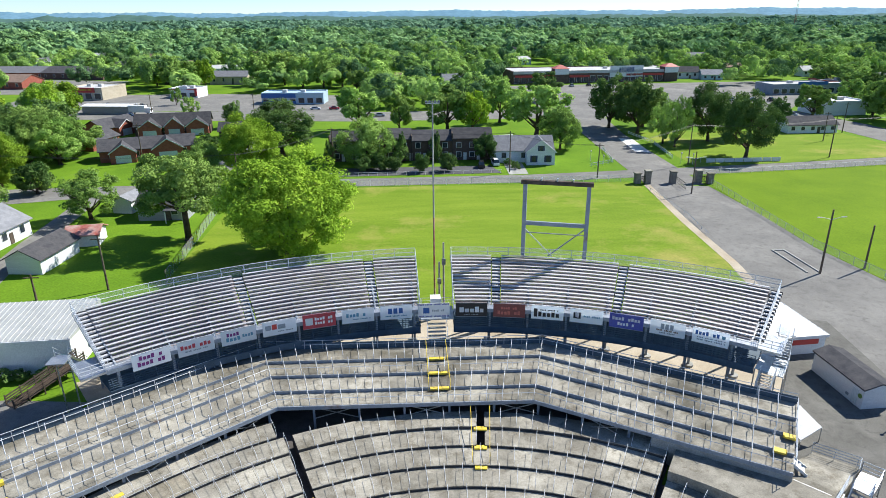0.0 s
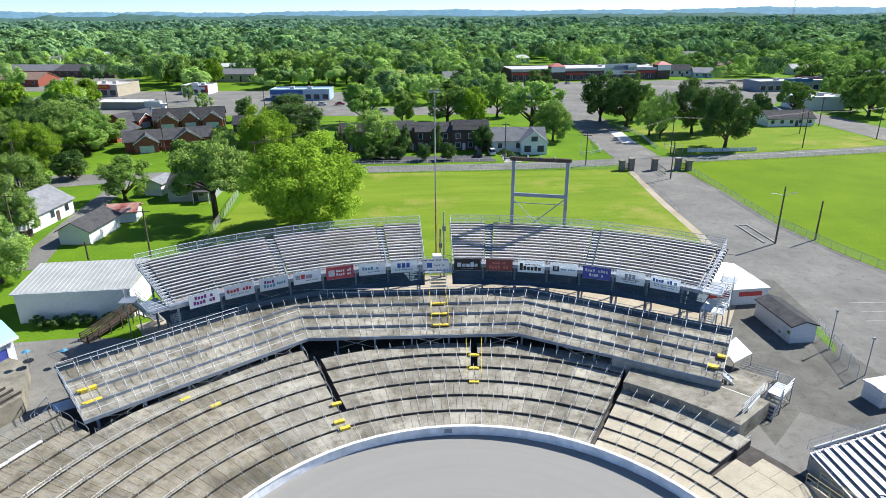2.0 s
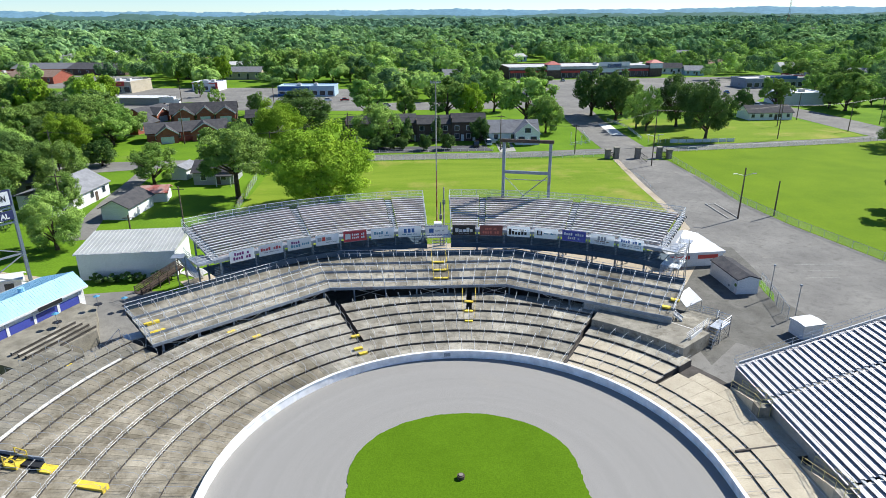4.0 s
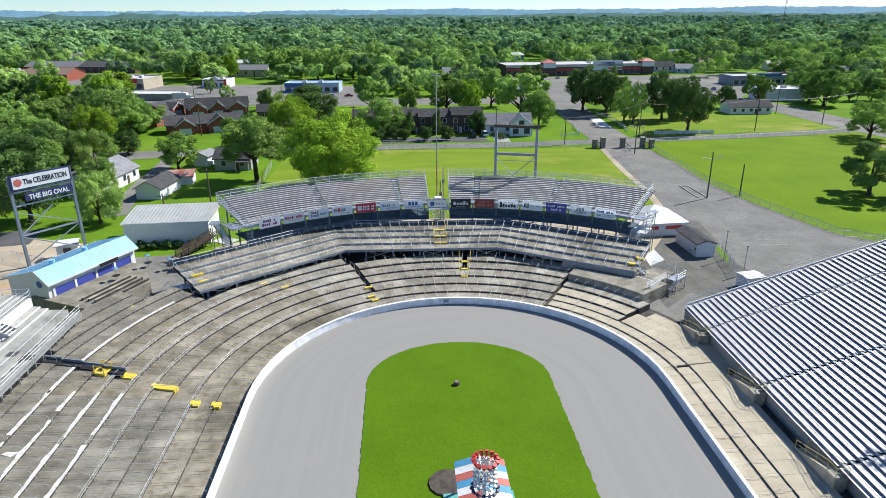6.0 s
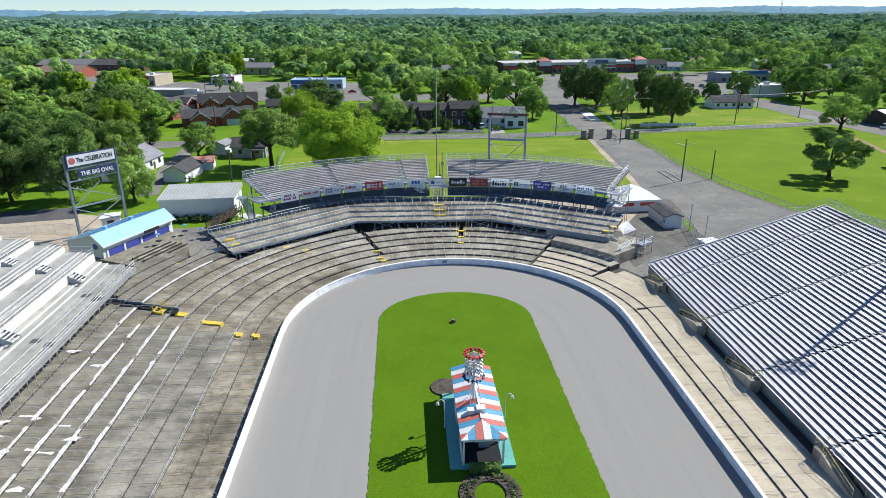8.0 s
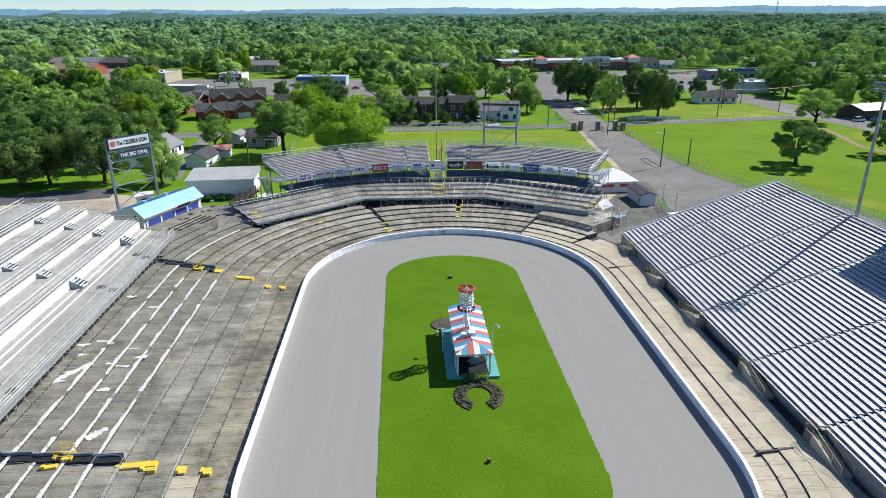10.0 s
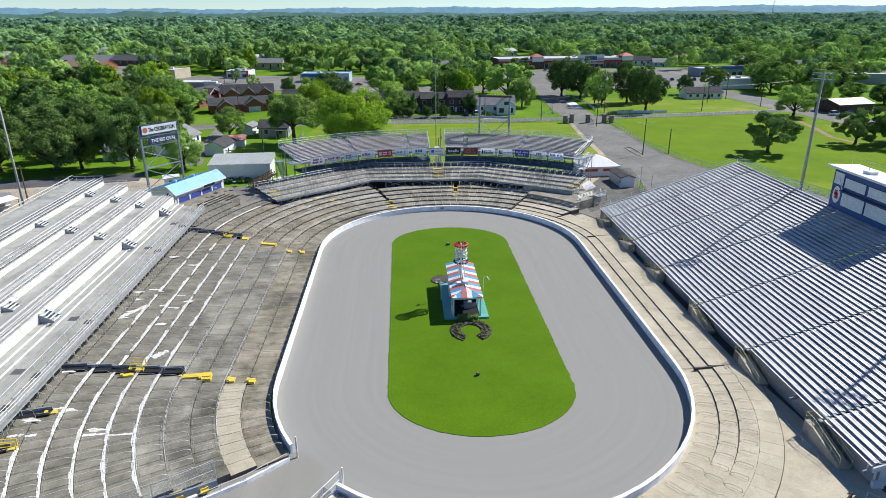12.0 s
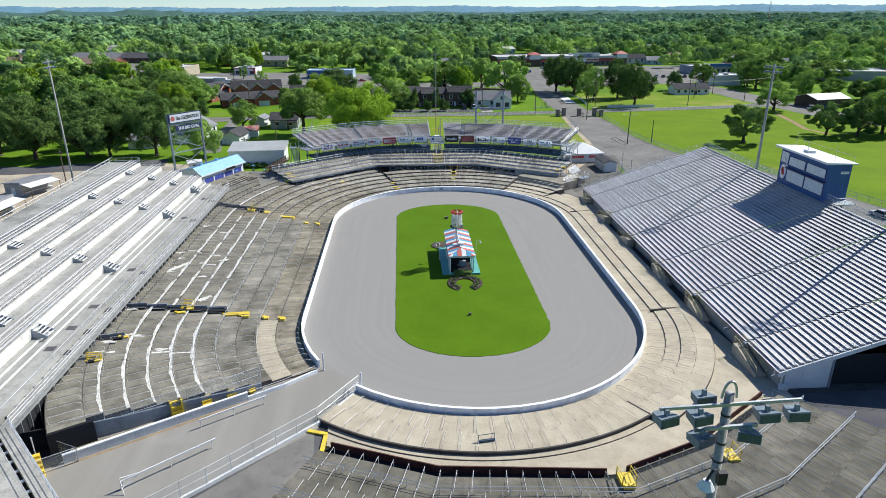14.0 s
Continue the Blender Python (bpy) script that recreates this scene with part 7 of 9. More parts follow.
TREES = [("bright", -22.6, 109, 10.2, 17.6), ("high", -42.2, 117.6, 8.0, 15.9), ("bright", -41.5, 166.5, 7.2, 15.5), ("dark", -38.0, 191, 9.6, 15.8), ("round", -63.6, 241, 3.6, 9.6), ("round", -60.8, 196, 3.6, 5.8),
         ("mid", -18.4, 230, 7.8, 16.7), ("mid", -12.6, 175.0, 6.6, 12.6), ("cone", -23.0, 176.7, 2.2, 6.8), ("mid", -4.2, 231, 5.2, 13.3), ("mid", 12.6, 228, 8.6, 16.6), ("bright", 21.3, 226, 5.6, 13.2), ("mid", 32.9, 242, 6.5, 17),
         ("mid", 40.5, 211, 10.6, 19.2), ("mid", 43.5, 191, 5.3, 12.0), ("cone", -3.6, 177.6, 2.8, 8.6), ("cone", 5.8, 177.8, 2.8, 8.6), ("round", 1.5, 166.4, 2.2, 4.9), ("round", 8.3, 166.7, 2.2, 5.0), ("dark", 19.4, 176.5, 2.9, 8.2),
         ("round", -9, 168.5, 2.6, 4.4), ("round", -13.4, 168, 2.6, 4.2), ("round", -5.5, 168.4, 2.2, 3.8),
         ("dark", 69.5, 226.8, 7.4, 17.4), ("dark", 75.5, 215, 7.4, 17.6), ("mid", 82, 228, 7, 17), ("thin", 77.1, 197, 4.4, 14.2), ("thin", 78.6, 191.5, 4.2, 16), ("dark", 92.5, 199.4, 7.2, 18.4), ("dark", 92.0, 175.0, 6.9, 19.2), ("dark", 103.5, 203, 4.6, 14),
         ("dark", 131, 226.8, 3.8, 9.5), ("mid", 151.3, 239, 6.8, 14), ("mid", 179, 244, 6, 13), ("mid", 175.7, 229, 8.4, 15), ("mid", 187.7, 211, 5, 10.5), ("mid", 198.6, 202, 6, 8.4), ("dark", 201, 183, 6.4, 9.4), ("mid", 236, 263, 10, 12.8),
         ("mid", 335, 415, 7, 15), ("mid", 372, 425, 6, 9.6), ("mid", 291, 407, 6.5, 10), ("dark", 212, 172, 6, 10), ("mid", 207, 236, 7.5, 12),
         ("field", 98.2, 93.2, 6.6, 11.8), ("thin", 144.7, 157.5, 7.4, 13.0), ("field", 131.8, 103.0, 5.6, 10.6), ("field", 140.5, 100, 6.2, 12.4), ("mid", 173.2, 236, 4.3, 12.7), ("mid", 176.6, 190, 4.2, 12.4), ("mid", 197, 243, 4.0, 10.5), ("mid", 152, 104, 8, 14),
         ("dark", -113.9, 86.4, 8.0, 19), ("dark", -99.6, 87, 7.7, 15.2), ("dark", -94.0, 88.5, 5.8, 14.1), ("dark", -80.8, 88.4, 6.8, 17.8), ("mid", -66.4, 86.4, 4.5, 10.4), ("dark", -127, 92, 10, 18), ("mid", -140, 84, 9, 16),
         ("round", -87.1, 153, 4.2, 7.6), ("thin", -65.8, 132, 5.4, 10.6), ("mid", -52.5, 164, 5.0, 9.2), ("mid", -106, 190, 10, 15), ("mid", -97, 184, 7, 14), ("mid", -132, 200, 7.5, 12), ("mid", -166, 212, 7.5, 13.5), ("dark", -104.5, 164, 6.2, 13),
         ("mid", -118, 52, 5, 8), ("thin", -85, 262, 3.0, 9.5), ("mid", -94, 116, 6.5, 13), ("mid", -84, 126, 5.5, 12), ("mid", -76, 108.5, 4.2, 9.5),
         ("dark", 62, 300, 8, 14), ("mid", -156, 292, 7.0, 13), ("mid", -146, 282, 5.0, 10), ("bright", -141, 384, 5.4, 13.5), ("mid", -128, 372, 8, 17), ("mid", -120, 376, 8, 16), ("bright", -113, 380, 5.2, 15), ("thin", -105, 305, 2.5, 8.5),
         ("mid", -82, 388, 9, 19), ("mid", -70, 386, 9, 18), ("mid", -58, 374, 8.8, 16), ("mid", -46, 369, 7, 17), ("mid", -36, 372, 7, 16), ("mid", -16, 345, 6.5, 12), ("mid", 3, 352, 6.5, 13), ("mid", -27, 352, 6, 12), ("dark", 26, 305, 7, 13),
         ("mid", 40, 300, 7, 13), ("mid", 189, 272, 6, 12), ("mid", 222, 340, 9, 14), ("mid", 245, 352, 7, 12)]
for args in TREES:
    plant(*args)
# the grove west of the houses
random.seed(29)
for k in range(96):
    x, y = random.uniform(-215, -92), random.uniform(100, 262)
    if (-78 > x > -99 and 92 < y < 122) or (y > 198 and x > -112) or abs(y - 150 - (x + 95) * -0.11) < 7:
        continue
    plant(random.choice(("mid", "dark", "dark", "mid", "bright")) if y > 130 else "dark", x, y, random.uniform(5.5, 8.5), random.uniform(11, 16), "in a grove between the houses")
# scattered town trees east
for k in range(60):
    x, y = random.uniform(200, 340), random.uniform(175, 330)
    if 215 < x < 300 and 225 < y < 290 or x < 222 and y > 290:
        continue
    if random.random() < 0.6:
        plant(random.choice(("mid", "dark", "mid")), x, y, random.uniform(5, 8), random.uniform(9, 14), "among the buildings")


# sites of small houses in the woods
spots = [(-300, 420), (-205, 505), (-160, 520), (-120, 470), (-62, 420), (-30, 430), (0, 400), (26, 365), (20, 440), (48, 480), (-48, 500), (-75, 560), (-12, 545), (40, 580),
         (90, 520), (140, 470), (171, 398), (182, 388), (215, 430), (250, 400), (265, 350), (300, 450), (330, 500), (240, 540), (170, 600), (110, 660), (30, 690), (-60, 700), (-140, 640), (-220, 610), (-300, 560), (290, 330), (330, 340), (355, 380), (290, 210),
         (-350, 520), (-400, 640), (60, 800), (-100, 850), (-240, 780), (220, 760), (340, 640), (430, 560), (470, 700), (410, 450), (-320, 470), (-131, 402)]
# wide buildings that are seen over the trees: place, half width
WIDE = [(-226, 392, 26), (-250, 452, 28), (-208, 445, 28), (-103, 398, 16), (-285, 571, 14), (-267, 612, 14), (108, 390, 56), (196, 316, 26), (255, 268, 22), (310, 412, 18), (712, 1062, 60), (-154, 338, 16), (-109, 336, 14), (-252, 410, 18)]


def in_sight(x, y, bx, by, half, near):
    """Whether a tree at x, y would stand on a building or hide it from the arena."""
    d = Vector((bx + 5, by + 40)).normalized()
    v = Vector((x - bx, y - by))
    along_d, side = v.dot(d), abs(v.x * d.y - v.y * d.x)
    return -near < along_d < 11 and side < half


# woods that run to the skyline, as uncountable stuff
def woods(name, seed, y0, y1, spacing, radius, leaves, size, keep, label, height=(9, 15), material="leaf_wood"):
    rng = np.random.default_rng(seed)
    pts = []
    y = y0
    while y < y1:
        half = 40 + 0.86 * (y + 110)
        xs = np.arange(-half, half, spacing) + rng.uniform(-spacing * 0.5, spacing * 0.5, len(np.arange(-half, half, spacing)))
        pts += [(x, y + rng.uniform(-spacing * 0.6, spacing * 0.6)) for x in xs]
        y += spacing
    pts = np.array([p for p in pts if keep(p[0], p[1], rng)])
    out = []
    for x, yy in pts:
        swell = 0.5 + 0.5 * math.sin(x * 0.021 + 1.7 * math.sin(yy * 0.013)) * math.sin(yy * 0.027 + x * 0.006)
        r, h = rng.uniform(*radius) * (0.8 + 0.4 * swell), rng.uniform(*height) * (0.72 + 0.45 * swell)
        n = int(leaves * rng.uniform(0.8, 1.2))
        nc = 13
        u = rng.normal(0, 1, (nc, 3))
        u /= np.linalg.norm(u, axis=1, keepdims=True)
        u[:, 2] = np.maximum(u[:, 2], -0.55)
        c = u * rng.uniform(0.35, 0.78, (nc, 1))
        cr = rng.uniform(0.2, 0.42, nc)
        who = rng.integers(0, nc, n)
        d = rng.normal(0, 1, (n, 3)) + u[who] * 0.5
        d[:, 2] += 0.25
        d /= np.linalg.norm(d, axis=1, keepdims=True)
        p = c[who] + d * (cr[who] * rng.uniform(0.3, 1.0, n) ** 0.5)[:, None]
        nm = d * 0.45 + p * 0.75 + np.array([0.1, 0, 0.45])
        p = p * np.array([r, r, h * 0.46]) + np.array([x, yy, h * 0.52])
        out.append(leaf_blades(rng, p, nm, size * r, 0.22))
    ob = new(name, leaf_mesh(name, np.concatenate(out), material))
    return tagged(ob, label, "woods", kind="stuff")


def open_ground(x, y):
    """Roads, car parks and buildings that stay clear of trees."""
    if y < 262 + (-x * 0.12 if x < 0 else 0) + 14 and x < 62 and y < 345 and x > -330 and y > 225 - x * 0.05:
        return True
    if -200 < x < -18 and y < (350 if x > -142 else 372):
        return True
    if 48 < x < 215 and y < (378 if x < 160 else 352):
        return True
    if abs(x - (78 + (y - 320) * 0.12)) < 9:
        return True
    if x > 100 and abs((x - 150) + (y - 232) * 0.72) < 16:
        return True
    return any(in_sight(x, y, bx, by, half, 46) for bx, by, half in WIDE)


def keep_near(x, y, rng):
    if any(in_sight(x, y, sx, sy, 10, 40) for sx, sy in spots):
        return False
    if x < -100 and y < 340 and rng.random() < 0.4:
        return False
    return not open_ground(x, y) and rng.random() < 0.86 and not (y < 262 and x > -120)


def keep_mid(x, y, rng):
    if any(in_sight(x, y, sx, sy, 12, 50) for sx, sy in spots) or any(in_sight(x, y, bx, by, half, 60) for bx, by, half in WIDE):
        return False
    return rng.random() < 0.93 and not (abs(x - 20 - (y - 400) * 0.05) < 8 and rng.random() < 0.6)


woods("near_woods", 71, 215, 560, 16.5, (6.0, 11.0), 1900, 0.05, keep_near, "bright green trees standing close together across the town", (11, 20), "leaf_wood")
woods("dark_near_woods", 74, 222, 560, 25, (6.5, 11.5), 1900, 0.05, keep_near, "darker green trees scattered across the town", (12, 21), "leaf_wood_dark")
woods("dark_middle_woods", 75, 565, 1150, 36, (9, 16), 300, 0.125, keep_mid, "darker green trees within the woods", (12, 22), "leaf_wood_dark")
woods("middle_woods", 72, 560, 1150, 20.5, (8.0, 14.5), 320, 0.12, keep_mid, "mixed green woods across the plain", (9, 22), "leaf_wood_hazy")
woods("far_trees", 73, 1150, 2400, 31.0, (13, 25), 85, 0.23, lambda x, y, r: r.random() < 0.94, "distant green woods", (11, 23), "leaf_far_hazy")


def hills(name, seed, dist, base, swing, material, label, depth=500, knolls=()):
    """A ridge of rolling woods along the skyline."""
    n = 600
    verts, faces = [], []
    rng = np.random.default_rng(seed)
    ph = rng.uniform(0, 6, 6)
    rows = 6
    for j in range(rows):
        f = j / (rows - 1)
        for i in range(n):
            a = radians(150 - 120 * i / (n - 1))
            q = 150 - 120 * i / (n - 1)
            hgt = base + sum(kh * math.exp(-((q - kq) / kw) ** 2) for kq, kh, kw in knolls) + swing * (0.5 * math.sin(q * 0.21 + ph[0]) + 0.3 * math.sin(q * 0.53 + ph[1]) + 0.25 * math.sin(q * 1.3 + ph[2]) + 0.12 * math.sin(q * 3.1 + ph[3]))
            rr = dist + depth * f
            k = math.sin(math.pi * min(f * 0.9 + 0.0, 1.0) / 2 / 0.9) if f < 0.95 else 1.0
            bump = rng.uniform(-1, 1) * 2.2 + 1.6 * math.sin(q * 11.0 + ph[4]) * math.sin(q * 4.3 + ph[5])
            verts.append((rr * math.cos(a), rr * math.sin(a), -1 + max(hgt, 4) * k + bump * k))
    for j in range(rows - 1):
        for i in range(n - 1):
            faces.append((j * n + i, j * n + i + 1, (j + 1) * n + i + 1, (j + 1) * n + i))
    return tagged(part(name, Build().add(verts, faces), material, smooth=True), label, "hills", kind="structure")


# Ridges whose haze comes from their material colours.
hills("backdrop_near", 81, 2300, 16, 6, "hazy_woods", "low wooded plain rising towards the hills", 700)
hills("backdrop_mid", 82, 3100, 24, 8, "hazy_woods", "rolling wooded ridge on the skyline", 700, ((117.2, 7, 0.22), (116.7, 10, 0.4), (108.9, 8, 0.25), (108.3, 11, 0.4), (110.2, 8, 1.2), (111.8, 7, 0.8), (115, 10, 7)))
hills("backdrop_far", 83, 4000, 52, 9, "hazy_hills", "far wooded hills on the skyline, haze in their colour", 600)

# ---- buildings ----
def house(name, x, y, turn, w, d, h, rise, wall_mat, roof_mat, label, category="house", windows=((0, 3),), door=True, chimney=False, over=0.45, gable_mat=None, base=0.0):
    """A gabled house: ridge along its own x, w long and d deep; windows: (side, count) with side 0 south, 1 north, 2 east end, 3 west end."""
    t = thing(name, label, category, at=(x, y, base - 0.06), turn=turn)
    part("wall", Build().box(-w / 2, w / 2, -d / 2, d / 2, 0, h), wall_mat, t)
    for s in (-1, 1):
        xx = s * w / 2
        part("gable", Build().hexa([(xx - 0.1, -d / 2, h), (xx + 0.0, -d / 2, h), (xx + 0.0, d / 2, h), (xx - 0.1, d / 2, h)],
                                   [(xx - 0.1, -0.02, h + rise), (xx + 0.0, -0.02, h + rise), (xx + 0.0, 0.02, h + rise), (xx - 0.1, 0.02, h + rise)]) if s > 0 else
             Build().hexa([(xx, -d / 2, h), (xx + 0.1, -d / 2, h), (xx + 0.1, d / 2, h), (xx, d / 2, h)],
                          [(xx, -0.02, h + rise), (xx + 0.1, -0.02, h + rise), (xx + 0.1, 0.02, h + rise), (xx, 0.02, h + rise)]), gable_mat or wall_mat, t)
    f = over / (d / 2)
    for s in (-1, 1):
        pts = [(-w / 2 - over, s * (d / 2 + over), h - rise * f), (w / 2 + over, s * (d / 2 + over), h - rise * f), (w / 2 + over, 0, h + rise), (-w / 2 - over, 0, h + rise)]
        pts = pts if s < 0 else pts[::-1]
        part("roof", Build().hexa(pts, [(a, b2, c + 0.16) for a, b2, c in pts]), roof_mat, t)
    for side, n in windows:
        L = w if side < 2 else d
        for k in range(n):
            p = -L / 2 + L * (k + 0.5) / n
            ww, z0, z1 = min(0.6, L / n * 0.3), h * 0.38, h * 0.8
            if side == 0:
                q, g = Build().box(p - ww - 0.1, p + ww + 0.1, -d / 2 - 0.06, -d / 2 + 0.02, z0 - 0.1, z1 + 0.1), Build().box(p - ww, p + ww, -d / 2 - 0.08, -d / 2 - 0.05, z0, z1)
            elif side == 1:
                q, g = Build().box(p - ww - 0.1, p + ww + 0.1, d / 2 - 0.02, d / 2 + 0.06, z0 - 0.1, z1 + 0.1), Build().box(p - ww, p + ww, d / 2 + 0.05, d / 2 + 0.08, z0, z1)
            else:
                xx = w / 2 if side == 2 else -w / 2
                s = 1 if side == 2 else -1
                q, g = Build().box(*sorted((xx - s * 0.02, xx + s * 0.06)), p - ww - 0.1, p + ww + 0.1, z0 - 0.1, z1 + 0.1), Build().box(*sorted((xx + s * 0.05, xx + s * 0.08)), p - ww, p + ww, z0, z1)
            win = part("window", q, "white_paint", t)
            part("pane", g, "glass", win)
    if door:
        part("door", Build().box(w * 0.12 - 0.5, w * 0.12 + 0.5, -d / 2 - 0.07, -d / 2 + 0.02, 0.1, 2.1), "wood_dark", t)
    if chimney:
        part("chimney", Build().box(-w * 0.2 - 0.35, -w * 0.2 + 0.35, 0.6, 1.3, h, h + rise + 0.9), "brick_dark", t)
    return t


def cross_gable(t, x, d, w, depth, h, rise, wall_mat, roof_mat, garage=True):
    """A front-facing gable on a house's south side."""
    part("gable_wall", Build().prism([(x - w / 2, -d / 2 - depth), (x + w / 2, -d / 2 - depth), (x + w / 2, -d / 2), (x - w / 2, -d / 2)], 0, h)
         .hexa([(x - w / 2, -d / 2 - depth, h), (x + w / 2, -d / 2 - depth, h), (x + w / 2, -d / 2 - depth + 0.1, h), (x - w / 2, -d / 2 - depth + 0.1, h)],
               [(x - 0.02, -d / 2 - depth, h + rise), (x + 0.02, -d / 2 - depth, h + rise), (x + 0.02, -d / 2 - depth + 0.1, h + rise), (x - 0.02, -d / 2 - depth + 0.1, h + rise)]), wall_mat, t)
    for s in (-1, 1):
        pts = [(x + s * (w / 2 + 0.35), -d / 2 - depth - 0.35, h - rise * 0.35 / (w / 2)), (x, -d / 2 - depth - 0.35, h + rise), (x, 0, h + rise), (x + s * (w / 2 + 0.35), 0, h - rise * 0.35 / (w / 2))]
        pts = pts if s > 0 else pts[::-1]
        part("gable_roof", Build().hexa(pts, [(a, b2, c + 0.15) for a, b2, c in pts]), roof_mat, t)
        part("barge_board", Build().beam((x + s * (w / 2 + 0.35), -d / 2 - depth - 0.38, h - rise * 0.35 / (w / 2) + 0.05), (x, -d / 2 - depth - 0.38, h + rise + 0.05), 0.06, 0.26), "white_paint", t)
    if not garage:
        y = -d / 2 - depth
        for wx, z0, z1, ww in ((x - w * 0.25, 0.9, 2.5, 0.55), (x + w * 0.25, 0.9, 2.5, 0.55), (x, h + 0.3, h + 1.5, 0.5)):
            win = part("window", Build().box(wx - ww - 0.4, wx + ww + 0.4, y - 0.06, y + 0.02, z0 - 0.1, z1 + 0.1), "navy", t)
            part("pane", Build().box(wx - ww, wx + ww, y - 0.1, y - 0.05, z0, z1), "glass", win)
        return
    part("garage_door", Build().box(x - w * 0.3, x + w * 0.3, -d / 2 - depth - 0.05, -d / 2 - depth + 0.02, 0.05, 2.2), "shade_panel", t)


# metal building north-west, with bushes and a wooden ramp
mb = thing("metal_building", "long pale grey metal building with a ribbed roof", "building", at=(-48.6, 76.3, -0.06), turn=3)
part("wall", Build().box(-7.3, 7.3, -4.2, 4.2, 0, 4.3), "metal_wall", mb)
part("roof", Build().hexa([(-7.6, -4.5, 4.3), (7.6, -4.5, 4.3), (7.6, 4.5, 4.3), (-7.6, 4.5, 4.3)], [(-7.6, -4.5, 4.45), (7.6, -4.5, 4.45), (7.6, 4.5, 5.3), (-7.6, 4.5, 5.3)]), "metal_roof", mb)
for k in range(24):
    x = -7.4 + k * 0.643
    part("rib", Build().hexa([(x - 0.04, -4.5, 4.4), (x + 0.04, -4.5, 4.4), (x + 0.04, 4.5, 5.25), (x - 0.04, 4.5, 5.25)], [(x - 0.02, -4.5, 4.52), (x + 0.02, -4.5, 4.52), (x + 0.02, 4.5, 5.37), (x - 0.02, 4.5, 5.37)]), "metal_roof", mb)
part("door", Build().box(3.2, 4.2, -4.26, -4.18, 0.1, 2.2), "white_paint", mb)
part("gutter", Build().box(-7.6, 7.6, -4.62, -4.5, 4.25, 4.42), "white_paint", mb)


def bush(x, y, r, h, seed, where):
    rng = np.random.default_rng(seed)
    p, nm = crown_points(rng, 1500, 7, 8, tall=0.5)
    me = leaf_mesh("bush", leaf_blades(rng, p * np.array([r, r, h]), nm, 0.12), "leaf_dark")
    o = new("bush", me)
    o.location = (x, y, -0.06)
    return tagged(o, f"clipped dark green bush {where}", "bush", group="bushes")


for k, (x, y, r) in enumerate(((-52.6, 70.6, 1.1), (-50.4, 70.6, 1.3), (-48.2, 70.8, 1.3), (-46.3, 71.0, 1.0), (-43.4, 71.2, 1.2))):
    bush(x, y, r, 1.5, 100 + k, "in front of the metal building")
for k, (x, y, r) in enumerate(((25.8, 170, 1.6), (26.4, 167.5, 1.4), (25.0, 172.4, 1.4), (-84, 118, 1.6), (107, 210, 2.2), (139, 213, 3.2))):
    bush(x, y, r, 1.8, 120 + k, "beside a house")
rp = thing("wooden_ramp", "dark weathered wooden ramp with slatted sides", "ramp", at=(-42.4, 69.0, 0), turn=57)
for k in range(20):
    f0, f1 = k / 20, (k + 0.93) / 20
    part("floor_board", Build().hexa([(-4 + 8 * f0, -0.7, 1.6 * f0), (-4 + 8 * f1, -0.7, 1.6 * f1), (-4 + 8 * f1, 0.7, 1.6 * f1), (-4 + 8 * f0, 0.7, 1.6 * f0)],
                                     [(-4 + 8 * f0, -0.7, 1.6 * f0 + 0.08), (-4 + 8 * f1, -0.7, 1.6 * f1 + 0.08), (-4 + 8 * f1, 0.7, 1.6 * f1 + 0.08), (-4 + 8 * f0, 0.7, 1.6 * f0 + 0.08)]), "wood_dark", rp)
for s in (-0.75, 0.75):
    for k in range(3):
        part("rail", Build().beam((-4, s, 0.4 + k * 0.3), (4, s, 2.0 + k * 0.3), 0.05, 0.16), "wood_dark", rp)
    for k in range(6):
        part("post", Build().box(-4 + k * 1.6 - 0.06, -4 + k * 1.6 + 0.06, s - 0.06, s + 0.06, 0, 1.2 + k * 0.32), "wood_dark", rp)
part("gravel_bed", Build().box(4.4, 7.5, -2.5, 1.5, 0, 0.04), "flat_roof", rp)

# concession stand with the pale blue roof
cs = thing("concession_stand", "long white concession stand with a sky-blue ribbed roof", "concession stand", at=(-53.8, 53.35, 1.0), turn=-24.2)
part("wall", Build().box(-6.0, 1.6, -7.7, 7.7, -1, 3.15), "white_paint", cs)
part("gable", Build().hexa([(-6.0, -7.75, 3.15), (1.6, -7.75, 3.15), (1.6, -7.65, 3.15), (-6.0, -7.65, 3.15)], [(-0.02, -7.75, 4.7), (0.02, -7.75, 4.7), (0.02, -7.65, 4.7), (-0.02, -7.65, 4.7)]), "white_paint", cs)
for xe_ in (-6.5, 2.2):
    pts = [(xe_, -8.05, 3.05), (xe_, 8.05, 3.05), (0, 8.05, 4.8), (0, -8.05, 4.8)]
    pts = pts if xe_ > 0 else pts[::-1]
    part("roof", Build().hexa(pts, [(a, b2, c + 0.12) for a, b2, c in pts]), "sky_blue_roof", cs)
    for k in range(40):
        y = -7.9 + k * 0.405
        part("rib", Build().beam((xe_ * 0.99, y, 3.2), (0, y, 4.94), 0.035, 0.03), "sky_blue_roof", cs)
    part("eave_board", Build().beam((xe_ * 1.01, -8.05, 3.05), (xe_ * 1.01, 8.05, 3.05), 0.06, 0.26), "white_paint", cs)
    part("barge_board", Build().beam((xe_, -8.08, 3.12), (0, -8.08, 4.87), 0.06, 0.2), "white_paint", cs)
part("serving_hatch", Build().box(1.6, 1.68, -6.8, 6.8, 0.9, 2.1), "banner_blue", cs, "navy blue band of closed hatches")
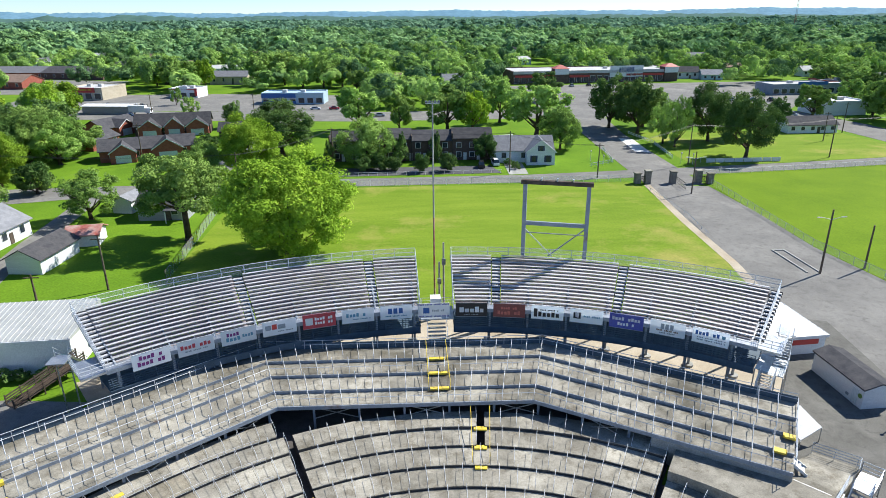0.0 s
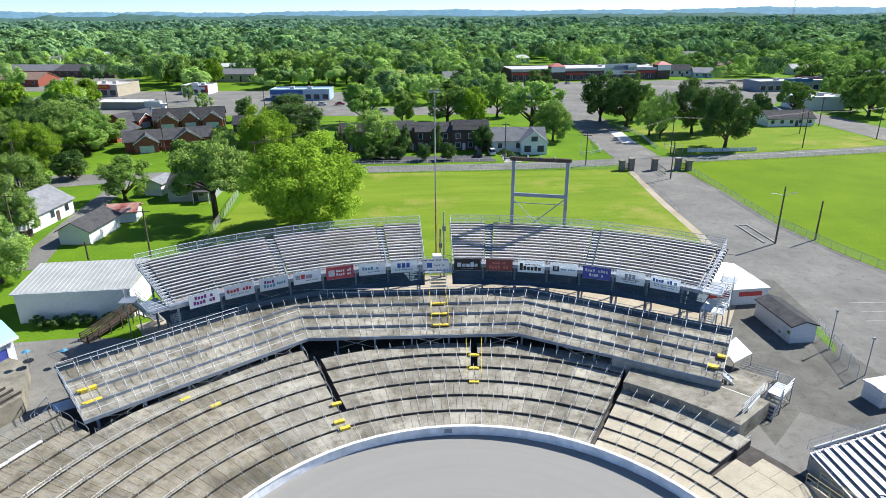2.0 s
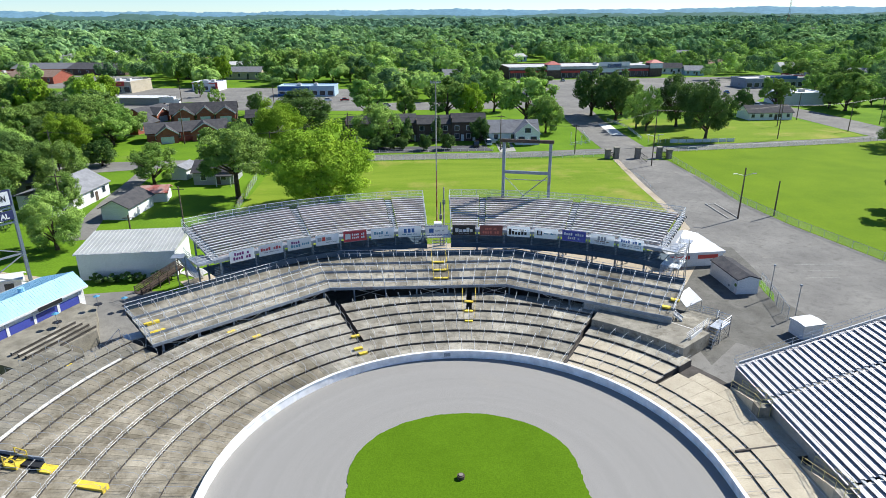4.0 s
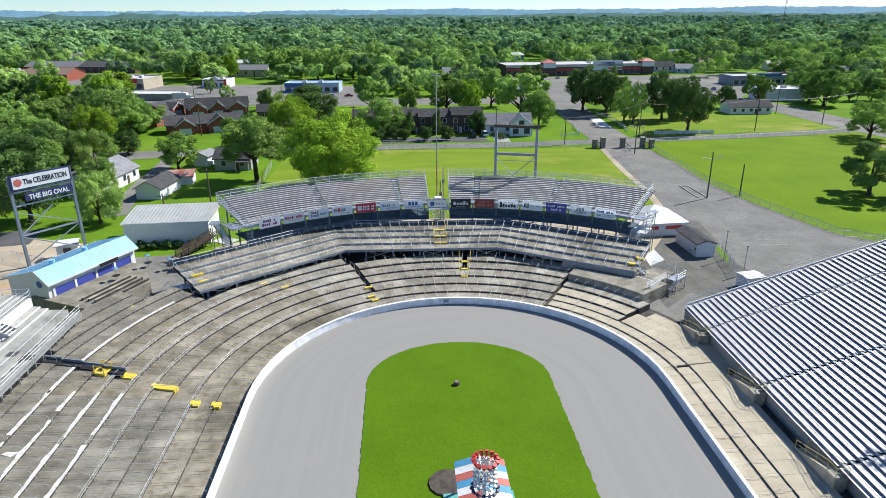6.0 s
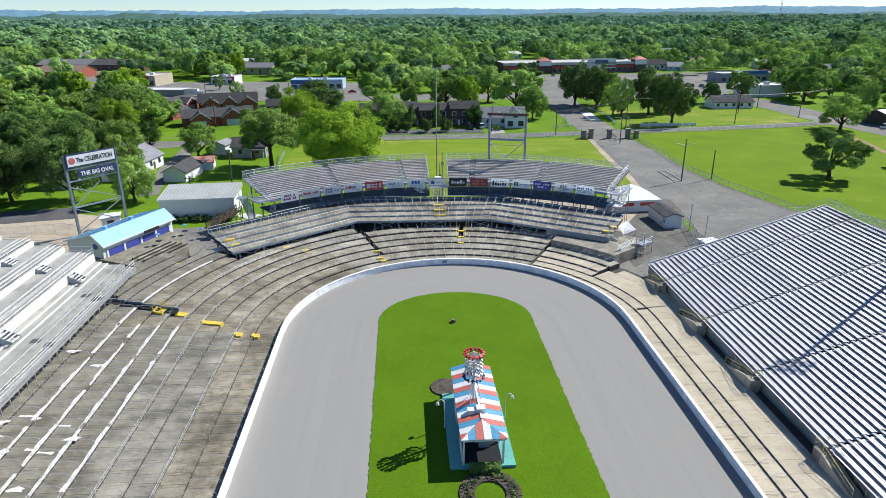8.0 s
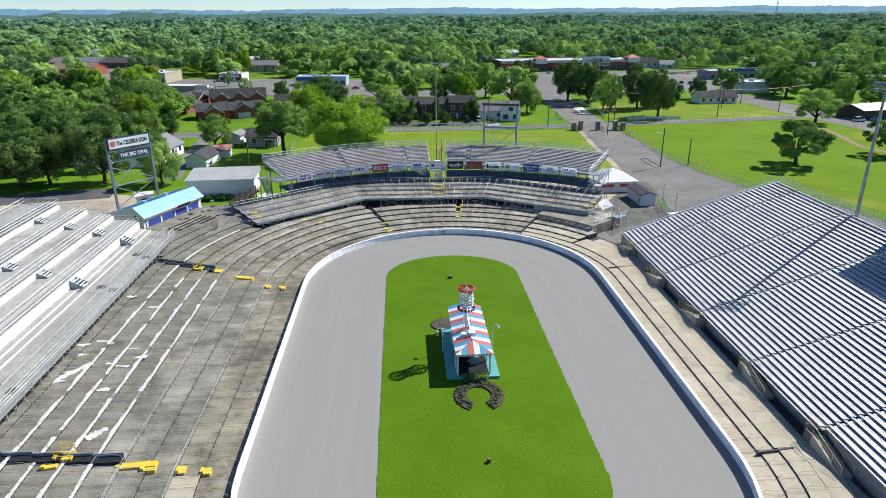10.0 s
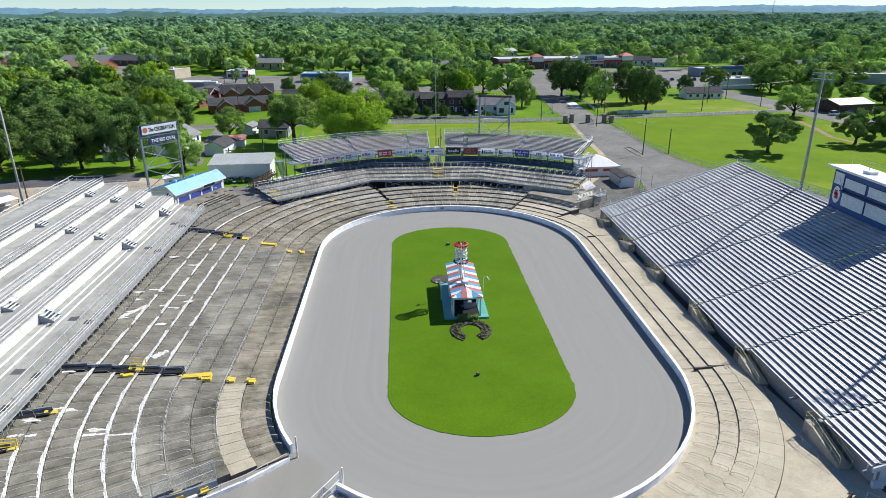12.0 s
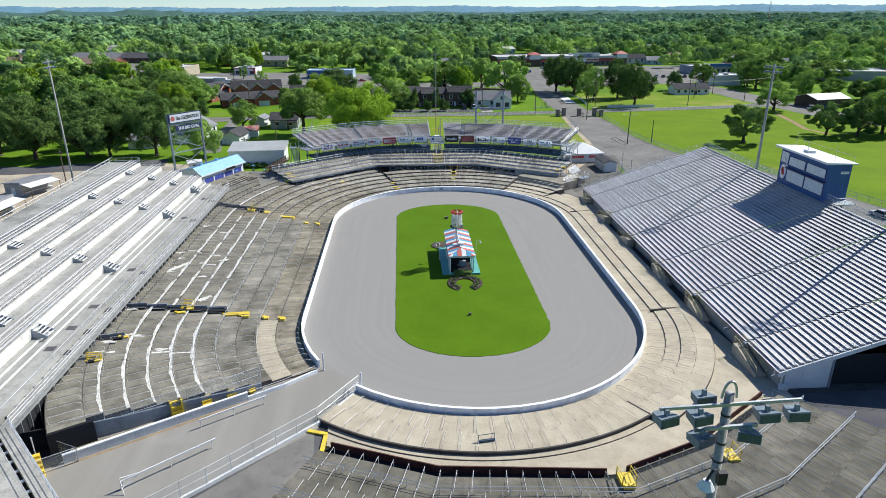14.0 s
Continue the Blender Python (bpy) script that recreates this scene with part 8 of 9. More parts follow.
for y in (-6.9, -3.4, 0.2, 3.6, 6.9):
    part("mullion", Build().box(1.6, 1.74, y - 0.18, y + 0.18, 0.7, 2.6), "white_paint", cs)
part("counter", Build().box(1.6, 2.1, -7.2, 7.2, 0.72, 0.84), "white_paint", cs)
part("blue_base", Build().box(1.6, 1.66, -7.6, 7.6, -1, 0.1), "banner_blue", cs)
part("emblem", Build().tube((0.2, -7.76, 2.9), (0.2, -7.82, 2.9), 0.5, 16), "ink_blue", cs, "round blue emblem")
part("sign_board", Build().box(2.28, 2.36, 0.5, 3.9, 2.6, 3.1), "black", cs)
for y in (-4.5, 1.0):
    part("roof_vent", Build().disc(-0.7, y, 0.4, 4.5, 5.3, 10), "sky_blue_roof", cs)
tagged(part("concession_terrace", Build().prism([(-58.5, 46.5), (-48.3, 41.5), (-43.6, 50.5), (-46.8, 57.5), (-52, 60)], 0, 2.0), "concrete_dark"), "raised dark concrete floor in front of the concession stand", "platform", kind="structure")
for k in range(4):
    x0, y0 = -50.6 + 1.05 * k, 43.6 - 0.45 * k
    bn = thing("bench", "long grey concrete bench row before the concession stand", "bench", group="bench rows")
    part("seat", Build().prism(strip([(x0, y0 + 1.0), (x0 + 3.4, y0 + 9.0)], 0.4), 2.36, 2.44), "concrete_grey", bn)
    part("base", Build().prism(strip([(x0, y0 + 1.0), (x0 + 3.4, y0 + 9.0)], 0.2), 2.0, 2.36), "joint_shade", bn)
# patio umbrellas and tables near it
for x, y in ((-46.0, 56.6), (-48.8, 51.6), (-44.2, 60.3)):
    t = thing("patio_table", "small round table with a blue parasol on the terrace", "table", at=(x, y, 2.0 if x < -45 and y < 57 else -0.02))
    part("tabletop", Build().disc(0, 0, 0.55, 0.7, 0.76, 10), "black", t)
    part("pole", Build().tube((0, 0, 0), (0, 0, 2.1), 0.03, 5), "galvanised", t)
    part("parasol", Build().tube((0, 0, 1.9), (0, 0, 2.1), 0.45, 8, 0.05), "blue_soft", t)

# hedge and small plants round the pavilion's bed
rng = np.random.default_rng(77)
cts = rng.uniform((-1.35, -7.2, 0.1), (1.45, -6.5, 0.85), (1500, 3))
face = rng.integers(0, 3, 1500)
cts[face == 0, 2] = 0.85 + rng.normal(0, 0.05, (face == 0).sum())
cts[face == 1, 1] = -7.2 + rng.normal(0, 0.05, (face == 1).sum())
tagged(new("hedge", leaf_mesh("hedge", leaf_blades(rng, cts, np.array([[0, -0.5, 0.8]] * 1500), 0.09), "leaf_dark")), "clipped green box hedge in front of the pavilion", "hedge")
random.seed(61)
for k in range(26):
    a, rr = radians(-55 + 290 * k / 25), random.uniform(1.6, 2.2)
    x, y = 0.15 + rr * 1.08 * math.cos(a), -9.7 + rr * 1.22 * math.sin(a)
    r = random.uniform(0.12, 0.26)
    pl_ = rng.normal(0, 1, (60, 3))
    pl_ /= np.linalg.norm(pl_, axis=1, keepdims=True)
    o = new("bedding_plant", leaf_mesh("bedding_plant", leaf_blades(rng, pl_ * np.array([r, r, r * 0.8]), pl_, 0.06), "leaf_dark"))
    o.location = (x, y, 0.2 + r * 0.5)
    tagged(o, "small dark green plant in the mulch bed", "plant", group="plants in the horseshoe bed")
# sheds behind the concrete stand
for x, y, L, tn in ((-94.7, 31.2, 9.0, -4), (-96.4, 50.1, 8.0, -22)):
    t = thing("stall_shed", "grey vendor shed with a white awning behind the stand", "shed", group="vendor sheds", at=(x, y, -0.03), turn=tn)
    part("wall", Build().box(-2.6, 2.6, -L / 2, L / 2, 0, 2.8), "siding_grey", t)
    part("roof", Build().hexa([(-3.0, -L / 2 - 0.3, 2.8), (2.8, -L / 2 - 0.3, 2.8), (2.8, L / 2 + 0.3, 2.8), (-3.0, L / 2 + 0.3, 2.8)], [(-3.0, -L / 2 - 0.3, 2.9), (2.8, -L / 2 - 0.3, 3.5), (2.8, L / 2 + 0.3, 3.5), (-3.0, L / 2 + 0.3, 2.9)]), "shingle_grey", t)
    part("awning", Build().hexa([(2.62, -L / 2, 2.95), (5.4, -L / 2, 2.45), (5.4, L / 2, 2.45), (2.62, L / 2, 2.95)], [(2.62, -L / 2, 3.02), (5.4, -L / 2, 2.52), (5.4, L / 2, 2.52), (2.62, L / 2, 3.02)]), "white_paint", t, "white sheet awning")
    for y2 in (-L / 2 + 0.2, L / 2 - 0.2):
        part("post", Build().box(5.2, 5.3, y2 - 0.05, y2 + 0.05, 0, 2.45), "wood_pole", t)
    part("counter", Build().box(2.6, 3.0, -L / 2 + 0.4, L / 2 - 0.4, 0.9, 1.0), "white_paint", t)
    part("door", Build().box(-0.6, 0.6, -L / 2 - 0.05, -L / 2 + 0.02, 0.05, 2.1), "shade_panel", t)
gw = thing("timber_fence", "low brown timber fence with short posts behind the stand", "fence")
part("rail", Build().prism(strip([(-87.6, 22), (-86.4, 52)], 0.12), 0.35, 0.75), "wood_pole", gw)
for k in range(12):
    part("post", Build().box(-87.4 + 0.04 * k * 2.4 - 0.1, -87.4 + 0.04 * k * 2.4 + 0.1, 23 + 2.4 * k, 23.2 + 2.4 * k, -0.03, 1.1), "wood_pole", gw)

# tall sign
sg = thing("tall_sign", "tall white and navy sign board on two steel posts", "sign", at=(-66.0, 60.0, 0), turn=53.0)
SW_ = 9.2
for x in (0, SW_):
    part("post", Build().box(x - 0.2, x + 0.2, -0.2, 0.2, 0, 15.9), "flood_grey", sg)
part("upper_board", Build().box(0.05, SW_ - 0.05, -0.45, -0.1, 13.7, 16.0), "navy", sg, "white board in a dark frame")
part("upper_face", Build().box(0.3, SW_ - 0.3, -0.48, -0.44, 13.9, 15.8), "white_paint", sg)
part("lower_board", Build().box(1.7, SW_ - 0.2, -0.42, -0.15, 11.75, 13.0), "navy", sg)
part("rail", Build().box(0, SW_, -0.1, 0.1, 13.2, 13.4), "galvanised", sg)
part("rail", Build().box(0, SW_, -0.1, 0.1, 11.1, 11.3), "galvanised", sg)
part("rail", Build().box(0, SW_, -0.1, 0.1, 6.3, 6.55), "galvanised", sg)
for p, q in (((0, 0, 10.3), (SW_, 0, 6.5)), ((0, 0, 1.8), (SW_, 0, 6.3)), ((SW_, 0, 1.8), (0, 0, 6.3)), ((0, 0, 6.5), (SW_ * 0.6, 0, 10.3))):
    part("brace", Build().beam(p, q, 0.1, 0.16), "galvanised", sg)
part("emblem", Build().disc(1.05, 0, 0.01, 0, 0.01, 3).tube((1.05, -0.5, 14.85), (1.05, -0.49, 14.85), 0.6, 16), "red_soft", sg)


def lettering(text, size, x, z, y, material, parent, name="lettering", stretch=1.0):
    cu = bpy.data.curves.new(name, "FONT")
    cu.body, cu.size, cu.extrude, cu.offset = text, size, 0.01, 0.03
    cu.align_x = "LEFT"
    cu.materials.append(M[material])
    o = new(name, cu)
    o.parent = parent
    o.location, o.rotation_euler, o.scale = (x, y, z), (radians(90), 0, 0), (stretch, 1, 1)
    return o


lettering("The CELEBRATION", 1.2, 1.85, 14.45, -0.5, "black", sg, stretch=0.66)
lettering("THE BIG OVAL", 1.05, 2.2, 11.98, -0.45, "white_paint", sg, stretch=0.9)

# sheds and tent north-east
sh = house("shed", 44.5, 62.8, 92, 7.8, 3.3, 2.35, 0.55, "siding", "shingle", "long white shed with a dark shingle roof", "shed", windows=(), door=False, over=0.2)
part("door", Build().box(-3.2, -2.4, 1.63, 1.71, 0.05, 1.9), "shade_panel", sh)
part("emblem", Build().tube((-3.5, 1.64, 1.4), (-3.5, 1.71, 1.4), 0.26, 12), "leaf_dark", sh)
part("vent", Build().box(-2.0, -1.6, 1.64, 1.71, 0.5, 0.8), "ink_grey", sh)
tn = thing("tent", "white marquee with a pointed roof and a red stripe", "tent", at=(41.3, 74.3, -0.03), turn=4)
part("canopy", Build().hexa([(-5.0, -4.6, 2.45), (5.0, -4.6, 2.45), (5.0, 4.6, 2.45), (-5.0, 4.6, 2.45)], [(-0.2, -0.2, 4.7), (0.2, -0.2, 4.7), (0.2, 0.2, 4.7), (-0.2, 0.2, 4.7)]), "white_paint", tn)
part("valance", Build().box(-5.02, 5.02, -4.64, -4.6, 2.15, 2.5).box(5.0, 5.04, -4.6, 4.6, 2.15, 2.5), "white_paint", tn)
part("side_wall", Build().box(-4.8, 4.8, -4.4, -4.35, 0.0, 2.45), "siding", tn)
for x in (-2.6, 2.2):
    part("red_panel", Build().box(x - 1.7, x + 1.7, -4.46, -4.41, 1.3, 1.95), "red", tn)
house("utility_shed", 45.7, 46.4, 10, 2.9, 2.4, 1.9, 0.12, "siding", "white_paint", "small white box shed with a flat white roof", "shed", windows=(), door=False, over=0.15)
aw = thing("awning_board", "white board leaning against the end of the deck", "board")
q4 = [(33.0, 53.2, 1.0), (35.6, 54.2, 1.6), (34.6, 56.4, 2.6), (32.4, 55.0, 2.0)]
part("panel", Build().hexa([(a, b2, c - 0.08) for a, b2, c in q4], q4), "white_paint", aw)
for a, b2, c in q4[:3]:
    part("leg", Build().tube((a, b2, 0), (a, b2, c - 0.08), 0.05, 5), "galvanised", aw)
tagged(part("platform_end", Build().prism([(28.1, 42.3), (32.5, 46.1), (35.0, 48.1), (32.2, 50.5), (29.4, 49.0), (28.8, 47.0), (26.0, 44.0)], 0, 1.88), "concrete_grey"), "stained grey concrete end of the raised platform", "platform", kind="structure")
tagged(part("painted_line", Build().prism(strip([(28.3, 47.5), (30.5, 45.2)], 0.12), 1.85, 1.915), "worn_white"), "white painted line across the concrete platform", "painted line")
el = thing("platform_railing", "pale four-bar pipe railing round the raised platform", "railing")
rail_run([(32.1, 50.4), (34.9, 48.1)], 1.88, 1.1, el, rungs=4, step=1.7, r=0.028)
rail_run([(34.9, 48.1), (34.5, 47.75)], 1.88, 1.1, el, rungs=4, step=0.5, r=0.028)
rail_run([(32.5, 46.2), (28.2, 42.5)], 1.88, 1.05, el, rungs=4, step=1.2, r=0.032)
ks = thing("kiosk_panel", "white panel with a dark window at the platform's edge", "panel")
part("panel", Build().prism(strip([(28.9, 42.75), (31.2, 44.8)], 0.1), 0.25, 2.35), "white_paint", ks)
part("window", Build().prism(strip([(29.3, 43.1), (30.8, 44.44)], 0.16), 0.9, 1.55), "navy", ks)
for p in ((28.95, 42.8), (31.15, 44.75)):
    part("post", Build().tube((*p, -0.02), (*p, 0.3), 0.05, 5), "galvanised", ks)
sc = thing("side_landing", "grey steel landing with guard rails and cross-braced legs", "landing")
SCQ = [(32.7, 46.0), (34.75, 47.75), (35.75, 46.6), (33.6, 44.8)]
part("platform", Build().prism(SCQ[::-1], 1.84, 1.93), "galvanised", sc)
for x, y in SCQ:
    part("leg", Build().tube((x, y, 0), (x, y, 2.95), 0.05, 5), "pole_grey", sc)
for z in (2.2, 2.58, 2.95):
    for p, q in zip(SCQ[1:], SCQ[2:]):
        part("guard_rail", Build().tube((*p, z), (*q, z), 0.035, 5), "pipe", sc)
for p, q in zip(SCQ[1:], SCQ[2:]):
    part("brace", Build().tube((*p, 0.1), (*q, 1.8), 0.035, 4).tube((*q, 0.1), (*p, 1.8), 0.035, 4), "pole_grey", sc)
for k in range(6):
    u, v = Vector((33.55, 44.75)), Vector((32.75, 45.85))
    d = Vector((-0.74, -0.62)) * (0.3 * k)
    part("tread", Build().prism([tuple(u + d), tuple(v + d), tuple(v + d + Vector((-0.18, -0.15))), tuple(u + d + Vector((-0.18, -0.15)))], 1.6 - 0.3 * k, 1.66 - 0.3 * k), "galvanised", sc)
for u in ((33.55, 44.75), (32.75, 45.85)):
    e = (u[0] - 1.45, u[1] - 1.2)
    part("stringer", Build().beam((*u, 1.75), (*e, 0.05), 0.06, 0.14), "pole_grey", sc)
    part("handrail", Build().tube((*u, 2.9), (*e, 1.1), 0.032, 5).tube((*u, 2.45), (*e, 0.7), 0.028, 5).tube((*e, 0.0), (*e, 1.1), 0.032, 5), "pipe", sc)
ds = thing("end_steps", "small grey steel steps from the deck down to the platform", "steps")
for k in range(4):
    part("tread", Build().turned(29.15 + 0.26 * k, 48.55 - 0.14 * k, 0.24, 1.1, 2.72 - 0.25 * k, 2.78 - 0.25 * k, -28), "galvanised", ds)
for dx, dy in ((0.26, 0.5), (-0.26, -0.5)):
    part("stringer", Build().beam((29.0 + dx, 48.6 + dy, 2.8), (30.15 + dx, 48.0 + dy, 1.92), 0.06, 0.24), "white_paint", ds)
for x, y, h in ((47.1, 57.3, 5.0), (47.3, 51.2, 4.6)):
    t = thing("metal_post", "thin grey metal post beside the sheds", "post", at=(x, y, -0.03))
    part("shaft", Build().tube((0, 0, 0), (0, 0, h), 0.06, 6), "pole_grey", t)
    part("lamp_head", Build().box(-0.12, 0.12, -0.12, 0.12, h, h + 0.2), "steel_blue", t)

house("ticket_booth", -63.5, 67.5, 20, 3.2, 2.4, 2.6, 0.5, "siding", "white_paint", "small white ticket booth under the tall sign", "booth", windows=((0, 1),), door=False, over=0.3)

# white landing and steps off the deck's western end
ld = thing("deck_stairs", "white painted landing and steps off the deck's end", "stairs")
part("landing", Build().turned(-38.6, 49.4, 2.6, 1.8, 1.5, 1.62, 30), "white_paint", ld)
for k in range(5):
    part("tread", Build().turned(-40.3 - 0.26 * k, 48.4 - 0.15 * k, 0.3, 1.6, 1.25 - 0.25 * k, 1.3 - 0.25 * k, 30), "white_paint", ld)
for dx, dy in ((-0.7, 0.5), (0.7, -0.9)):
    part("handrail", Build().tube((-39.9 + dx * 0.7, 48.9 + dy, 1.6), (-39.9 + dx * 0.7, 48.9 + dy, 2.6), 0.035, 5).tube((-39.9 + dx * 0.7, 48.9 + dy, 2.6), (-41.4 + dx * 0.7, 48.0 + dy, 1.1), 0.035, 5)
         .tube((-41.4 + dx * 0.7, 48.0 + dy, 0.0), (-41.4 + dx * 0.7, 48.0 + dy, 1.1), 0.035, 5), "pipe", ld)
for x, y in ((-39.6, 49.6), (-37.9, 50.5), (-39.0, 48.3), (-37.4, 49.2)):
    part("leg", Build().tube((x, y, 0), (x, y, 1.52), 0.05, 5), "pipe", ld)

# gate pillars
for x, y, h in ((52.3, 150.2, 2.4), (54.7, 150.0, 3.0), (60.6, 149.4, 2.8), (66.7, 149.2, 3.0), (69.3, 148.6, 2.4)):
    t = thing("gate_pillar", "square dark stone gate pillar with a flat cap", "pillar", group="gate pillars", at=(x, y, -0.05))
    part("shaft", Build().box(-0.65, 0.65, -0.65, 0.65, 0, h), "stone", t)
    part("cap", Build().box(-0.8, 0.8, -0.8, 0.8, h, h + 0.22), "concrete_grey", t)
for (x0, y0), (x1, y1) in (((53.1, 150.1), (54.0, 150.1)), ((61.4, 149.2), (61.0, 143.0)), ((67.5, 149.0), (68.5, 148.8))):
    t = thing("iron_gate", "open black iron gate beside a pillar", "gate")
    for z in (0.4, 1.6):
        part("cross_bar", Build().beam((x0, y0, z), (x1, y1, z), 0.05, 0.08), "black", t)
    for k in range(10):
        f = k / 9
        part("bar", Build().box(x0 + (x1 - x0) * f - 0.02, x0 + (x1 - x0) * f + 0.02, y0 + (y1 - y0) * f - 0.02, y0 + (y1 - y0) * f + 0.02, 0.1, 1.8), "black", t)


# globe lamps on the lawns beside the entrance road
for x, y in ((48.1, 174.8), (49.8, 168.8), (71.4, 170.0), (74.0, 168.6)):
    t = thing("lawn_lamp", "small white globe lamp on a short post on the lawn", "lamp post", group="lawn lamps", at=(x, y, -0.05))
    part("post", Build().tube((0, 0, 0), (0, 0, 2.5), 0.06, 6), "white_paint", t)
    part("collar", Build().tube((0, 0, 2.45), (0, 0, 2.6), 0.1, 8), "black", t)
    part("globe", Build().tube((0, 0, 2.6), (0, 0, 2.8), 0.14, 8, 0.22).tube((0, 0, 2.8), (0, 0, 3.02), 0.22, 8, 0.1), "white_paint", t)

# fences
def fence(points, h, step, label, material="pipe", cover=True, r=0.04):
    t = thing("fence", label, "fence", kind="structure")
    for p, _ in along(points, step):
        part("post", Build().tube((p.x, p.y, -0.06), (p.x, p.y, h), r, 5), material, t)
    b, s = Build(), Build()
    for p, q in zip(points, points[1:]):
        b.tube((*p, h), (*q, h), r * 0.8, 4)
        s.add([(*p, 0), (*q, 0), (*q, h), (*p, h)], [(0, 1, 2, 3)])
    part("top_rail", b, material, t)
    if cover:
        part("mesh", s, "fence_mesh", t)
    return t


fence([(69.2, 147.5), (68.3, 126), (67.4, 105), (69.6, 89), (74.4, 68), (85, 57.5), (94, 20), (94, -40)], 1.3, 3.0, "silver chain-link fence along the edge of the field")
fence([(52, 152.2), (-20, 153.2), (-38, 151)], 1.5, 3.0, "silver chain-link fence between field and street")
fence([(69.8, 156.4), (100, 159.8), (132, 164), (146, 167.5)], 1.3, 3.0, "silver chain-link fence beside the street")
fence([(53, 146), (53.5, 125), (52, 112)], 0.5, 2.5, "low pale kerb rail beside the entrance road", cover=False)
fence([(74, 170.5), (80, 170.2)], 1.2, 1.5, "white rail fence at the lawn", "white_paint", cover=False)
fence([(-39.6, 98), (-40.5, 116), (-41.5, 134)], 1.9, 2.4, "weathered board fence between the yards", "wood_dark")
fence([(-60, 60), (-72, 66), (-90, 62), (-120, 50)], 1.8, 3.0, "chain-link fence behind the concrete stand")
fence([(-24, 163.2), (22, 163.6)], 0.8, 2.4, "low white rail fence of the car park", "white_paint", cover=False)
fence([(45.6, 50.2), (46.6, 54.0), (47.4, 57.6), (48.3, 61.9)], 2.0, 2.4, "chain-link fence beside the sheds")
fence([(-20, 84), (20, 85)], 1.8, 3.0, "chain-link fence behind the stand")
pw = thing("white_fence", "white solid panel fence on the lawn", "fence", kind="structure")
for k in range(8):
    part("panel", Build().box(78.5 + k * 2.6, 80.9 + k * 2.6, 170.0, 170.12, 0, 1.1), "white_paint", pw)
for pts in ([(56, 190), (53.5, 172), (46, 168)], [(71.5, 176), (74, 196), (72, 214)]):
    t = thing("picket_fence", "low white picket fence beside the entrance road", "fence", kind="structure")
    for p, _ in along(pts, 2.0):
        part("post", Build().box(p.x - 0.07, p.x + 0.07, p.y - 0.07, p.y + 0.07, 0, 1.05), "white_paint", t)
    for z in (0.4, 0.9):
        for p, q in zip(pts, pts[1:]):
            part("rail", Build().beam((*p, z), (*q, z), 0.06, 0.12), "white_paint", t)


# poles and wires
def utility_pole(x, y, h, label="weathered wooden utility pole with a cross-arm", lamp=0, arms=1):
    t = thing("utility_pole", label, "pole", at=(x, y, -0.05))
    part("pole", Build().tube((0, 0, 0), (0, 0, h), 0.17, 7, 0.12), "wood_pole", t)
    for k in range(arms):
        part("cross_arm", Build().box(-1.1, 1.1, -0.06, 0.06, h - 0.6 - k, h - 0.45 - k), "wood_pole", t)
    if lamp:
        for s in ((-1, 1) if lamp == 2 else (1,)):
            part("lamp_arm", Build().tube((0, 0, h - 1.6), (s * 1.5, 0, h - 1.2), 0.05, 5).tube((s * 1.5, 0, h - 1.2), (s * 2.3, 0, h - 1.2), 0.09, 5), "white_paint", t)
    return t


utility_pole(61.1, 93.6, 10.4, "dark wooden pole with two street-lamp arms", 2, 0)
utility_pole(69.3, 95.0, 7.2, "plain dark wooden pole beside the fence", 0, 0)
utility_pole(61.2, 140.2, 9.5, "dark wooden pole with two street-lamp arms", 2, 0)
for x, y, h in ((44.6, 156.5, 8.5), (72.5, 168, 11), (115.2, 173.5, 11), (24.0, 164.2, 10.5), (-22, 177, 10), (-56.2, 93.0, 4.0), (-47.4, 96, 8.5), (-74.5, 183, 11), (-98, 150, 10.5), (-72.5, 102, 10),
                (-92.5, 59, 8.0), (143, 209, 10), (166, 196, 10), (146, 184, 9), (-100, 262, 10), (-150, 284, 10), (-60, 258, 10), (128, 196, 9), (-40.5, 149, 9.5)):
    utility_pole(x, y, h)
wr = thing("street_wires", "thin overhead wires along the street", "wires", kind="stuff")
b = Build()
for a, c in (((44.6, 156.5, 8.1), (72.5, 168, 10.5)), ((72.5, 168, 10.5), (115.2, 173.5, 10.5)), ((24, 164.2, 10), (44.6, 156.5, 8.1)), ((-22, 177, 9.5), (24, 164.2, 10)), ((-40.5, 149, 9), (-22, 177, 9.5)),
             ((-74.5, 183, 10.5), (-22, 177, 9.5)), ((-98, 150, 10), (-40.5, 149, 9)), ((115.2, 173.5, 10.5), (166, 196, 9.5)), ((-72.5, 102, 9.5), (-98, 150, 10))):
    for off in (-0.9, 0.9):
        pts = [(a[0] + (c[0] - a[0]) * f, a[1] + (c[1] - a[1]) * f + off * 0.3, a[2] + (c[2] - a[2]) * f - 4 * 0.9 * f * (1 - f) + (0.0 if off > 0 else -0.05)) for f in np.linspace(0, 1, 7)]
        for p, q in zip(pts, pts[1:]):
            b.tube(p, q, 0.025, 3)
part("wire", b, "black", wr)

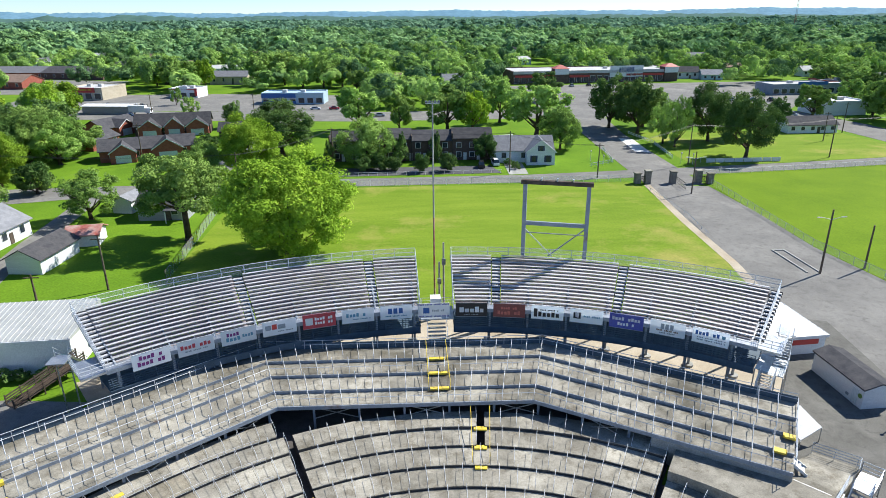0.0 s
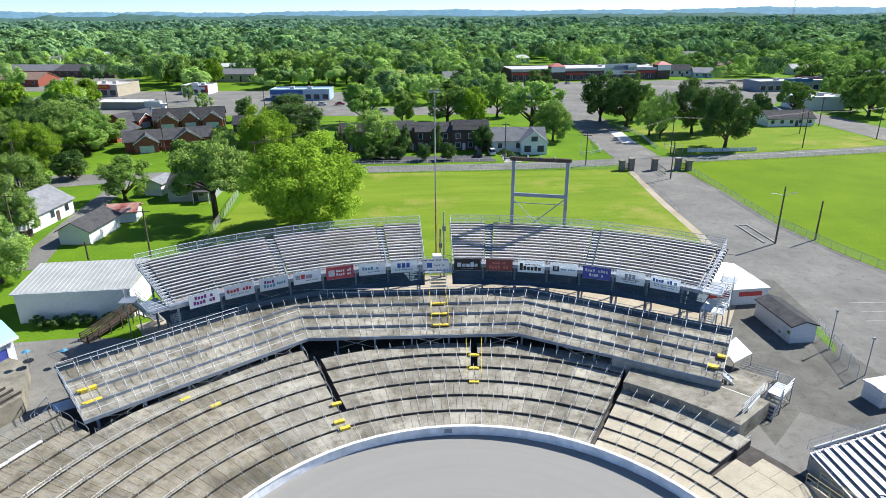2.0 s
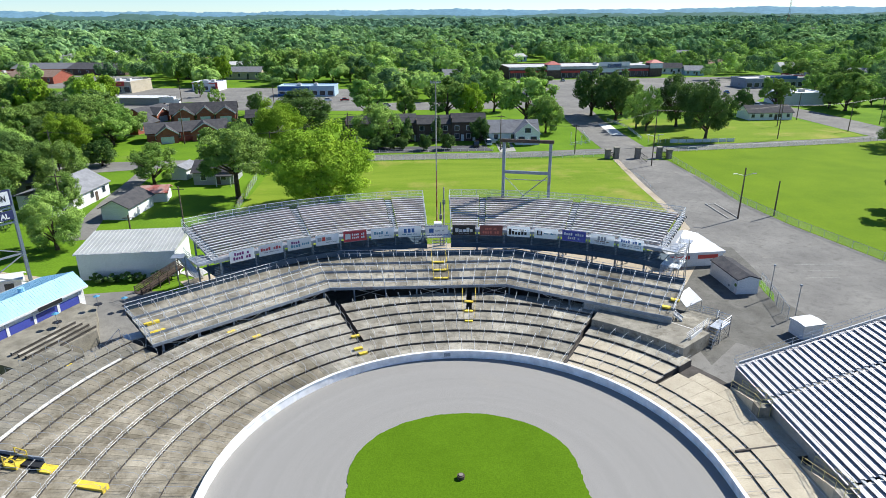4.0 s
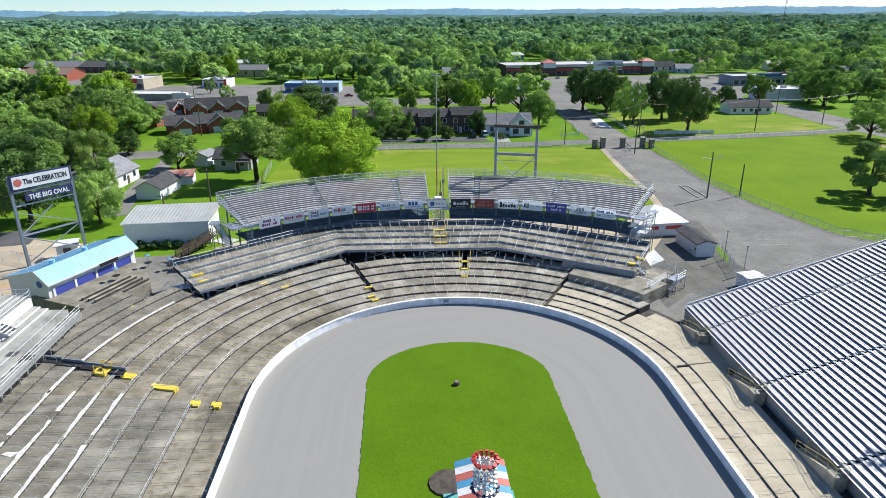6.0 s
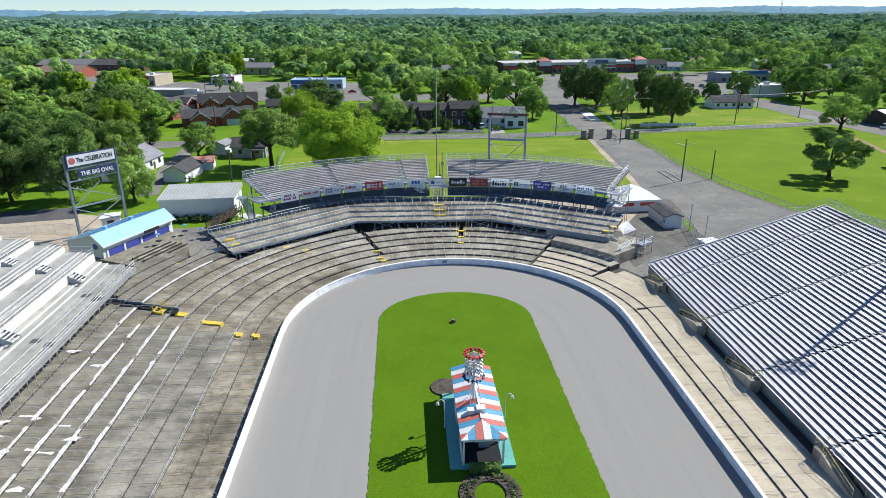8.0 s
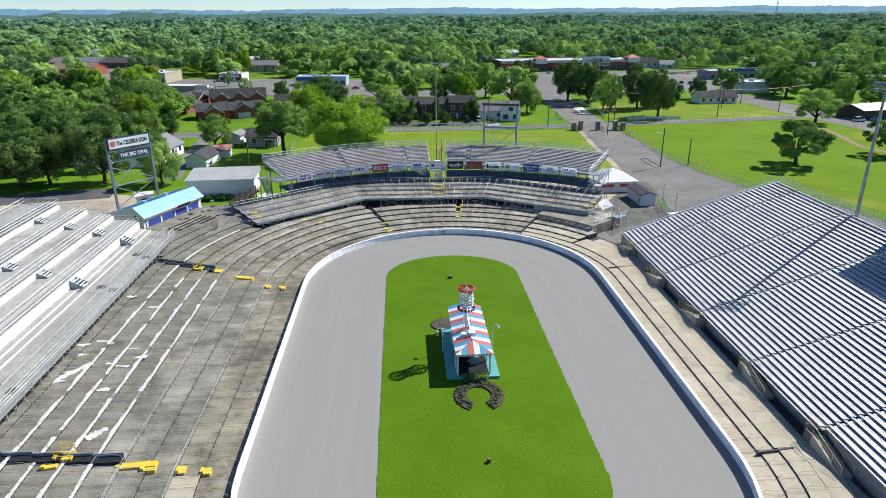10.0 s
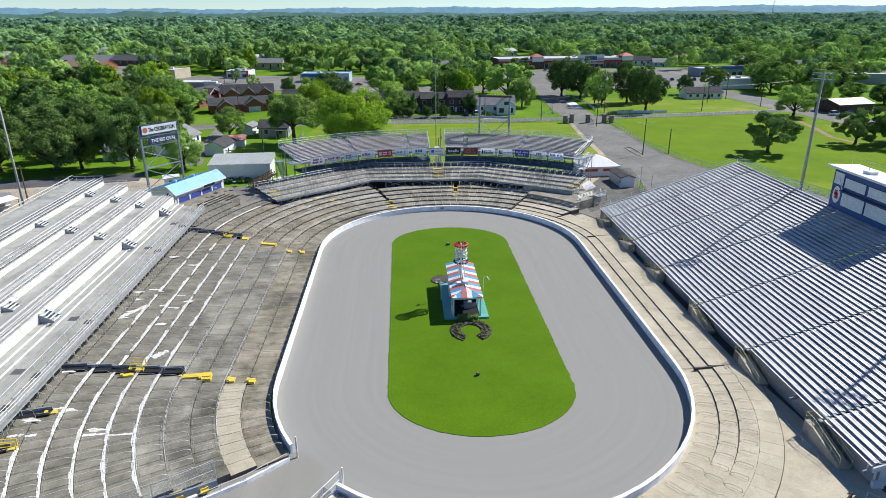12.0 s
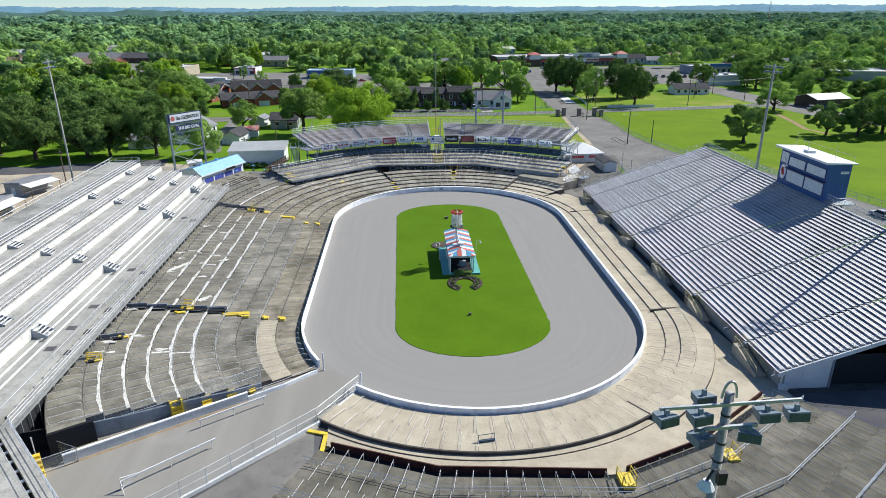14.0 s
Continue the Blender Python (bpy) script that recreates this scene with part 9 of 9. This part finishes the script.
# ---- houses ----
house("garage", -62.6, 108.2, 84, 10.2, 5.6, 2.6, 1.5, "siding", "shingle", "white garage with a dark shingle roof in the yard", "garage", windows=(), door=False)
house("lean_to", -60.2, 118.0, 8, 5.2, 5.0, 2.2, 1.0, "siding", "rusty_roof", "small white shed with a rusty red metal roof", "shed", windows=(), door=False)
hw = house("house", -78.2, 117.0, 84, 14, 9.5, 3.2, 2.7, "siding", "shingle_grey", "white house with grey roofs, dark chimneys and a flat-roofed porch", windows=((0, 3), (2, 2)), chimney=True)
part("back_porch", Build().box(-12.0, -7.05, -4.4, 2.2, 0, 2.6), "siding", hw)
part("porch_roof", Build().box(-12.3, -7.05, -4.7, 2.5, 2.6, 2.75), "white_paint", hw)
part("porch_step", Build().box(-9.5, -7.5, -5.6, -4.42, 0, 0.6).box(-9.5, -9.42, -5.6, -4.42, 0.6, 1.5).box(-9.5, -7.5, -5.6, -5.52, 0.6, 1.5), "brick_dark", hw)
part("side_wing", Build().box(-5.5, 2.0, 4.78, 8.4, 0, 3.0), "siding", hw)
part("wing_roof", Build().hexa([(-6.0, 1.5, 4.9), (2.5, 1.5, 4.9), (2.5, 8.9, 2.9), (-6.0, 8.9, 2.9)], [(-6.0, 1.5, 5.06), (2.5, 1.5, 5.06), (2.5, 8.9, 3.06), (-6.0, 8.9, 3.06)]), "shingle_grey", hw)
part("chimney", Build().box(-5.3, -4.6, -2.4, -1.7, 3.9, 5.6), "brick_dark", hw)
ha = house("house", -51.0, 134.5, 0, 9.5, 9, 3.2, 2.0, "siding_grey", "shingle", "small grey house with white window trim and dark roof", windows=((0, 2), (2, 2)))
part("porch_roof", Build().box(1.0, 4.7, -6.8, -4.5, 2.5, 2.65), "shingle", ha)
for x in (1.2, 4.5):
    part("porch_post", Build().box(x - 0.08, x + 0.08, -6.6, -6.44, 0, 2.5), "white_paint", ha)
house("shed", -60.5, 138.5, 80, 6, 4.2, 2.8, 0.9, "siding", "shingle_grey", "white garden shed with a low grey roof", "shed", windows=(), door=False)
house("house", -94, 128, 20, 12, 9, 3, 2.6, "siding_grey", "shingle_grey", "old grey house half hidden by trees", windows=((0, 2),), chimney=True)
b1 = house("brick_house", -76.5, 193.5, 20, 25, 10, 3.2, 2.4, "brick", "shingle", "red brick house with a dark roof and white gables", windows=((0, 4),))
cross_gable(b1, -6.5, 10, 6.5, 3, 3.0, 2.2, "brick", "shingle")
cross_gable(b1, 5, 10, 8, 2, 3.1, 2.6, "brick", "shingle")
b2 = house("brick_house", -82, 233, 12, 24, 11, 3.4, 3.2, "brick_dark", "shingle", "dark brick house with a steep dark roof", windows=((0, 4),))
cross_gable(b2, -7, 11, 7, 3, 3.2, 2.4, "brick", "shingle")
cross_gable(b2, 0.5, 11, 6, 1.5, 3.2, 2.6, "brick", "shingle")
cross_gable(b2, 8, 11, 7, 3, 3.2, 2.4, "brick", "shingle")
b3 = house("brick_house", -103, 232, 70, 16, 9, 3.2, 2.4, "brick", "shingle", "red brick house end-on with a dark roof", windows=((0, 3),))
cross_gable(b3, 0, 9, 7, 2, 3.0, 2.2, "brick", "shingle")
house("brick_house", -98, 208, 75, 12, 8, 3.0, 2.0, "brick", "shingle", "small red brick house with dark roof", windows=((0, 3),))
house("brick_house", -56.5, 221, 6, 13, 9, 3.0, 2.2, "brick_dark", "shingle", "dark brick house beside the side street", windows=((0, 3),))
th = thing("townhouses", "long two-storey dark brick townhouse row with dark roofs", "townhouse", at=(-1, 184.5, -0.05), turn=-1.5)
for k in range(4):
    x0 = -22 + k * 11.2
    z = 5.6 + (0.5 if k % 2 else 0)
    part("wall", Build().box(x0, x0 + 11.1, -4.5, 4.5, 0, z), "brick_dark", th)
    for s in (-1, 1):
        pts = [(x0 - 0.1, s * 5.1, z - 0.2), (x0 + 11.2, s * 5.1, z - 0.2), (x0 + 11.2, 0, z + 2.0), (x0 - 0.1, 0, z + 2.0)]
        pts = pts if s < 0 else pts[::-1]
        part("roof", Build().hexa(pts, [(a, b2_, c + 0.18) for a, b2_, c in pts]), "shingle", th)
    for j in range(3):
        x = x0 + 1.8 + j * 3.7
        for z0 in (0.9, 3.5):
            w = part("window", Build().box(x - 0.75, x + 0.75, -4.58, -4.48, z0 - 0.1, z0 + 1.5), "white_paint", th)
            part("pane", Build().box(x - 0.6, x + 0.6, -4.62, -4.57, z0, z0 + 1.4), "glass", w)
        part("door", Build().box(x + 1.3, x + 2.2, -4.56, -4.48, 0.05, 2.1), "white_paint", th)
    part("party_wall", Build().box(x0 - 0.15, x0 + 0.15, -5.0, 4.6, 0, z + 1.4), "wood_dark", th)
wg = house("gable_house", 29.8, 180.0, -3, 16, 10, 3.4, 3.0, "siding", "shingle_grey", "pale blue-white house with grey roofs and a front gable", windows=((0, 3), (2, 2)))
cross_gable(wg, 4.2, 10, 7.5, 3.5, 3.6, 3.0, "siding", "shingle_grey", False)
house("annexe", 22.5, 188, 10, 12, 12, 3.2, 1.8, "siding", "flat_roof", "low white annexe with a pale flat roof", "house", windows=())

# commercial buildings
def block_building(name, x, y, turn, w, d, h, wall_mat, roof_mat, label, bands=(), glass_front=True):
    t = thing(name, label, "building", at=(x, y, -0.05), turn=turn)
    part("wall", Build().box(-w / 2, w / 2, -d / 2, d / 2, 0, h), wall_mat, t)
    part("roof", Build().box(-w / 2 + 0.3, w / 2 - 0.3, -d / 2 + 0.3, d / 2 - 0.3, h, h + 0.06), roof_mat, t)
    part("parapet", Build().box(-w / 2 - 0.1, w / 2 + 0.1, -d / 2 - 0.1, -d / 2 + 0.25, h - 0.1, h + 0.5).box(-w / 2 - 0.1, w / 2 + 0.1, d / 2 - 0.25, d / 2 + 0.1, h - 0.1, h + 0.5)
         .box(-w / 2 - 0.1, -w / 2 + 0.25, -d / 2, d / 2, h - 0.1, h + 0.5).box(w / 2 - 0.25, w / 2 + 0.1, -d / 2, d / 2, h - 0.1, h + 0.5), wall_mat, t)
    for x0, x1, z0, z1, m in bands:
        part("front_band", Build().box(x0, x1, -d / 2 - 0.3, -d / 2 - 0.1, z0, z1), m, t)
    if glass_front:
        n = max(2, int(w / 4))
        for k in range(n):
            p = -w / 2 + w * (k + 0.5) / n
            win = part("window", Build().box(p - w / n * 0.36, p + w / n * 0.36, -d / 2 - 0.06, -d / 2 + 0.05, 0.5, h * 0.62), "white_paint", t)
            part("pane", Build().box(p - w / n * 0.33, p + w / n * 0.33, -d / 2 - 0.09, -d / 2 - 0.05, 0.6, h * 0.6), "glass", win)
    for k in range(2):
        part("roof_unit", Build().box(-w * 0.2 + k * w * 0.3, -w * 0.2 + k * w * 0.3 + 2, -1, 1, h + 0.05, h + 1.3), "flat_roof", t)
    return t


sp = block_building("shopping_centre", 108, 392, 4, 98, 30, 6.5, "brick_dark", "flat_roof", "long shopping centre with red awnings and white towers",
                    bands=[(-48, -20, 3.6, 4.8, "red"), (-16, -4, 3.2, 4.4, "red"), (18, 46, 3.6, 4.8, "red"), (-49, 49, 5.4, 6.9, "flat_roof"), (8, 28, 3.0, 9.2, "siding"), (13.5, 22.5, 5.6, 8.2, "ink_blue")])
for x in (-21, 45):
    part("tower", Build().box(x - 4, x + 4, -16.2, -9, 0, 8.2), "brick_dark", sp)
    part("tower_roof", Build().hexa([(x - 4.6, -16.8, 8.2), (x + 4.6, -16.8, 8.2), (x + 4.6, -8.4, 8.2), (x - 4.6, -8.4, 8.2)], [(x - 1, -13.5, 10), (x + 1, -13.5, 10), (x + 1, -12, 10), (x - 1, -12, 10)]), "red_soft", sp)
    part("tower_band", Build().box(x - 4.1, x + 4.1, -16.4, -16.2, 5, 8), "siding", sp)
block_building("restaurant", -109, 337, -8, 14, 12, 4.2, "siding", "flat_roof", "white fast-food restaurant with red trim", bands=[(-7, 7, 3.9, 4.3, "red"), (-2, 2.5, 3.2, 5.6, "siding"), (5.8, 7, 1, 4.6, "red")])
block_building("store", -52, 308, -4, 28, 12, 4.6, "siding_blue", "siding_blue", "low pale blue store with a white end", bands=[(-14, 1.5, 0.2, 1.4, "ink_blue"), (-14, 1.5, 2.9, 4.7, "ink_blue"), (-14, 1.5, 2.3, 2.6, "white_paint")])
block_building("parts_store", -154, 338, -10, 19, 20, 5.4, "concrete_tan", "flat_roof", "beige store with a red sign band", bands=[(-8.4, 6, 3.6, 6.0, "red"), (-7, 4.5, 4.5, 5.3, "yellow")])
house("workshop", -124.5, 283, -8, 20, 8, 3.2, 0.5, "siding_grey", "white_paint", "long low grey building with a white roof", "building", windows=(), door=False)
block_building("bank", -252, 408, -14, 30, 20, 4.6, "brick", "shingle_brown", "low brick building with a brown roof and white columns", bands=[(-15, 15, 3.8, 4.8, "siding")])
house("hall", -226, 392, -10, 30, 18, 4.0, 3.4, "brick", "shingle_brown", "brick hall with a wide brown hipped roof", "building", windows=((0, 5),))
house("church_hall", -210, 446, -14, 44, 20, 4, 3.4, "brick_dark", "shingle", "long dark-roofed brick building", "building", windows=((0, 7),))
house("motel", -103, 400, -6, 22, 14, 4.6, 2.6, "concrete_tan", "shingle_grey", "tan building with a low grey roof", "building", windows=((0, 4),))
house("dark_store", -131, 404, -6, 20, 14, 4.0, 2.4, "wood_dark", "shingle_grey", "dark store with a grey roof behind the trees", "building", windows=((0, 4),))
house("white_house", 133, 214, 0, 17, 9, 2.8, 2.2, "siding", "shingle", "white house with a dark roof at the lawn's edge", windows=((0, 5),))
block_building("warehouse", 167.5, 252, 2, 19, 14, 5.0, "siding", "white_paint", "pale warehouse with a white roof", glass_front=False)
block_building("strip_shops", 196, 318, 5, 42, 14, 4.6, "steel_blue", "flat_roof", "dark strip of shops beside the car park", bands=[(-8, 8, 4.4, 6.0, "ink_blue")])
block_building("garage_shop", 226, 330, 5, 30, 16, 4.6, "brick", "flat_roof", "brick workshop with a grey roof")
house("motor_shop", 172, 168, 12, 17, 12, 3.6, 1.6, "wood_dark", "metal_roof", "dark workshop with a pale metal roof", "building", windows=())
block_building("depot", 257, 272, -10, 40, 24, 5.0, "siding_grey", "metal_roof", "wide depot with a pale metal roof", glass_front=False)
house("long_house", -252, 455, -8, 42, 20, 4.0, 3.2, "brick", "shingle_grey", "long low brick building with a grey roof", "building", windows=((0, 8),))
house("long_house", -190, 488, -8, 34, 18, 4.0, 3.0, "siding", "shingle", "long pale building with a dark roof", "building", windows=((0, 7),))
house("long_house", -300, 400, -14, 26, 14, 4.0, 3.2, "brick", "shingle_brown", "brick building with a broad brown roof", "building", windows=((0, 6),))
house("white_hall", -285, 575, -6, 22, 12, 4.4, 2.6, "siding", "metal_roof", "white hall with a pale metal roof", "building", windows=((0, 5),))
house("white_hall", -267, 616, 10, 24, 13, 4.2, 2.6, "siding", "metal_roof", "white hall with a pale metal roof", "building", windows=((0, 5),))
random.seed(41)
roofs = ["shingle", "shingle_grey", "shingle_brown", "shingle_grey", "metal_roof", "flat_roof"]
walls = ["siding", "siding", "brick", "siding_grey", "siding_blue"]
for x, y in spots:
    big = random.random() < 0.3
    house("town_house", x, y, random.uniform(-25, 25), random.uniform(18, 30) if big else random.uniform(11, 15), random.uniform(9, 13), random.uniform(3, 4.2), random.uniform(1.8, 3.2), random.choice(walls), random.choice(roofs),
          "small town house among trees", windows=((0, 3),), chimney=random.random() < 0.3)

block_building("school", 712, 1062, -12, 92, 30, 9.0, "brick_dark", "white_paint", "long far-off brick building with a white roof", glass_front=False)
block_building("long_store", 312, 414, 4, 30, 12, 4.6, "siding", "shingle_grey", "white shop front beside a road in the trees")
house("garden_shed", -88.8, 101, 4, 8, 5, 2.8, 1.4, "siding", "shingle_grey", "white shed under the trees with a grey roof", "shed", windows=(), door=False)

# radio tower far off
rt = thing("lattice_tower", "thin far-off grey and red lattice tower", "tower", at=(752, 1250, 0))
for k in range(5):
    z0, z1, w0, w1 = k * 16, k * 16 + 16, 2.0 - k * 0.28, 2.0 - (k + 1) * 0.28
    b = Build()
    for sx, sy in ((-1, -1), (1, -1), (0, 1)):
        b.tube((sx * w0, sy * w0, z0), (sx * w1, sy * w1, z1), 0.2, 4)
    for f in (0, 0.33, 0.66):
        z, zz, w = z0 + 16 * f, z0 + 16 * (f + 0.33), w0 + (w1 - w0) * f
        b.tube((-w, -w, z), (w, -w, zz), 0.12, 4).tube((w, -w, z), (0, w, zz), 0.12, 4).tube((0, w, z), (-w, -w, zz), 0.12, 4)
    part("section", b, "red_soft" if k % 2 else "pole_grey", rt)


# ---- vehicles ----
def car(x, y, turn, paint, label, van=False, truck=False):
    t = thing("car", label, "car", group="parked cars", at=(x, y, 0.0), turn=turn)
    part("body", Build().hexa([(-2.2, -0.88, 0.3), (2.2, -0.88, 0.3), (2.2, 0.88, 0.3), (-2.2, 0.88, 0.3)], [(-2.15, -0.8, 0.92), (2.05, -0.8, 0.88), (2.05, 0.8, 0.88), (-2.15, 0.8, 0.92)]), paint, t)
    top = 1.75 if van else 1.45
    part("cabin", Build().hexa([(-1.9 if van else -1.5, -0.78, 0.9), (1.1, -0.78, 0.88), (1.1, 0.78, 0.88), (-1.9 if van else -1.5, 0.78, 0.9)], [(-1.7 if van else -1.0, -0.6, top), (0.4, -0.6, top), (0.4, 0.6, top), (-1.7 if van else -1.0, 0.6, top)]), "glass", t)
    part("roof_panel", Build().box(-1.65 if van else -0.95, 0.36, -0.58, 0.58, top - 0.02, top + 0.04), paint, t)
    for sx in (-1.35, 1.35):
        for sy in (-0.82, 0.82):
            w = part("wheel", Build().tube((sx, sy - 0.1, 0.32), (sx, sy + 0.1, 0.32), 0.32, 10), "tyre", t)
            part("rim", Build().tube((sx, sy - 0.11, 0.32), (sx, sy + 0.11, 0.32), 0.18, 8), "galvanised", w)


for x, y, tn_, p, v in ((8.5, 171.5, 90, "car_silver", False), (17.5, 170.5, 85, "car_black", True), (21.5, 172.5, 92, "car_white", True), (34.5, 172.8, 0, "car_white", False), (-92, 262, -6, "car_red", False), (-112, 271, -6, "car_blue", False), (-103, 266, 174, "car_white", True),
                        (-118, 300, 20, "car_black", False), (-135, 305, -70, "car_black", False), (-128, 284, -8, "car_silver", False), (-84, 258, 174, "car_red", True), (100, 360, 90, "car_black", False), (106, 360, 90, "car_white", False), (113, 361, 90, "car_silver", False),
                        (122, 362, 90, "car_red", False), (90, 358, 90, "car_silver", False), (147, 292, 80, "car_white", False), (151, 291, 80, "car_black", False), (156, 290, 80, "car_blue", False), (163, 288, 78, "car_black", True), (148, 246, -48, "car_silver", False),
                        (87.5, 17.5, 100, "car_silver", False), (88.5, 9.5, 100, "car_white", True), (162, 158, 10, "car_white", True), (169, 160, 12, "car_blue", False), (-40, 283, 5, "car_white", False), (-32, 283, 5, "car_red", False), (70, 330, 90, "car_white", False), (76, 331, 90, "car_blue", False), (-12, 262, -4, "car_silver", False)):
    car(x, y, tn_, p, {"car_silver": "silver car parked on asphalt", "car_black": "black car parked on asphalt", "car_white": "white car parked on asphalt", "car_red": "red car on the asphalt", "car_blue": "blue car on the asphalt"}[p], v)
trk = thing("lorry", "white box lorry parked beside the main road", "lorry", at=(-111, 278, 0), turn=-8)
part("box_body", Build().box(-4, 3, -1.2, 1.2, 0.9, 3.6), "white_paint", trk)
part("cab", Build().box(3.1, 5.2, -1.1, 1.1, 0.6, 2.6), "car_white", trk)
part("windscreen", Build().box(5.18, 5.24, -0.95, 0.95, 1.6, 2.4), "glass", trk)
for sx in (-2.8, 4.2):
    for sy in (-1.05, 1.05):
        part("wheel", Build().tube((sx, sy - 0.15, 0.45), (sx, sy + 0.15, 0.45), 0.45, 10), "tyre", trk)
